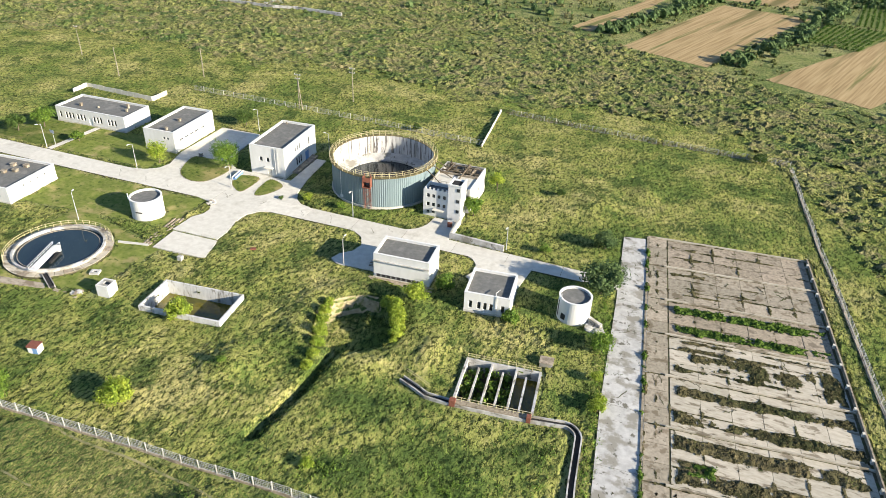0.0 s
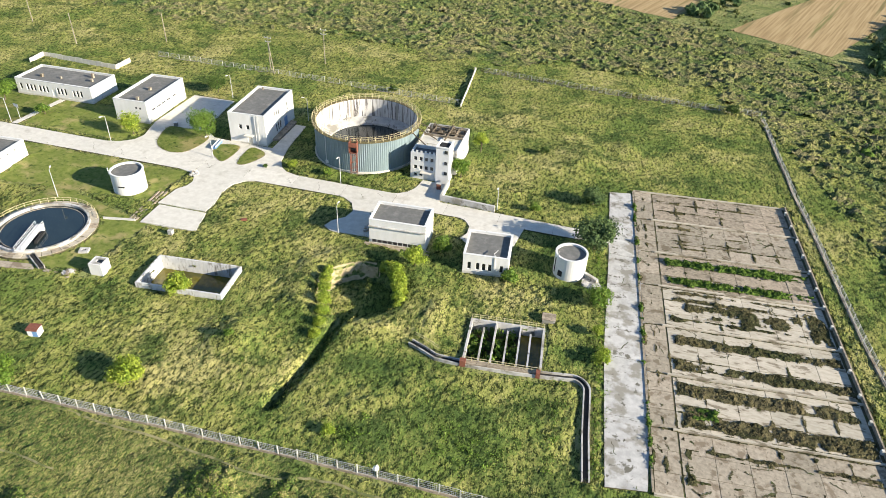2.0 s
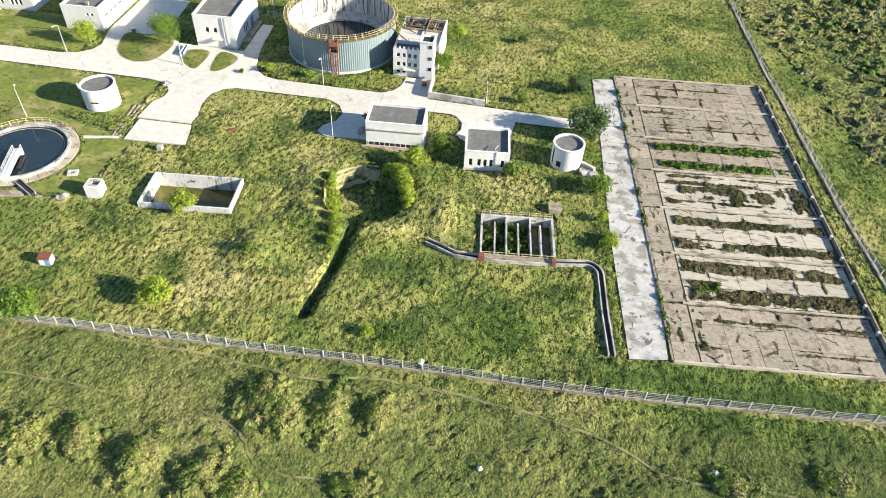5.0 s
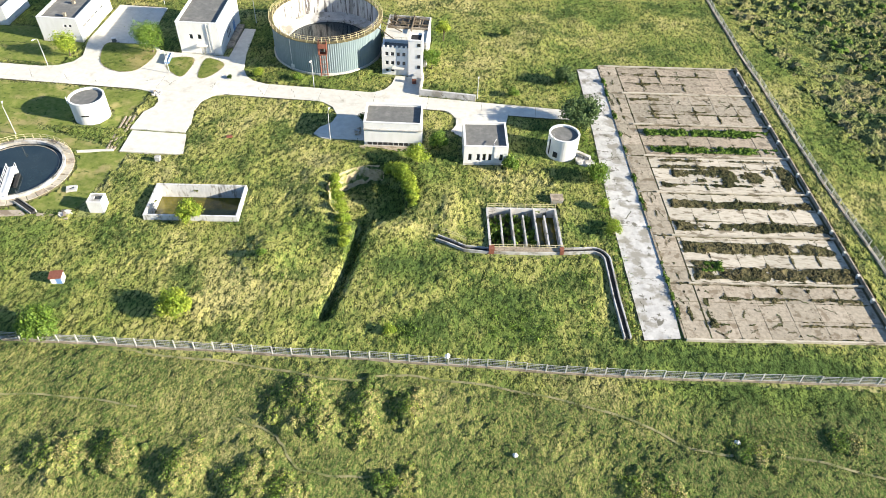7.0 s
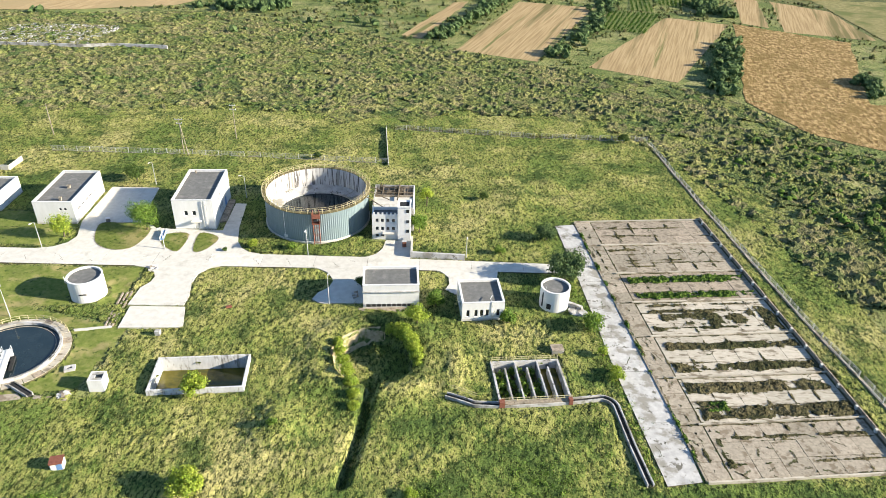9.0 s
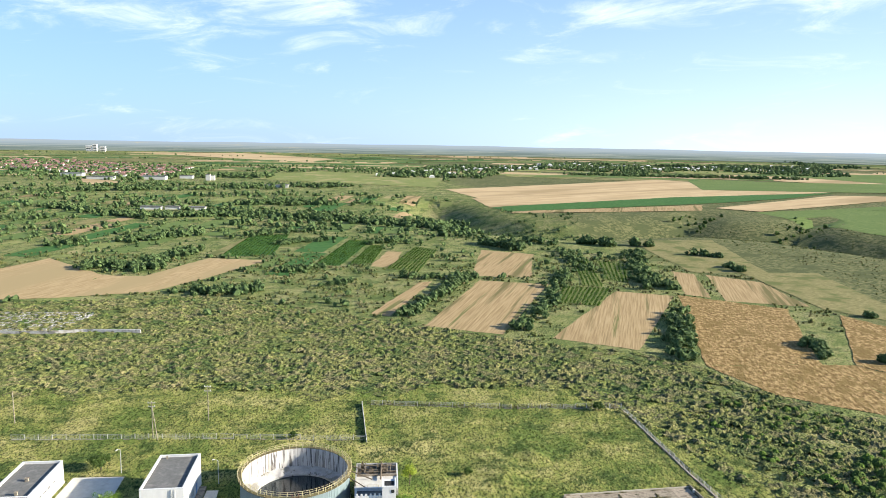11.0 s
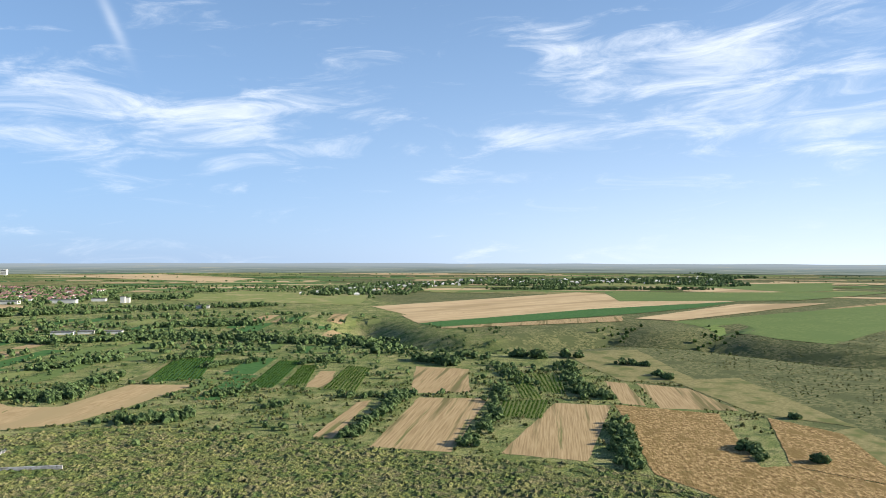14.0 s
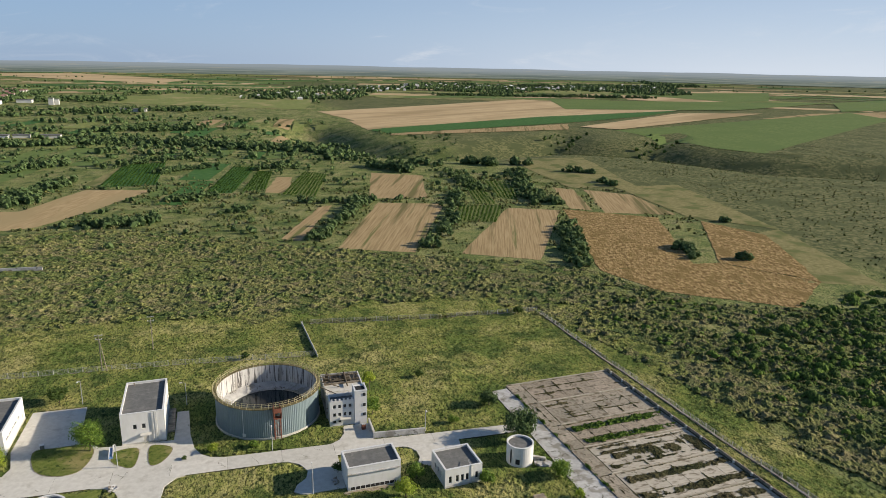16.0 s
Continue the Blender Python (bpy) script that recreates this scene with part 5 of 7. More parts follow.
def soft_noise(x, y, size, seed=0):
    """Smooth random numbers between 0 and 1, of that wavelength in metres."""
    table = np.random.default_rng(100 + seed).random((257, 257))
    u, v = np.asarray(x) / size + 1000, np.asarray(y) / size + 1000
    i, j = np.floor(u).astype(int), np.floor(v).astype(int)
    fu, fv = u - i, v - j
    fu, fv = fu * fu * (3 - 2 * fu), fv * fv * (3 - 2 * fv)
    i, j = i % 256, j % 256
    return (table[i, j] * (1 - fu) + table[i + 1, j] * fu) * (1 - fv) + (table[i, j + 1] * (1 - fu) + table[i + 1, j + 1] * fu) * fv


def sheet_mesh(name, px_, py_, pz_, keep_, material):
    """A mesh over a grid of points; keep_ says which points stand."""
    ny, nx = px_.shape
    index = np.arange(nx * ny).reshape(ny, nx)
    quads_ = np.stack([index[:-1, :-1], index[:-1, 1:], index[1:, 1:], index[1:, :-1]], -1)
    quads_ = quads_[keep_[:-1, :-1] & keep_[:-1, 1:] & keep_[1:, 1:] & keep_[1:, :-1]]
    used, again = np.unique(quads_.ravel(), return_inverse=True)
    data = bpy.data.meshes.new(name)
    data.vertices.add(len(used))
    data.vertices.foreach_set("co", np.stack([px_.ravel(), py_.ravel(), pz_.ravel()], 1)[used].astype(np.float32).ravel())
    data.loops.add(len(again))
    data.loops.foreach_set("vertex_index", again.astype(np.int32).ravel())
    data.polygons.add(len(again) // 4)
    data.polygons.foreach_set("loop_start", np.arange(0, len(again), 4, dtype=np.int32))
    data.update(calc_edges=True)
    data.materials.append(M[material])
    return data


def bed_growth(name, label, strips, material, leaf_material, tall=0.4, cell=0.2, seed=0):
    """Ragged ridges of weeds on the beds: strips (u0, u1, v0, v1, how thick) in bed measure, with loose leaves over them."""
    u, v = np.meshgrid(np.arange(-0.4, BW, cell), np.arange(0.3, BV[-1], cell))
    much = np.full(u.shape, -1.0)
    wander = 0.9 * (soft_noise(u, v, 3.2, seed) - 0.5) + 0.7 * (soft_noise(u, v, 1.1, seed + 1) - 0.5) + 0.4 * (soft_noise(u, v, 0.5, seed + 2) - 0.5)
    for u0, u1, v0, v1, thick in strips:
        inner = np.minimum(np.minimum(u - u0, u1 - u), np.minimum(v - v0, v1 - v) * 1.2)
        much = np.maximum(much, np.minimum(inner, 0.5) + wander * (1.0 if v1 - v0 > 0.8 else 0.55) - 0.12 + 0.3 * (thick - 1))
    up = tall * np.clip(much * 1.3 + 0.12, 0.05, 1) * (0.35 + 0.9 * rng.random(u.shape)) * (0.5 + soft_noise(u, v, 0.9, seed + 3))
    u, v = u + cell * rng.uniform(-0.3, 0.3, u.shape), v + cell * rng.uniform(-0.3, 0.3, u.shape)
    c_, s_ = math.cos(radians(5.2)), math.sin(radians(5.2))
    wx, wy, stands = 44.8 + u * c_ - v * s_, 73.4 + u * s_ + v * c_, much > 0
    ob = tagged(new(name, sheet_mesh(name, wx, wy, 0.085 + up, stands, material)), label, "weeds", kind="stuff")
    spots = np.argwhere(stands)
    spots = spots[rng.random(len(spots)) < 0.3]
    at = np.stack([wx[tuple(spots.T)], wy[tuple(spots.T)], 0.1 + up[tuple(spots.T)]], 1)
    cloud = leaf_cloud(at, np.full(len(at), tall * 0.55), 0.7, 3, np.full(len(at), tall * 0.5), 0.1)
    cloud[:, 2] = np.maximum(cloud[:, 2], 0.09)
    tagged(part("leaves", heap("leaves", cloud, 4, M[leaf_material]), None, ob), kind="stuff")


bed_growth("dry_weeds", "grey-brown dry weeds in ragged strips on the drying beds", [
    (5, 34, 13.4, 16.6, 1.3), (5.5, 11, 13.4, 18.4, 0.9), (4.8, 33.4, 20.0, 23.0, 1.15), (5, 34, 26.0, 28.4, 1.1), (5.5, 34, 32.6, 35.0, 1.1),
    (5, 30, 39.2, 40.4, 0.8), (17.5, 21, 39, 45, 0.75), (30, 34.2, 38, 47, 0.7), (6, 24, 45.0, 46.4, 0.75), (5, 33, 47.4, 48.4, 0.65), (8, 30, 40.5, 45, 0.35)], "bed_weed", "weed", 0.3)
bed_growth("joint_weeds", "thin weeds in the joints of the drying beds",
           [(4.3, 34, v0 + (v1 - v0) * q - 0.2, v0 + (v1 - v0) * q + 0.2, 0.95) for v0, v1 in zip(BV, BV[1:]) for q in (0.03, 0.33, 0.66, 0.97)]
           + [(5, 33, 8.6, 9.5, 1.0), (5, 33, 3.0, 3.7, 0.95), (4.6, 6.5, 2.5, 9, 0.4), (5, 15, 63.5, 64.3, 1.0), (5, 12, 70.8, 72.2, 1.0), (5, 22, 66.2, 66.9, 0.9), (5, 20, 78.2, 79.0, 0.85), (5, 11, 82, 83.4, 0.9)]
           + [(4.8, 33, v - 0.22, v + 0.22, 1.12) for v in (65.4, 69.6, 78.0, 82.2)] + [(0.4, 4.4, v - 0.3, v + 0.3, 0.9) for v in BV[1:-1]]
           + [(u - 0.16, u + 0.16, v0 + 1, v1 - 1, 0.66) for v0, v1 in zip(BV, BV[1:]) for u in (4.3, 9.3, 14.3, 19.2, 24.1, 29.1)] + [(1.9, 2.3, 2, 84, 0.55), (0.1, 0.5, 2, 84, 0.9)], "bed_weed", "weed", 0.2, 0.17, 10)
bed_growth("green_weeds", "bright green weeds in two strips on a drying bed", [
    (5.6, 33.8, 50.4, 52.8, 1.25), (5.6, 33.8, 56.6, 59.2, 1.25), (-0.4, 0.25, 4, 80, 0.9), (6.5, 11, 15.2, 18.0, 0.75)], "weed_green_mass", "weed_green", 0.6, 0.2, 20)


# ---------------------------------------------------------------- fences, poles, lamps
def panel_fence(label, line, span, height, base, material="steel_grey", bars=11):
    """Posts, kerb blocks and barred panels along a line."""
    top = thing("fence", label, "fence")
    post = Shape().box(-0.07, -0.07, -0.4, 0.07, 0.07, height + 0.1).mesh("post", M["concrete"])
    panel = Shape().box(0.08, -0.025, base + 0.08, span - 0.08, 0.025, base + 0.13).box(0.08, -0.025, height - 0.05, span - 0.08, 0.025, height)
    for k in range(bars):
        u = 0.12 + (span - 0.24) * k / (bars - 1)
        panel.box(u - 0.012, -0.012, base + 0.13, u + 0.012, 0.012, height - 0.05)
    for k in range(3):
        z = base + (height - base) * (k + 1) / 4
        panel.box(0.08, -0.015, z - 0.015, span - 0.08, 0.015, z + 0.015)
    panel = panel.mesh("panel", M[material])
    kerb = Shape().box(0.08, -0.12, -0.4, span - 0.08, 0.12, base).mesh("kerb", M["concrete_old"])
    for (ax, ay), (bx, by) in zip(line, line[1:]):
        length, turn = math.hypot(bx - ax, by - ay), math.degrees(math.atan2(by - ay, bx - ax))
        for k in range(int(length / span)):
            u = k * span / length
            x, y = ax + (bx - ax) * u, ay + (by - ay) * u
            m = pose(x, y, float(lie(x, y)) + 0.1, rx=random.uniform(-3, 3), rz=turn + random.uniform(-0.8, 0.8))
            for name, mesh in (("post", post), ("panel", panel), ("kerb", kerb)):
                ob = part(name, mesh, None, top)
                ob.matrix_basis = m


panel_fence("grey mesh fence on a pale concrete kerb along the meadow", [(-118, 58.4), (-62, 61.4), (-2, 64.0), (34, 65.0), (86.5, 68.8)], 3.0, 2.0, 0.35, bars=11)
panel_fence("mesh fence on concrete kerbs beside the drying beds", [(86.5, 69.0), (82.8, 100), (80.2, 118), (76.4, 157), (74.8, 170), (71.0, 217.5)], 3.0, 1.45, 0.12, bars=4)
panel_fence("weathered wire fence along the scrub", [(71.0, 217.5), (33, 218.2), (-17.7, 222.8)], 4.0, 1.7, 0.1, bars=5)
panel_fence("weathered wire fence behind the plant houses", [(-15, 194), (-60, 196.5), (-122, 197.3)], 4.0, 1.7, 0.1, bars=5)
strip = [(86.5, 69.0), (82.8, 100), (80.2, 118), (76.4, 157), (74.8, 170), (71.0, 217.5)]
solid("fence_strip", band(strip, 0.3, -0.3, 0.14), M["concrete_tan"], "pale concrete strip under the wire fence", "strip", kind="structure")
for line in (strip, [(-118, 58.4), (-62, 61.4), (-2, 64.0), (34, 65.0), (86.5, 68.8)]):
    left, right = along(line, 0.55)
    for i in range(len(line) - 1):
        clear([right[i], right[i + 1], left[i + 1], left[i]])
pw = thing("boundary_wall", "pale prefabricated concrete boundary wall", "wall")
for k in range(10):
    a, b = lerp2((-14.9, 192.4), (-17.9, 223.8), k / 10), lerp2((-14.9, 192.4), (-17.9, 223.8), (k + 0.95) / 10)
    part("panel", band([a, b], 0.09, -0.4, 0.9 + 0.14 * (k % 3)), M["concrete"], pw)
    part("post", Shape().box(a[0] - 0.12, a[1] - 0.12, -0.4, a[0] + 0.12, a[1] + 0.12, 1.0 if k < 9 else 2.0), M["concrete"], pw)
nw = thing("boundary_wall", "grey panel wall behind the office house", "wall")
for p, q, m in (((-153.0, 177.4), (-153.2, 183.7), 3), ((-153.2, 183.7), (-124.9, 182.2), 11), ((-124.9, 182.2), (-124.5, 189), 3)):
    for k in range(m):
        part("panel", band([lerp2(p, q, k / m), lerp2(p, q, (k + 0.94) / m)], 0.08, -0.4, 1.5 + 0.08 * (k % 3)), M["concrete"], nw)


def street_lamp(x, y, h, turn, group="street lamps"):
    top = thing("street_lamp", "slim grey steel street lamp beside the plant road", "street lamp", pose(x, y, 0, rz=turn), group)
    part("pole", Shape().tube([(0, 0, -0.4), (0, 0, h)], 0.11, 8, 0.6), M["steel_grey"], top)
    part("arm", Shape().tube([(0, 0, h - 0.05), (0.35, 0, h + 0.2), (1.0, 0, h + 0.25)], 0.05), M["steel_grey"], top)
    part("lamp_head", Shape().box(0.8, -0.14, h + 0.2, 1.5, 0.14, h + 0.34), M["white"], top)


for x, y, h, turn in ((-30.6, 139.8, 6.8, 270), (-22.6, 119.6, 6.8, 90), (-94.5, 139.9, 6.8, 250), (-125.9, 140.4, 6.8, 250), (-87.5, 112.6, 6.8, 120), (-65.3, 140.6, 6.0, 260), (7.6, 139.9, 6.0, 270), (-79.6, 175.0, 7.0, 250), (-52.4, 168.5, 6.5, 180)):
    street_lamp(x, y, h, turn)


def utility_pole(x, y, h, arms, twin=False):
    top = thing("utility_pole", "tall concrete power line pole with cross arms in the meadow" if arms else "bare slim concrete pole in the meadow", "utility pole", pose(x, y, 0), "power line poles")
    part("pole", Shape().tube([(0, 0, -0.4), (0, 0, h)], 0.17, 8, 0.6), M["concrete_tan"], top)
    if twin:
        part("strut", Shape().tube([(1.6, -0.8, -0.4), (0.1, 0, h - 1.5)], 0.15, 8, 0.7), M["concrete_tan"], top)
    for z, s in arms:
        part("cross_arm", Shape().box(-s, -0.08, h - z, s, 0.08, h - z + 0.15), M["steel_grey"], top)
        for u in (-s + 0.1, 0.0, s - 0.1):
            part("insulator", Shape().disc(u, 0, 0.08, h - z + 0.153, h - z + 0.45, 8), M["white"], top)


utility_pole(-78.8, 197.1, 11.5, [(0.3, 1.1), (1.5, 0.9)], True)
utility_pole(-66.0, 210.3, 11.6, [(0.3, 1.0), (1.7, 1.0)])
utility_pole(-125.4, 209.8, 10.5, [])
utility_pole(-151.7, 196.9, 10.5, [])
utility_pole(-182.2, 211.1, 11.0, [(0.4, 0.8)])
sg = thing("sign_board", "white notice board on a grey post by the lawn", "sign", pose(-125.0, 142.6, 0, rz=-10))
part("post", Shape().tube([(0, 0, -0.3), (0, 0, 4.2)], 0.07), M["steel_grey"], sg)
part("board", Shape().box(-0.9, -0.1, 3.6, 0.9, -0.075, 4.5), M["white"], sg)
bt = thing("steel_trough", "blue and white steel trough frame beside the plant house", "trough", pose(-68.6, 143.8, 0, rz=8))
part("body", Shape().box(0.9, 0.6, -0.3, 1.7, 4.8, 0.7), M["blue"], bt)
part("rim", Shape().box(0.8, 0.5, 0.703, 0.95, 4.9, 0.95).box(1.65, 0.5, 0.703, 1.8, 4.9, 0.95), M["white"], bt)
for k in range(4):
    part("leg", Shape().box(0.8, 0.5 + k * 1.4, -0.3, 0.9, 0.62 + k * 1.4, 0.7), M["white"], bt)
pk = thing("panel_cover", "small faded red plastic cover in the grass", "cover", pose(-44.2, 117.0, 0, rz=30))
part("body", Shape().prism([(0, 0), (1.3, 0), (1.2, 0.7), (0.1, 0.7)], -0.3, 0.35), M["rust"], pk)
cp = thing("concrete_post", "short pale concrete block on the meadow edge", "block", pose(-55.8, 107.4, 0))
part("body", Shape().box(0, 0, -0.3, 1.0, 0.9, 1.1), M["concrete_pale"], cp)


# ---------------------------------------------------------------- trees
def tree(label, x, y, r, h, material, leaves=520, leaf=0.55, squash=0.85, lean=0.0, z=None):
    ground_z = float(lie(x, y)) if z is None else z
    r, h, leaves = r * 1.18, h * 1.15, int(leaves * 1.3)
    top = thing("tree", label, "tree", pose(x, y, ground_z))
    stem = Shape().tube([(0, 0, -0.3), (0.08 * r, 0.05 * r, h * 0.3), (0.03 * r, 0.1 * r + lean, h * 0.75)], 0.055 * r + 0.05, 7, 0.4)
    balls, sizes = [], []
    for k in range(7):
        a = k * 2.4 + x
        tip = (0.55 * r * math.cos(a), 0.55 * r * math.sin(a), h * (0.5 + 0.07 * (k % 4)))
        stem.tube([(0.05 * r, 0.05 * r, h * 0.3), tip], 0.03 * r, 5, 0.4)
        balls.append(tip)
        sizes.append(r * random.uniform(0.42, 0.62))
    balls.append((0, 0, h * 0.72))
    sizes.append(r * 0.6)
    part("trunk", stem, M["bark"], top)
    cloud = leaf_cloud(np.array(balls), np.array(sizes) * np.array([random.uniform(0.75, 1.25) for _ in balls]), squash, int(leaves * 0.55), np.full(8, leaf * 0.56), 0.4, 0.55)
    part("crown", heap("crown", cloud, 4, M[material]), None, top)
    return top


GREEN, YELLOW = "leafy green tree with a round uneven crown", "yellow-green young tree with a loose crown"
tree(GREEN, -72.9, 149.6, 3.3, 7.4, "leaf", 900, squash=1.15)
tree(YELLOW, -91.7, 145.2, 2.3, 5.6, "leaf_bright", 600, squash=1.25)
tree(YELLOW, -37.2, 69.3, 2.6, 4.2, "leaf_bright", 800)
tree(GREEN, -56.5, 62.8, 3.0, 4.6, "leaf", 800)
tree(YELLOW, -42.8, 91.5, 2.1, 5.4, "leaf_bright", 600, z=-1.6)
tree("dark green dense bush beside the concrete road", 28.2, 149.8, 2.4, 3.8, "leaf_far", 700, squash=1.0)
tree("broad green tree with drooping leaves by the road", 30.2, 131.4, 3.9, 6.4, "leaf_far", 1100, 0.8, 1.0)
tree(GREEN, 0.4, 119.6, 1.9, 3.4, "leaf", 500)
tree(YELLOW, -2.8, 69.6, 1.0, 1.6, "leaf_bright", 200, 0.4)
tree(GREEN, 33.3, 113.0, 2.0, 3.6, "leaf", 500)
tree(YELLOW, 33.9, 104.5, 1.0, 2.2, "leaf_bright", 220, 0.4)
tree(YELLOW, 35.2, 97.5, 1.3, 2.4, "leaf_bright", 260, 0.4)
tree(YELLOW, 35.4, 99.5, 0.9, 1.8, "leaf_bright", 200, 0.4)
tree(GREEN, 15.7, 114.4, 1.6, 2.8, "leaf", 400)
tree(YELLOW, -3.4, 113.2, 2.1, 4.0, "leaf_bright", 500)
for x, y, r, h in ((-8.6, 111.0, 1.1, 3.2), (-7.0, 110.0, 1.4, 4.2), (-5.6, 108.5, 1.4, 4.6), (-4.4, 106.6, 1.5, 4.6), (-3.6, 104.6, 1.5, 4.4), (-3.0, 102.7, 1.3, 3.6), (-2.7, 101.0, 0.9, 2.6)):
    tree("tall yellow-green sapling on the rim of the round pit", x, y, r, h, "leaf_bright", 520, 0.5, 1.1, z=-1.7)
for x, y, r, h in ((-18.9, 106.2, 0.9, 2.6), (-18.2, 103.4, 1.1, 3.0), (-17.2, 100.6, 1.1, 3.0), (-16.0, 97.6, 1.2, 3.0), (-15.0, 94.6, 1.2, 2.8), (-14.3, 91.6, 1.1, 2.6), (-13.9, 88.8, 1.0, 2.2)):
    tree("slim yellow-green sapling beside the pit and ditch", x, y, r, h, "leaf_bright", 420, 0.4, 1.1, z=-1.0)
tree(YELLOW, -2.6, 166.5, 1.7, 6.0, "leaf_bright", 400)
tree(GREEN, -4.2, 152.0, 2.1, 5.0, "leaf", 600)
tree(GREEN, -138.5, 151.5, 3.0, 5.5, "leaf", 700)
tree(GREEN, -142.5, 146.0, 2.6, 4.6, "leaf_dark", 500)
tree(GREEN, -121.5, 147.5, 1.7, 2.8, "leaf", 400)
tree(GREEN, -86.0, 177.5, 2.4, 4.4, "leaf_dark", 500)
tree(GREEN, -27.0, 82.8, 0.8, 1.4, "leaf", 150, 0.35)
tree(GREEN, 13.4, 171.0, 1.1, 2.0, "leaf_dark", 220, 0.4)
tree(GREEN, -50.9, 140.5, 0.6, 1.0, "leaf_dark", 120, 0.3)
tree(GREEN, -35.0, 142.0, 1.0, 1.8, "leaf", 220, 0.4)
tree(YELLOW, -44.5, 142.6, 1.1, 2.0, "leaf_bright", 260, 0.4)
tree(GREEN, 16.0, 142.5, 1.2, 2.0, "leaf", 260, 0.4)
tree(GREEN, -37.2, 196.0, 1.1, 2.2, "leaf_dark", 260, 0.4)
tree(GREEN, 62.5, 216.0, 1.8, 3.0, "leaf_dark", 300, 0.5)


# ---------------------------------------------------------------- grass, weeds and scrub
def tufts(name, label, x, y, height, spread, material, blades=5):
    k = len(x)
    i, j = np.clip(((y - GY0) / CELL).astype(int), 0, 419), np.clip(((x - GX0) / CELL).astype(int), 0, 559)
    up = np.where(raised[i, j] & (x > GX0) & (y < GY0 + 210), 0.12 - lie(x, y), 0.0)
    base = np.stack([x, y, lie(x, y) + up - 0.03], 1)[:, None, :]
    a = rng.random((k, blades)) * 2 * np.pi
    out = np.stack([np.cos(a), np.sin(a), np.zeros_like(a)], 2)
    across = np.stack([-np.sin(a), np.cos(a), np.zeros_like(a)], 2)
    foot = base + out * (0.7 * spread[:, None, None]) * rng.random((k, blades, 1))
    tip = foot + out * spread[:, None, None] * (0.2 + 0.7 * rng.random((k, blades, 1))) + np.array([0, 0, 1.0]) * height[:, None, None] * (0.55 + 0.6 * rng.random((k, blades, 1)))
    half = across * spread[:, None, None] * (0.06 + 0.06 * rng.random((k, blades, 1)))
    corners = np.stack([foot - half, foot + half, tip], 2).reshape(-1, 3)
    return tagged(new(name, heap(name, corners, 3, M[material])), label, "grass", kind="stuff")


def strew(count, x0, x1, y0, y1):
    x, y = rng.uniform(x0, x1, count), rng.uniform(y0, y1, count)
    i, j = np.clip(((y - GY0) / CELL).astype(int), 0, 419), np.clip(((x - GX0) / CELL).astype(int), 0, 559)
    on_map = (x > GX0) & (x < GX0 + 280) & (y > GY0) & (y < GY0 + 210)
    return x, y, on_map & bare[i, j], on_map & short[i, j]


def patchy(x, y, s):
    return (np.sin(x * s + 1.3) * np.sin(y * s * 1.1) + np.sin(x * s * 2.3 + y * s * 1.7) * 0.7 + np.sin(y * s * 3.1 - x * s * 1.9) * 0.5) / 2.2


# a thick uneven sward over the whole meadow, leaning tussocks and all
PATHS = (([(-44.5, 61.4), (-22.4, 60.8), (-9.1, 59.6), (-3, 61.2), (2.6, 61.6), (20.6, 60.4), (34.5, 57.5), (43.5, 53.5), (56.2, 54.0), (68.5, 51.9), (90, 47)], 0.2), ([(-23, 51.7), (-17, 50), (-14.6, 48.1), (-11.5, 45.0), (-4, 44.6), (1.3, 46.4)], 0.17), ([(-62, 51.5), (-48.8, 52.6), (-36, 52)], 0.16))
beside = bare.copy()
for step in (1, -1):
    for axis in (0, 1):
        beside |= np.roll(beside, step, axis)


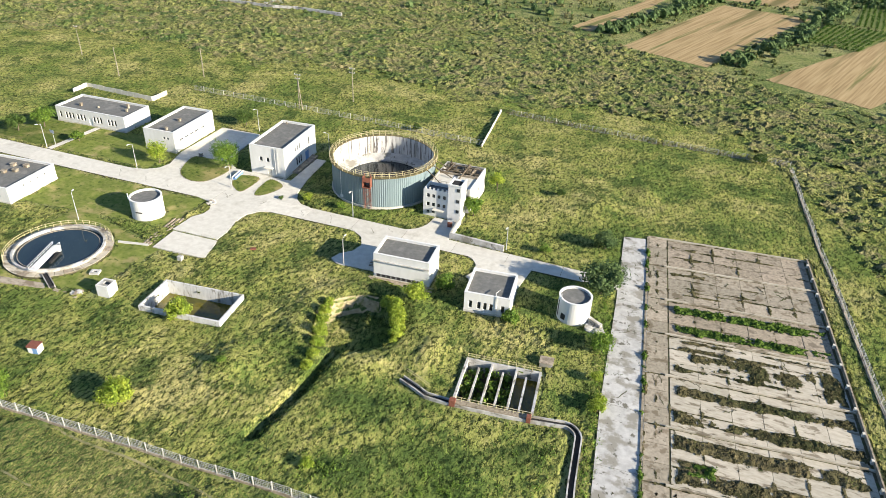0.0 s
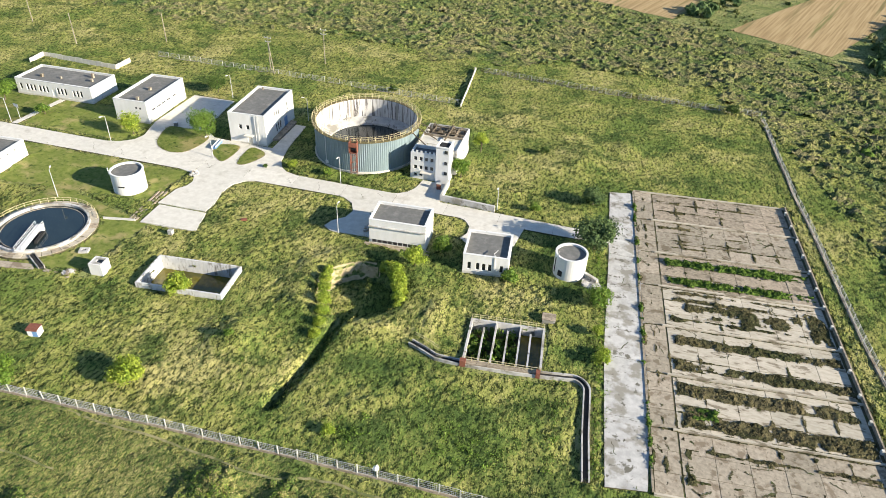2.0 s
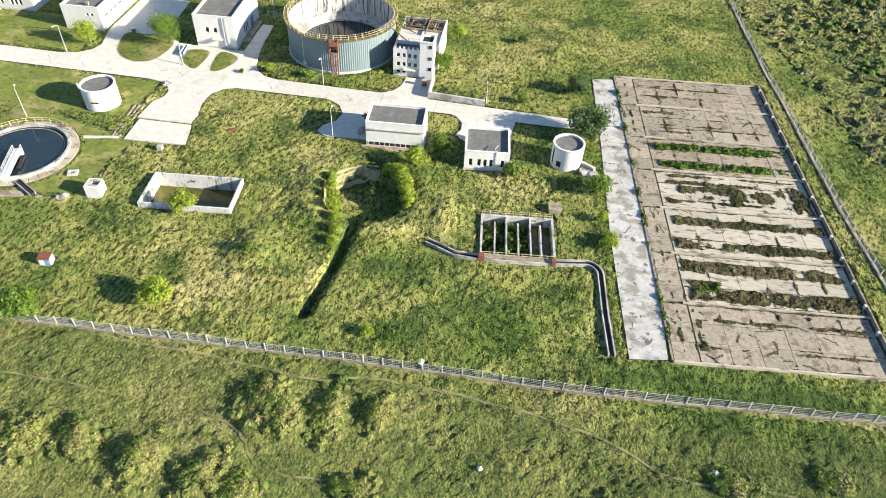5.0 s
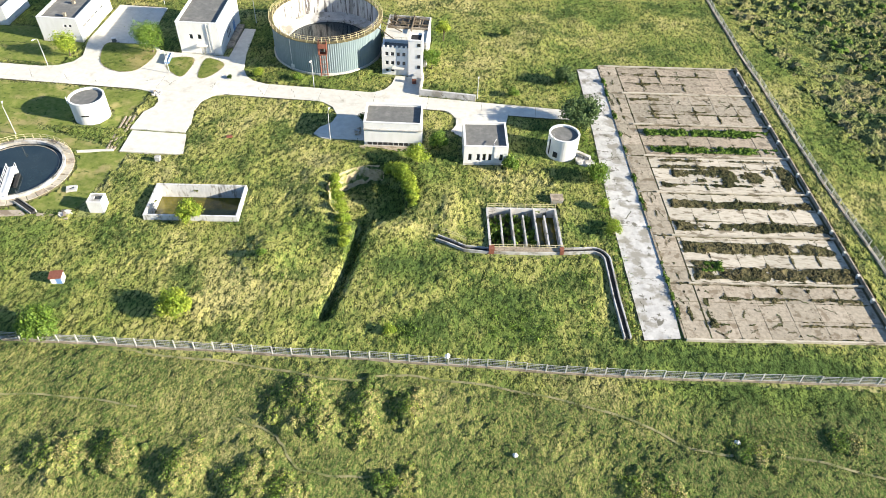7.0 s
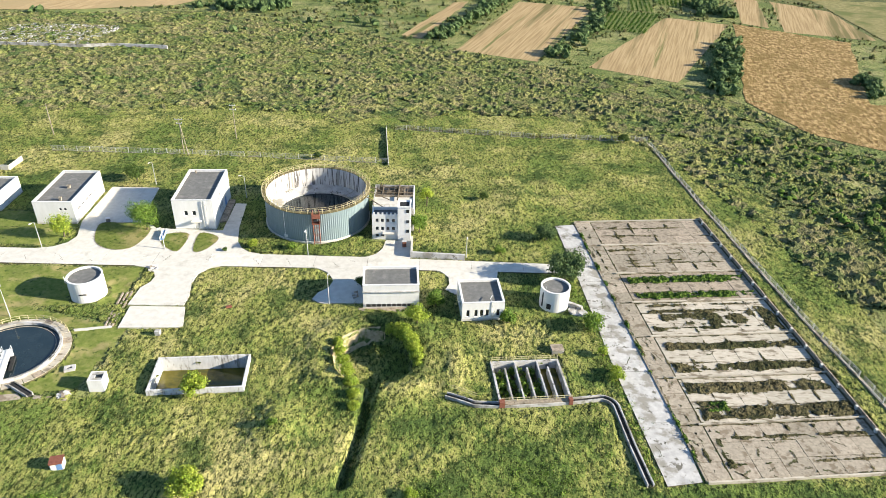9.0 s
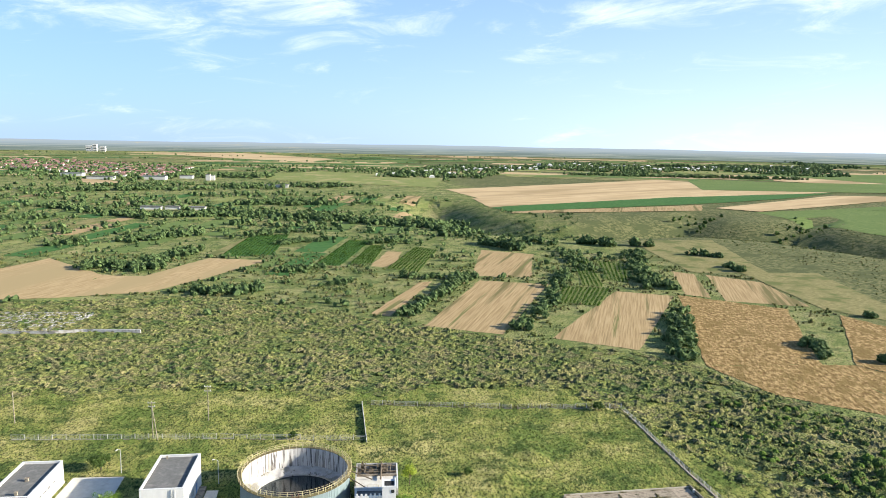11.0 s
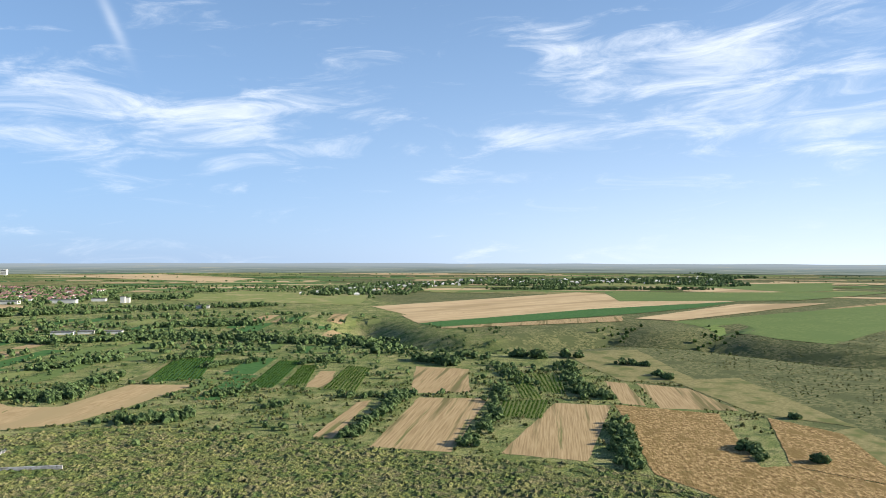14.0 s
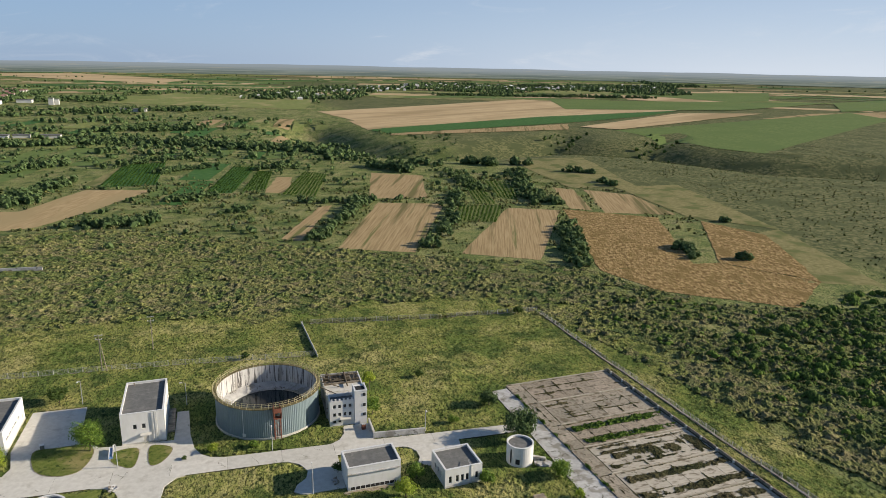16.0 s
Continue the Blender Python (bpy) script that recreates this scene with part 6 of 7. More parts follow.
def meadow_sheet(x0, x1, y0, y1, cell, label):
    """The sward over one stretch of meadow, low beside paving, on paths and lawns, none where the ground is bare."""
    mgx, mgy = np.meshgrid(np.arange(x0, x1, cell), np.arange(y0, y1, cell))
    mgx, mgy = mgx + 0.32 * cell * rng.uniform(-1, 1, mgx.shape), mgy + 0.32 * cell * rng.uniform(-1, 1, mgx.shape)
    ci, cj = np.clip(((mgy - GY0) / CELL).astype(int), 0, 419), np.clip(((mgx - GX0) / CELL).astype(int), 0, 559)
    mapped = (mgx > GX0) & (mgy < GY0 + 210)
    lean_u, lean_v = mgx * 0.88 - mgy * 0.47, mgx * 0.47 + mgy * 0.88
    rise = (0.2 * soft_noise(lean_u, lean_v / 1.7, 0.95, 1) ** 1.6 + 0.34 * rng.random(mgx.shape) ** 1.5) * (0.45 + 0.9 * soft_noise(mgx, mgy, 6.0, 2)) + 0.08 * soft_noise(mgx, mgy, 2.6, 3)
    rise = np.where(short[ci, cj] & mapped, 0.05 + 0.07 * rng.random(mgx.shape), rise)
    away = np.hypot(mgx - PIT[0], mgy - PIT[1])
    rise = np.where(away < PIT_R, 0.35 * rise, rise)
    for line, half in PATHS:
        rise = np.where(off_line(mgx, mgy, line) < 0.75, 0.05, rise)
    bank = (away < PIT_R) & (away > PIT_R - 2.1) & (np.abs(np.degrees(np.arctan2(mgy - PIT[1], mgx - PIT[0])) - 148) < 60)
    base = lie(mgx, mgy)
    z = np.where(beside[ci, cj] & mapped, np.maximum(base, -0.04) + 0.12 * rng.random(mgx.shape), base + rise)
    grown = ~((bare | raised)[ci, cj] & mapped) & ~bank & ~((mgx > 96) & (mgy > 90))
    mown = short[ci, cj] & mapped
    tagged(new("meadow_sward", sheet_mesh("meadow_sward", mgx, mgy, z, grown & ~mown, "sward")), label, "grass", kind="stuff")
    if mown.any():
        tagged(new("lawn", sheet_mesh("lawn", mgx, mgy, z, grown & mown, "lawn")), "mown grass between roads and plant houses", "grass", kind="stuff")


meadow_sheet(-150, 126, 25.5, 150, 0.5, "tall uneven meadow grass, green and straw-coloured")
meadow_sheet(-150, 126, 149.8, 226, 0.66, "tall meadow grass behind the plant houses")
meadow_sheet(-235, -149.8, 110, 252, 0.7, "rough meadow grass beyond the works")
meadow_sheet(-150.2, 76, 225.8, 246, 0.6, "rough meadow grass before the scrub")
x, y, no, low = strew(30000, -150, 125, 26, 226)
keep = ~no & ~low & (np.hypot(x - PIT[0], y - PIT[1]) > PIT_R - 2.5)
x, y = x[keep], y[keep]
tall = 0.35 + 0.3 * rng.random(len(x)) ** 2 + 0.16 * np.clip(patchy(x, y, 0.13), 0, 1)
tufts("grass_tussocks", "tall grass tussocks standing out of the meadow", x, y, tall, 0.4 + 0.3 * rng.random(len(x)), "sward_leaf", 6)
x, y, no, low = strew(150000, -150, 75, 80, 221)
keep = ~no & low
x, y = x[keep], y[keep]
tufts("mown_grass", "short green grass on lawns and verges", x, y, 0.13 + 0.14 * rng.random(len(x)), 0.3 + 0.2 * rng.random(len(x)), "lawn", 4)


def shrubs(name, label, x, y, r, material, leaves, flatness=0.75, leaf=0.42, rise=0.45, hollow=0.55, loose=0.4):
    centres = np.stack([x, y, lie(x, y) + r * rise], 1)
    return tagged(new(name, heap(name, leaf_cloud(centres, r, flatness, leaves, r * leaf, hollow, loose), 4, M[material])), label, "shrubs", kind="stuff")


# bare earth on the pit's lit bank and the ditch's western side
bank = Shape()
for k in range(46):
    for r0, r1 in ((PIT_R - 2.0, PIT_R - 1.2), (PIT_R - 1.2, PIT_R - 0.5), (PIT_R - 0.5, PIT_R + 0.25)):
        q0, q1 = radians(70 + 3.4 * k), radians(73.4 + 3.4 * k)
        pts = [(PIT[0] + r * math.cos(q), PIT[1] + r * math.sin(q)) for r, q in ((r0, q0), (r1, q0), (r1, q1), (r0, q1))]
        bank.face(*[(*p, float(lie(*p)) + 0.06) for p in pts])
solid("earth_bank", bank, M["earth"], "bare tan earth bank of the round pit", "bank", kind="structure")
# weeds in the pit, along the ditch and the road edges
a = rng.random(260) * 2 * np.pi
d = PIT_R * np.sqrt(rng.random(260)) * 0.95
# dark leaf colour carries the shade on the pit floor
shrubs("pit_weeds", "dense green weeds in the round pit, darkened for its shade", PIT[0] + d * np.cos(a), PIT[1] + d * np.sin(a), 0.25 + 0.25 * rng.random(260), "leaf_dark", 16)
t = rng.random(160)
shrubs("ditch_weeds", "dark weeds along the drainage ditch", -11.2 - 2.2 * t + rng.normal(size=160) * 0.7, 94 - 22.5 * t, 0.3 + 0.4 * rng.random(160), "leaf_dark", 16)
x, y, no, low = strew(9000, -140, 110, 30, 222)
keep = ~no & ~low & (patchy(x, y, 0.09) + 0.6 * patchy(x, y, 0.3) > 0.1)
shrubs("meadow_weeds", "leafy weed clumps scattered over the meadow", x[keep], y[keep], 0.3 + 0.4 * rng.random(keep.sum()) ** 2, "sward_leaf", 14, 0.8, 0.36)
x, y, no, low = strew(34000, -148, 124, 28, 224)
keep = ~no & ~low & (np.hypot(x - PIT[0], y - PIT[1]) > PIT_R) & (patchy(x, y, 0.5) + 0.7 * patchy(x, y, 0.12) > -0.45)
x, y = x[keep], y[keep]
shrubs("meadow_herbs", "coarse herbs and leaves in the meadow", x, y, 0.24 + 0.3 * rng.random(len(x)) ** 2, "sward_leaf", 5, 0.9, 0.44, 0.7, 0.5, 0.5)
x, y, no, low = strew(5200, 12, 122, 28, 66)
keep = ~no & (patchy(x, y, 0.16) + 0.6 * patchy(x, y, 0.4) > -0.25)
shrubs("meadow_weeds", "rough dark weeds on the low ground by the fence", x[keep], y[keep], 0.3 + 0.4 * rng.random(keep.sum()) ** 2, "sward_leaf", 12, 0.8, 0.36)
x, y, no, low = strew(2600, -60, 30, 66, 100)
keep = ~no & (patchy(x, y, 0.12) + 0.5 * patchy(x, y, 0.33) > 0.15)
shrubs("meadow_weeds", "leafy green weeds near the ditch", x[keep], y[keep], 0.3 + 0.35 * rng.random(keep.sum()) ** 2, "leaf", 12, 0.8, 0.34)
edge_x = np.concatenate([34.6 + rng.normal(size=240) * 0.5 + np.linspace(3.0, -1.6, 240), 30.8 + rng.normal(size=60) * 0.6])
edge_y = np.concatenate([np.linspace(73, 131, 240), rng.uniform(72, 92, 60)])
shrubs("road_edge_weeds", "weeds along the edge of the concrete road", edge_x - 0.9, edge_y, 0.3 + 0.45 * rng.random(300), "leaf", 14)
jx = np.concatenate([rng.uniform(36, 43.2, 26), rng.uniform(34, 40.5, 26), rng.uniform(37, 43.4, 12), rng.uniform(35, 42, 12)])
jy = np.concatenate([np.full(26, 100.0), np.full(26, 131.0), np.full(12, 86.5), np.full(12, 115.5)]) + rng.normal(size=76) * 0.15
shrubs("joint_weeds", "small dark weeds in the slab joints of the road", jx, jy, 0.12 + 0.25 * rng.random(76) ** 2, "leaf_dark", 10)
MOUNDS = ((-14.5, 54.5, 2.4, 3.4), (-10.5, 53.0, 2.0, 3.0), (-4.2, 54.4, 1.5, 3.6), (2.3, 55.4, 1.2, 2.4), (-44, 43, 2.6, 2.6), (-36.5, 44, 1.9, 2.6), (-27, 43, 1.9, 3.4), (-18, 42, 2.4, 3.0), (-12.5, 40.5, 1.8, 2.0),
          (51.0, 54.0, 1.7, 1.7), (64.9, 57.0, 1.5, 1.4), (34.2, 47.0, 1.2, 1.6), (38.3, 47.2, 1.4, 1.4), (2.0, 44.0, 1.9, 1.5))
mx = np.concatenate([rng.normal(c[0], c[2] * 0.75, 90) for c in MOUNDS])
my = np.concatenate([rng.normal(c[1], c[3] * 0.6, 90) for c in MOUNDS])
bx = np.concatenate([rng.normal(17, 3, 90), rng.normal(0, 2.5, 60)])
by = np.concatenate([rng.normal(73, 2, 90), rng.normal(70, 2.5, 60)])
shrubs("broadleaf_weeds", "pale broad-leaved weeds near the fence", bx, by, 0.35 + 0.35 * rng.random(150), "leaf", 18)


def belt(count, x0, x1, y0, y1, test):
    x, y = rng.uniform(x0, x1, count), rng.uniform(y0, y1, count)
    keep = test(x, y)
    return x[keep], y[keep]


def scrub_land(x, y):
    low = np.interp(x, [-330, -157, -110, -14, -12, 66, 79, 89, 95, 110], [215, 236, 224, 226, 224, 221, 190, 145, 112, 75])
    high = np.interp(x, [-330, -197, -124, -77, -41, 10, 60, 98, 110, 120, 127, 136, 155, 176, 215, 260], [366, 376, 390, 372, 352, 322, 297, 281, 271, 259, 237, 223, 207, 196, 180, 155])
    return (y > low) & (y < high)


def canopy(name, label, x, y, r, material, cell, leaves, region=None):
    """One bumpy sheet of bush crowns grown together, with loose leaves standing out of it."""
    x0, y0 = x.min() - 4, y.min() - 4
    nx, ny = int((x.max() + 4 - x0) / cell), int((y.max() + 4 - y0) / cell)
    top_ = np.full((ny, nx), -1.0)
    gx_, gy_ = np.meshgrid(x0 + cell * np.arange(nx), y0 + cell * np.arange(ny))
    gx_ = gx_ + cell * rng.uniform(-0.35, 0.35, gx_.shape)
    gy_ = gy_ + cell * rng.uniform(-0.35, 0.35, gy_.shape)
    for px_, py_, pr in zip(x, y, r):
        j, i, w = int((px_ - x0) / cell), int((py_ - y0) / cell), int(pr / cell) + 2
        a, b, c, d = max(i - w, 0), i + w + 1, max(j - w, 0), j + w + 1
        q = 1 - ((gx_[a:b, c:d] - px_) ** 2 + (gy_[a:b, c:d] - py_) ** 2) / (pr * pr)
        top_[a:b, c:d] = np.maximum(top_[a:b, c:d], np.where(q > -0.3, pr * 1.05 * np.sqrt(np.clip(q, 0, 1)) - 0.02, -1))
    if region:
        low = 0.22 + 0.3 * rng.random(top_.shape) + 0.25 * patchy(gx_, gy_, 0.9)
        top_ = np.where(region(gx_, gy_) & (patchy(gx_, gy_, 0.045) + 0.5 * patchy(gx_, gy_, 0.17) > -0.75), np.maximum(top_, low), top_)
    up = top_ > -0.5
    z = lie(gx_, gy_) + np.where(up, top_ * (0.86 + 0.28 * rng.random(top_.shape)), 0) - 0.05
    faces = np.arange(nx * ny).reshape(ny, nx)
    quads_ = np.stack([faces[:-1, :-1], faces[:-1, 1:], faces[1:, 1:], faces[1:, :-1]], -1)
    keep_ = (up[:-1, :-1] & up[:-1, 1:] & up[1:, 1:] & up[1:, :-1])
    used, again = np.unique(quads_[keep_].ravel(), return_inverse=True)
    sheet = bpy.data.meshes.new(name)
    sheet.from_pydata(np.stack([gx_.ravel(), gy_.ravel(), z.ravel()], 1)[used].tolist(), [], again.reshape(-1, 4).tolist())
    sheet.materials.append(M[material + "_mass"])
    centres = np.stack([x, y, lie(x, y) + 0.4 * r], 1)
    loose = leaf_cloud(centres, r, 0.95, leaves, r * 0.24, 0.85, 0.4)
    mass = tagged(new(name, sheet), label, "shrubs", kind="stuff")
    tagged(part("leaves", heap("leaves", loose, 4, M[material]), None, mass), kind="stuff")
    return mass


mr = 0.4 + 0.5 * rng.random(len(mx))
canopy("mound_bushes", "rough olive bushes on low earth mounds", mx, my, mr, "sward_leaf", 0.3, 16)
# green bushes on each mound's western side, straw-coloured growth on its eastern
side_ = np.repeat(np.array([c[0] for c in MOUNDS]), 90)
for pick, material_, label_, grow in (((mx < side_ - 0.1) & (rng.random(len(mx)) < 0.55), "leaf", "green leafy bushes on low earth mounds", 1.15), ((mx > side_ - 0.2) & (rng.random(len(mx)) < 0.55), "straw", "straw-coloured growth on the eastern sides of low earth mounds", 1.1),
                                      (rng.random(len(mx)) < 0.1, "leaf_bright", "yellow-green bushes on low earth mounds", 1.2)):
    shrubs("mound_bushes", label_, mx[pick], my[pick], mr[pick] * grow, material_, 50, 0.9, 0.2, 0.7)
x, y = belt(80000, -330, 250, 60, 392, scrub_land)
keep = (patchy(x, y, 0.045) + 0.5 * patchy(x, y, 0.17) > -0.62) & ((y > 236) | (x > 60))
x, y = x[keep], y[keep]
keep = (x < 62) | (rng.random(len(x)) < 0.5)
x, y = x[keep], y[keep]
r = np.where(x > 62, 0.42 + 1.0 * rng.random(len(x)) ** 3, 0.42 + 0.95 * rng.random(len(x)) ** 4) + 0.3 * np.clip(patchy(x, y, 0.06), 0, 1)
canopy("scrub", "dense low scrub in mixed greens and browns", x, y, r, "scrub", 0.72, 4, lambda a, b: scrub_land(a, b) & ((b > 236 + 7 * np.sin(a * 0.06) + 4 * np.sin(a * 0.23)) | ((a > 60) & (patchy(a, b, 0.13) > -0.35))) & (patchy(a, b, 0.31) > -0.8))
THICKET = [(108, 150), (120, 172), (138, 181), (160, 190), (200, 202), (242, 218), (300, 205), (300, 110), (200, 80), (150, 92), (128, 122)]
x, y = belt(5200, 92, 300, 60, 225, lambda x, y: inside(x + 6 * np.sin(y * 0.2), y + 5 * np.sin(x * 0.17), THICKET) & (patchy(x, y, 0.11) > -0.3))
canopy("thicket", "dark green thicket on the slope east of the fence", x[::3], y[::3], 0.9 + 1.5 * rng.random(len(x[::3])) ** 2, "leaf_dark", 0.55, 10)
canopy("thicket", "mid-green bushes of the thicket on the eastern slope", x[1::3], y[1::3], 0.8 + 1.3 * rng.random(len(x[1::3])) ** 2, "weed_green", 0.55, 10)
def east_slope(x, y):
    return (x > np.interp(y, [60, 113, 158, 190, 216], [122, 108, 105, 97, 87])) & (y < np.interp(x, [80, 120, 150, 230], [232, 226, 200, 172])) & (patchy(x, y, 0.07) + 0.7 * patchy(x, y, 0.24) > -0.2)


x, y = belt(4600, 80, 230, 60, 232, east_slope)
third = len(x) // 3
for k, (material_, label_) in enumerate((("leaf_dark", "dark bushes on the slope beyond the wire fence"), ("scrub", "olive bushes on the slope beyond the wire fence"), ("weed_green", "green bushes on the slope beyond the wire fence"))):
    canopy("slope_bushes", label_, x[k * third:(k + 1) * third], y[k * third:(k + 1) * third], 0.6 + 0.9 * rng.random(third) ** 2, material_, 0.5, 9)
x, y = belt(700, 84, 200, 60, 225, east_slope)
shrubs("slope_bushes", "straw-coloured tall weeds on the slope beyond the wire fence", x, y, 0.6 + 0.6 * rng.random(len(x)), "straw", 16, 0.8, 0.32, 0.6)
x, y = belt(50000, -330, 250, 60, 352, scrub_land)
tufts("scrub_grass", "coarse grass between the scrub", x, y, 0.3 + 0.4 * rng.random(len(x)), 0.7 + 0.5 * rng.random(len(x)), "grass", 4)


# ---------------------------------------------------------------- fields and the far country
def drape(name, label, corners, material, lift=0.25, cells=12, kind="structure"):
    """A four-cornered field laid over the ground."""
    a, b, c, d = corners
    u, v = np.meshgrid(np.linspace(0, 1, cells + 1), np.linspace(0, 1, cells + 1))
    px_ = (1 - v) * ((1 - u) * a[0] + u * b[0]) + v * ((1 - u) * d[0] + u * c[0])
    py_ = (1 - v) * ((1 - u) * a[1] + u * b[1]) + v * ((1 - u) * d[1] + u * c[1])
    rim = np.minimum(np.minimum(u, 1 - u), np.minimum(v, 1 - v)) == 0
    wob = 1 + np.hypot(px_, py_) * 0.002
    px_, py_ = px_ + rim * rng.normal(size=u.shape) * 0.2 * wob, py_ + rim * rng.normal(size=u.shape) * 0.2 * wob
    pz = lie(px_, py_) + lift * 0.3 + np.clip(np.hypot(px_, py_) - 600, 0, None) * 0.0004
    m = cells + 1
    faces = [(i * m + j, i * m + j + 1, (i + 1) * m + j + 1, (i + 1) * m + j) for i in range(cells) for j in range(cells)]
    data = bpy.data.meshes.new(name)
    data.from_pydata(np.stack([px_.ravel(), py_.ravel(), pz.ravel()], 1).tolist(), [], faces)
    data.materials.append(M[material])
    return tagged(new(name, data), label, "field", kind=kind)


FARMED = []
WHEAT, STUB = "ripe golden wheat field", "harvested tan stubble field with tyre tracks"
def field(material, label, *corners):
    k = len(FARMED)
    drape("field", label, corners, material, 0.2 + 0.08 * (k % 7) if corners[0][1] < 700 else 0.3 + 0.3 * (k % 7))
    FARMED.append(corners)


field("stubble", STUB, (8, 326), (44.3, 309.8), (92, 427.5), (48.4, 439.1))
field("stubble", STUB, (44.7, 454.6), (85.2, 450.5), (105.8, 548.5), (65.7, 570.2))
field("stubble", STUB, (66.5, 303.8), (101.5, 284.6), (161.6, 393.8), (129.4, 406.7))
field("stubble", STUB, (-19.4, 350), (-9.5, 343.5), (17.2, 435), (8.1, 430.7))
field("wheat", WHEAT, (121.8, 262.7), (172, 264), (213, 360), (165, 396))
field("wheat", WHEAT, (121.8, 262.5), (133, 228), (176, 198), (172, 263.8))
field("wheat", WHEAT, (186, 262), (212, 226), (250, 306.3), (235, 347))
field("wheat", WHEAT, (176.3, 198), (212, 225.8), (185.9, 261.8), (172.3, 263.5))
field("stubble", STUB, (170.5, 397.6), (182.2, 388.6), (204.5, 463.5), (193, 475.8))
field("stubble", "patchy dry stubble field with green streaks", (186.9, 380.5), (230.2, 365.9), (239, 435.2), (212.4, 462.7))
field("wheat_tan", "smooth tan wheat field among orchards", (-200, 383.7), (-150, 401), (-128, 444.5), (-197, 451.4))
field("wheat_tan", "smooth tan wheat field among orchards", (-169.6, 448.6), (-128, 444.5), (-102.7, 511.7), (-148.3, 520.8))
field("wheat_tan", "smooth tan wheat field among orchards", (-300, 372), (-197, 383.7), (-197.2, 451.4), (-261.4, 516))
field("crop_dark", "dark green vegetable field", (-65, 496.7), (-46.8, 490.5), (-29.2, 618.5), (-49.2, 620.4))
field("crop", "green vegetable field", (-41.2, 494.3), (-23.6, 503.9), (-16.4, 584.2), (-28.4, 591.7))
field("vine_soil", "pale soil of a vineyard plot", (-13.3, 480.7), (9.6, 468), (27.5, 564.8), (9.6, 581.8))
field("crop_dark", "dark green vegetable field", (-142, 527.4), (-102.9, 536), (-108.2, 655.1), (-142.2, 647))
field("vine_soil", "pale soil of a vineyard plot", (84.8, 376.6), (107.9, 367.4), (128.1, 413.5), (98.4, 416.5))
field("vine_soil", "pale soil of a vineyard plot", (113.5, 425.3), (126.2, 418.8), (144.7, 525.2), (132.7, 526.3))
field("dry", "pale dry pasture", (206, 470), (262, 470), (300, 640), (215, 640))
field("dry", "pale dry pasture", (234, 360), (268, 318), (300, 470), (243, 470))
field("dry", "pale dry pasture", (204, 226), (236, 214), (268, 318), (248, 312))
field("wheat_pale", "pale ripe wheat field", (120.4, 927), (446, 1094), (776, 1190.9), (110, 1047))
field("wheat_pale", "pale ripe wheat field", (120.1, 1047), (776, 1190.9), (584.9, 1523.5), (79.9, 1207.5))
field("crop_dark", "long dark green crop strip", (142.9, 875.5), (491.6, 1006.6), (446, 1092), (120.4, 925.3))
field("crop_dark", "long dark green crop strip", (491.6, 1006.6), (640, 1085), (781, 1189), (446, 1092))
field("stubble", STUB, (139.6, 856.8), (403.5, 894.6), (437.9, 969.1), (143, 875))
field("wheat_pale", "pale ripe wheat field", (435.8, 928.3), (479.2, 884.3), (901.2, 1103.3), (741.7, 1130.9))
field("crop", "broad green crop field", (493.9, 679.9), (520, 633.9), (1050, 960), (468.2, 880))
field("crop", "broad green crop field", (468.2, 880), (1050, 960), (1100, 1100), (560, 905))
field("wheat_pale", "pale ripe wheat field", (-1010, 2640), (-286.6, 2145.3), (-215.1, 2396.4), (-640, 2820))
field("wheat_pale", "small pale wheat field beside the town", (-533.5, 1199), (-474.4, 1188.6), (-497.6, 1272.1), (-590.3, 1320.8))
field("wheat_pale", "pale ripe wheat field", (847.1, 1503.1), (1004.1, 1317.2), (1044.3, 1404.9), (918.6, 1683.4))
field("pasture", "bright yellow-green field", (750.9, 1793.8), (925.3, 1739), (1025, 1876.2), (723.8, 2028))
field("crop", "bright green crop field", (1055.3, 1401.6), (1176.1, 1418), (1457.2, 1754.5), (939.5, 1765.5))
field("stubble", "narrow tan stubble plot", (-25.2, 489.7), (-7.4, 483.3), (-2.3, 557.8), (-13.7, 558.9))
field("vine_soil", "pale soil of a vineyard plot", (134.9, 443.3), (146.7, 432.8), (167.5, 502.5), (149.2, 514.9))
field("dry", "pale fallow strip", (-154.4, 536.2), (-143, 530), (-142.5, 650), (-139, 666))
field("wheat_pale", "pale ripe wheat field", (743.1, 1662.8), (1059.4, 1407.4), (1250, 1460), (850, 1720))
field("crop", "green crop field", (300, 1560), (640, 1620), (760, 1780), (330, 1640))
field("crop", "green crop field", (560, 1240), (900, 1180), (1300, 1350), (640, 1500))
field("crop", "green crop field", (1100, 1120), (1700, 1180), (1900, 1500), (1300, 1350))
field("stubble", STUB, (820, 1010), (1200, 980), (1500, 1120), (1000, 1090))
field("pasture", "green pasture", (-300, 1400), (60, 1250), (100, 1500), (-200, 1700))
vines = []
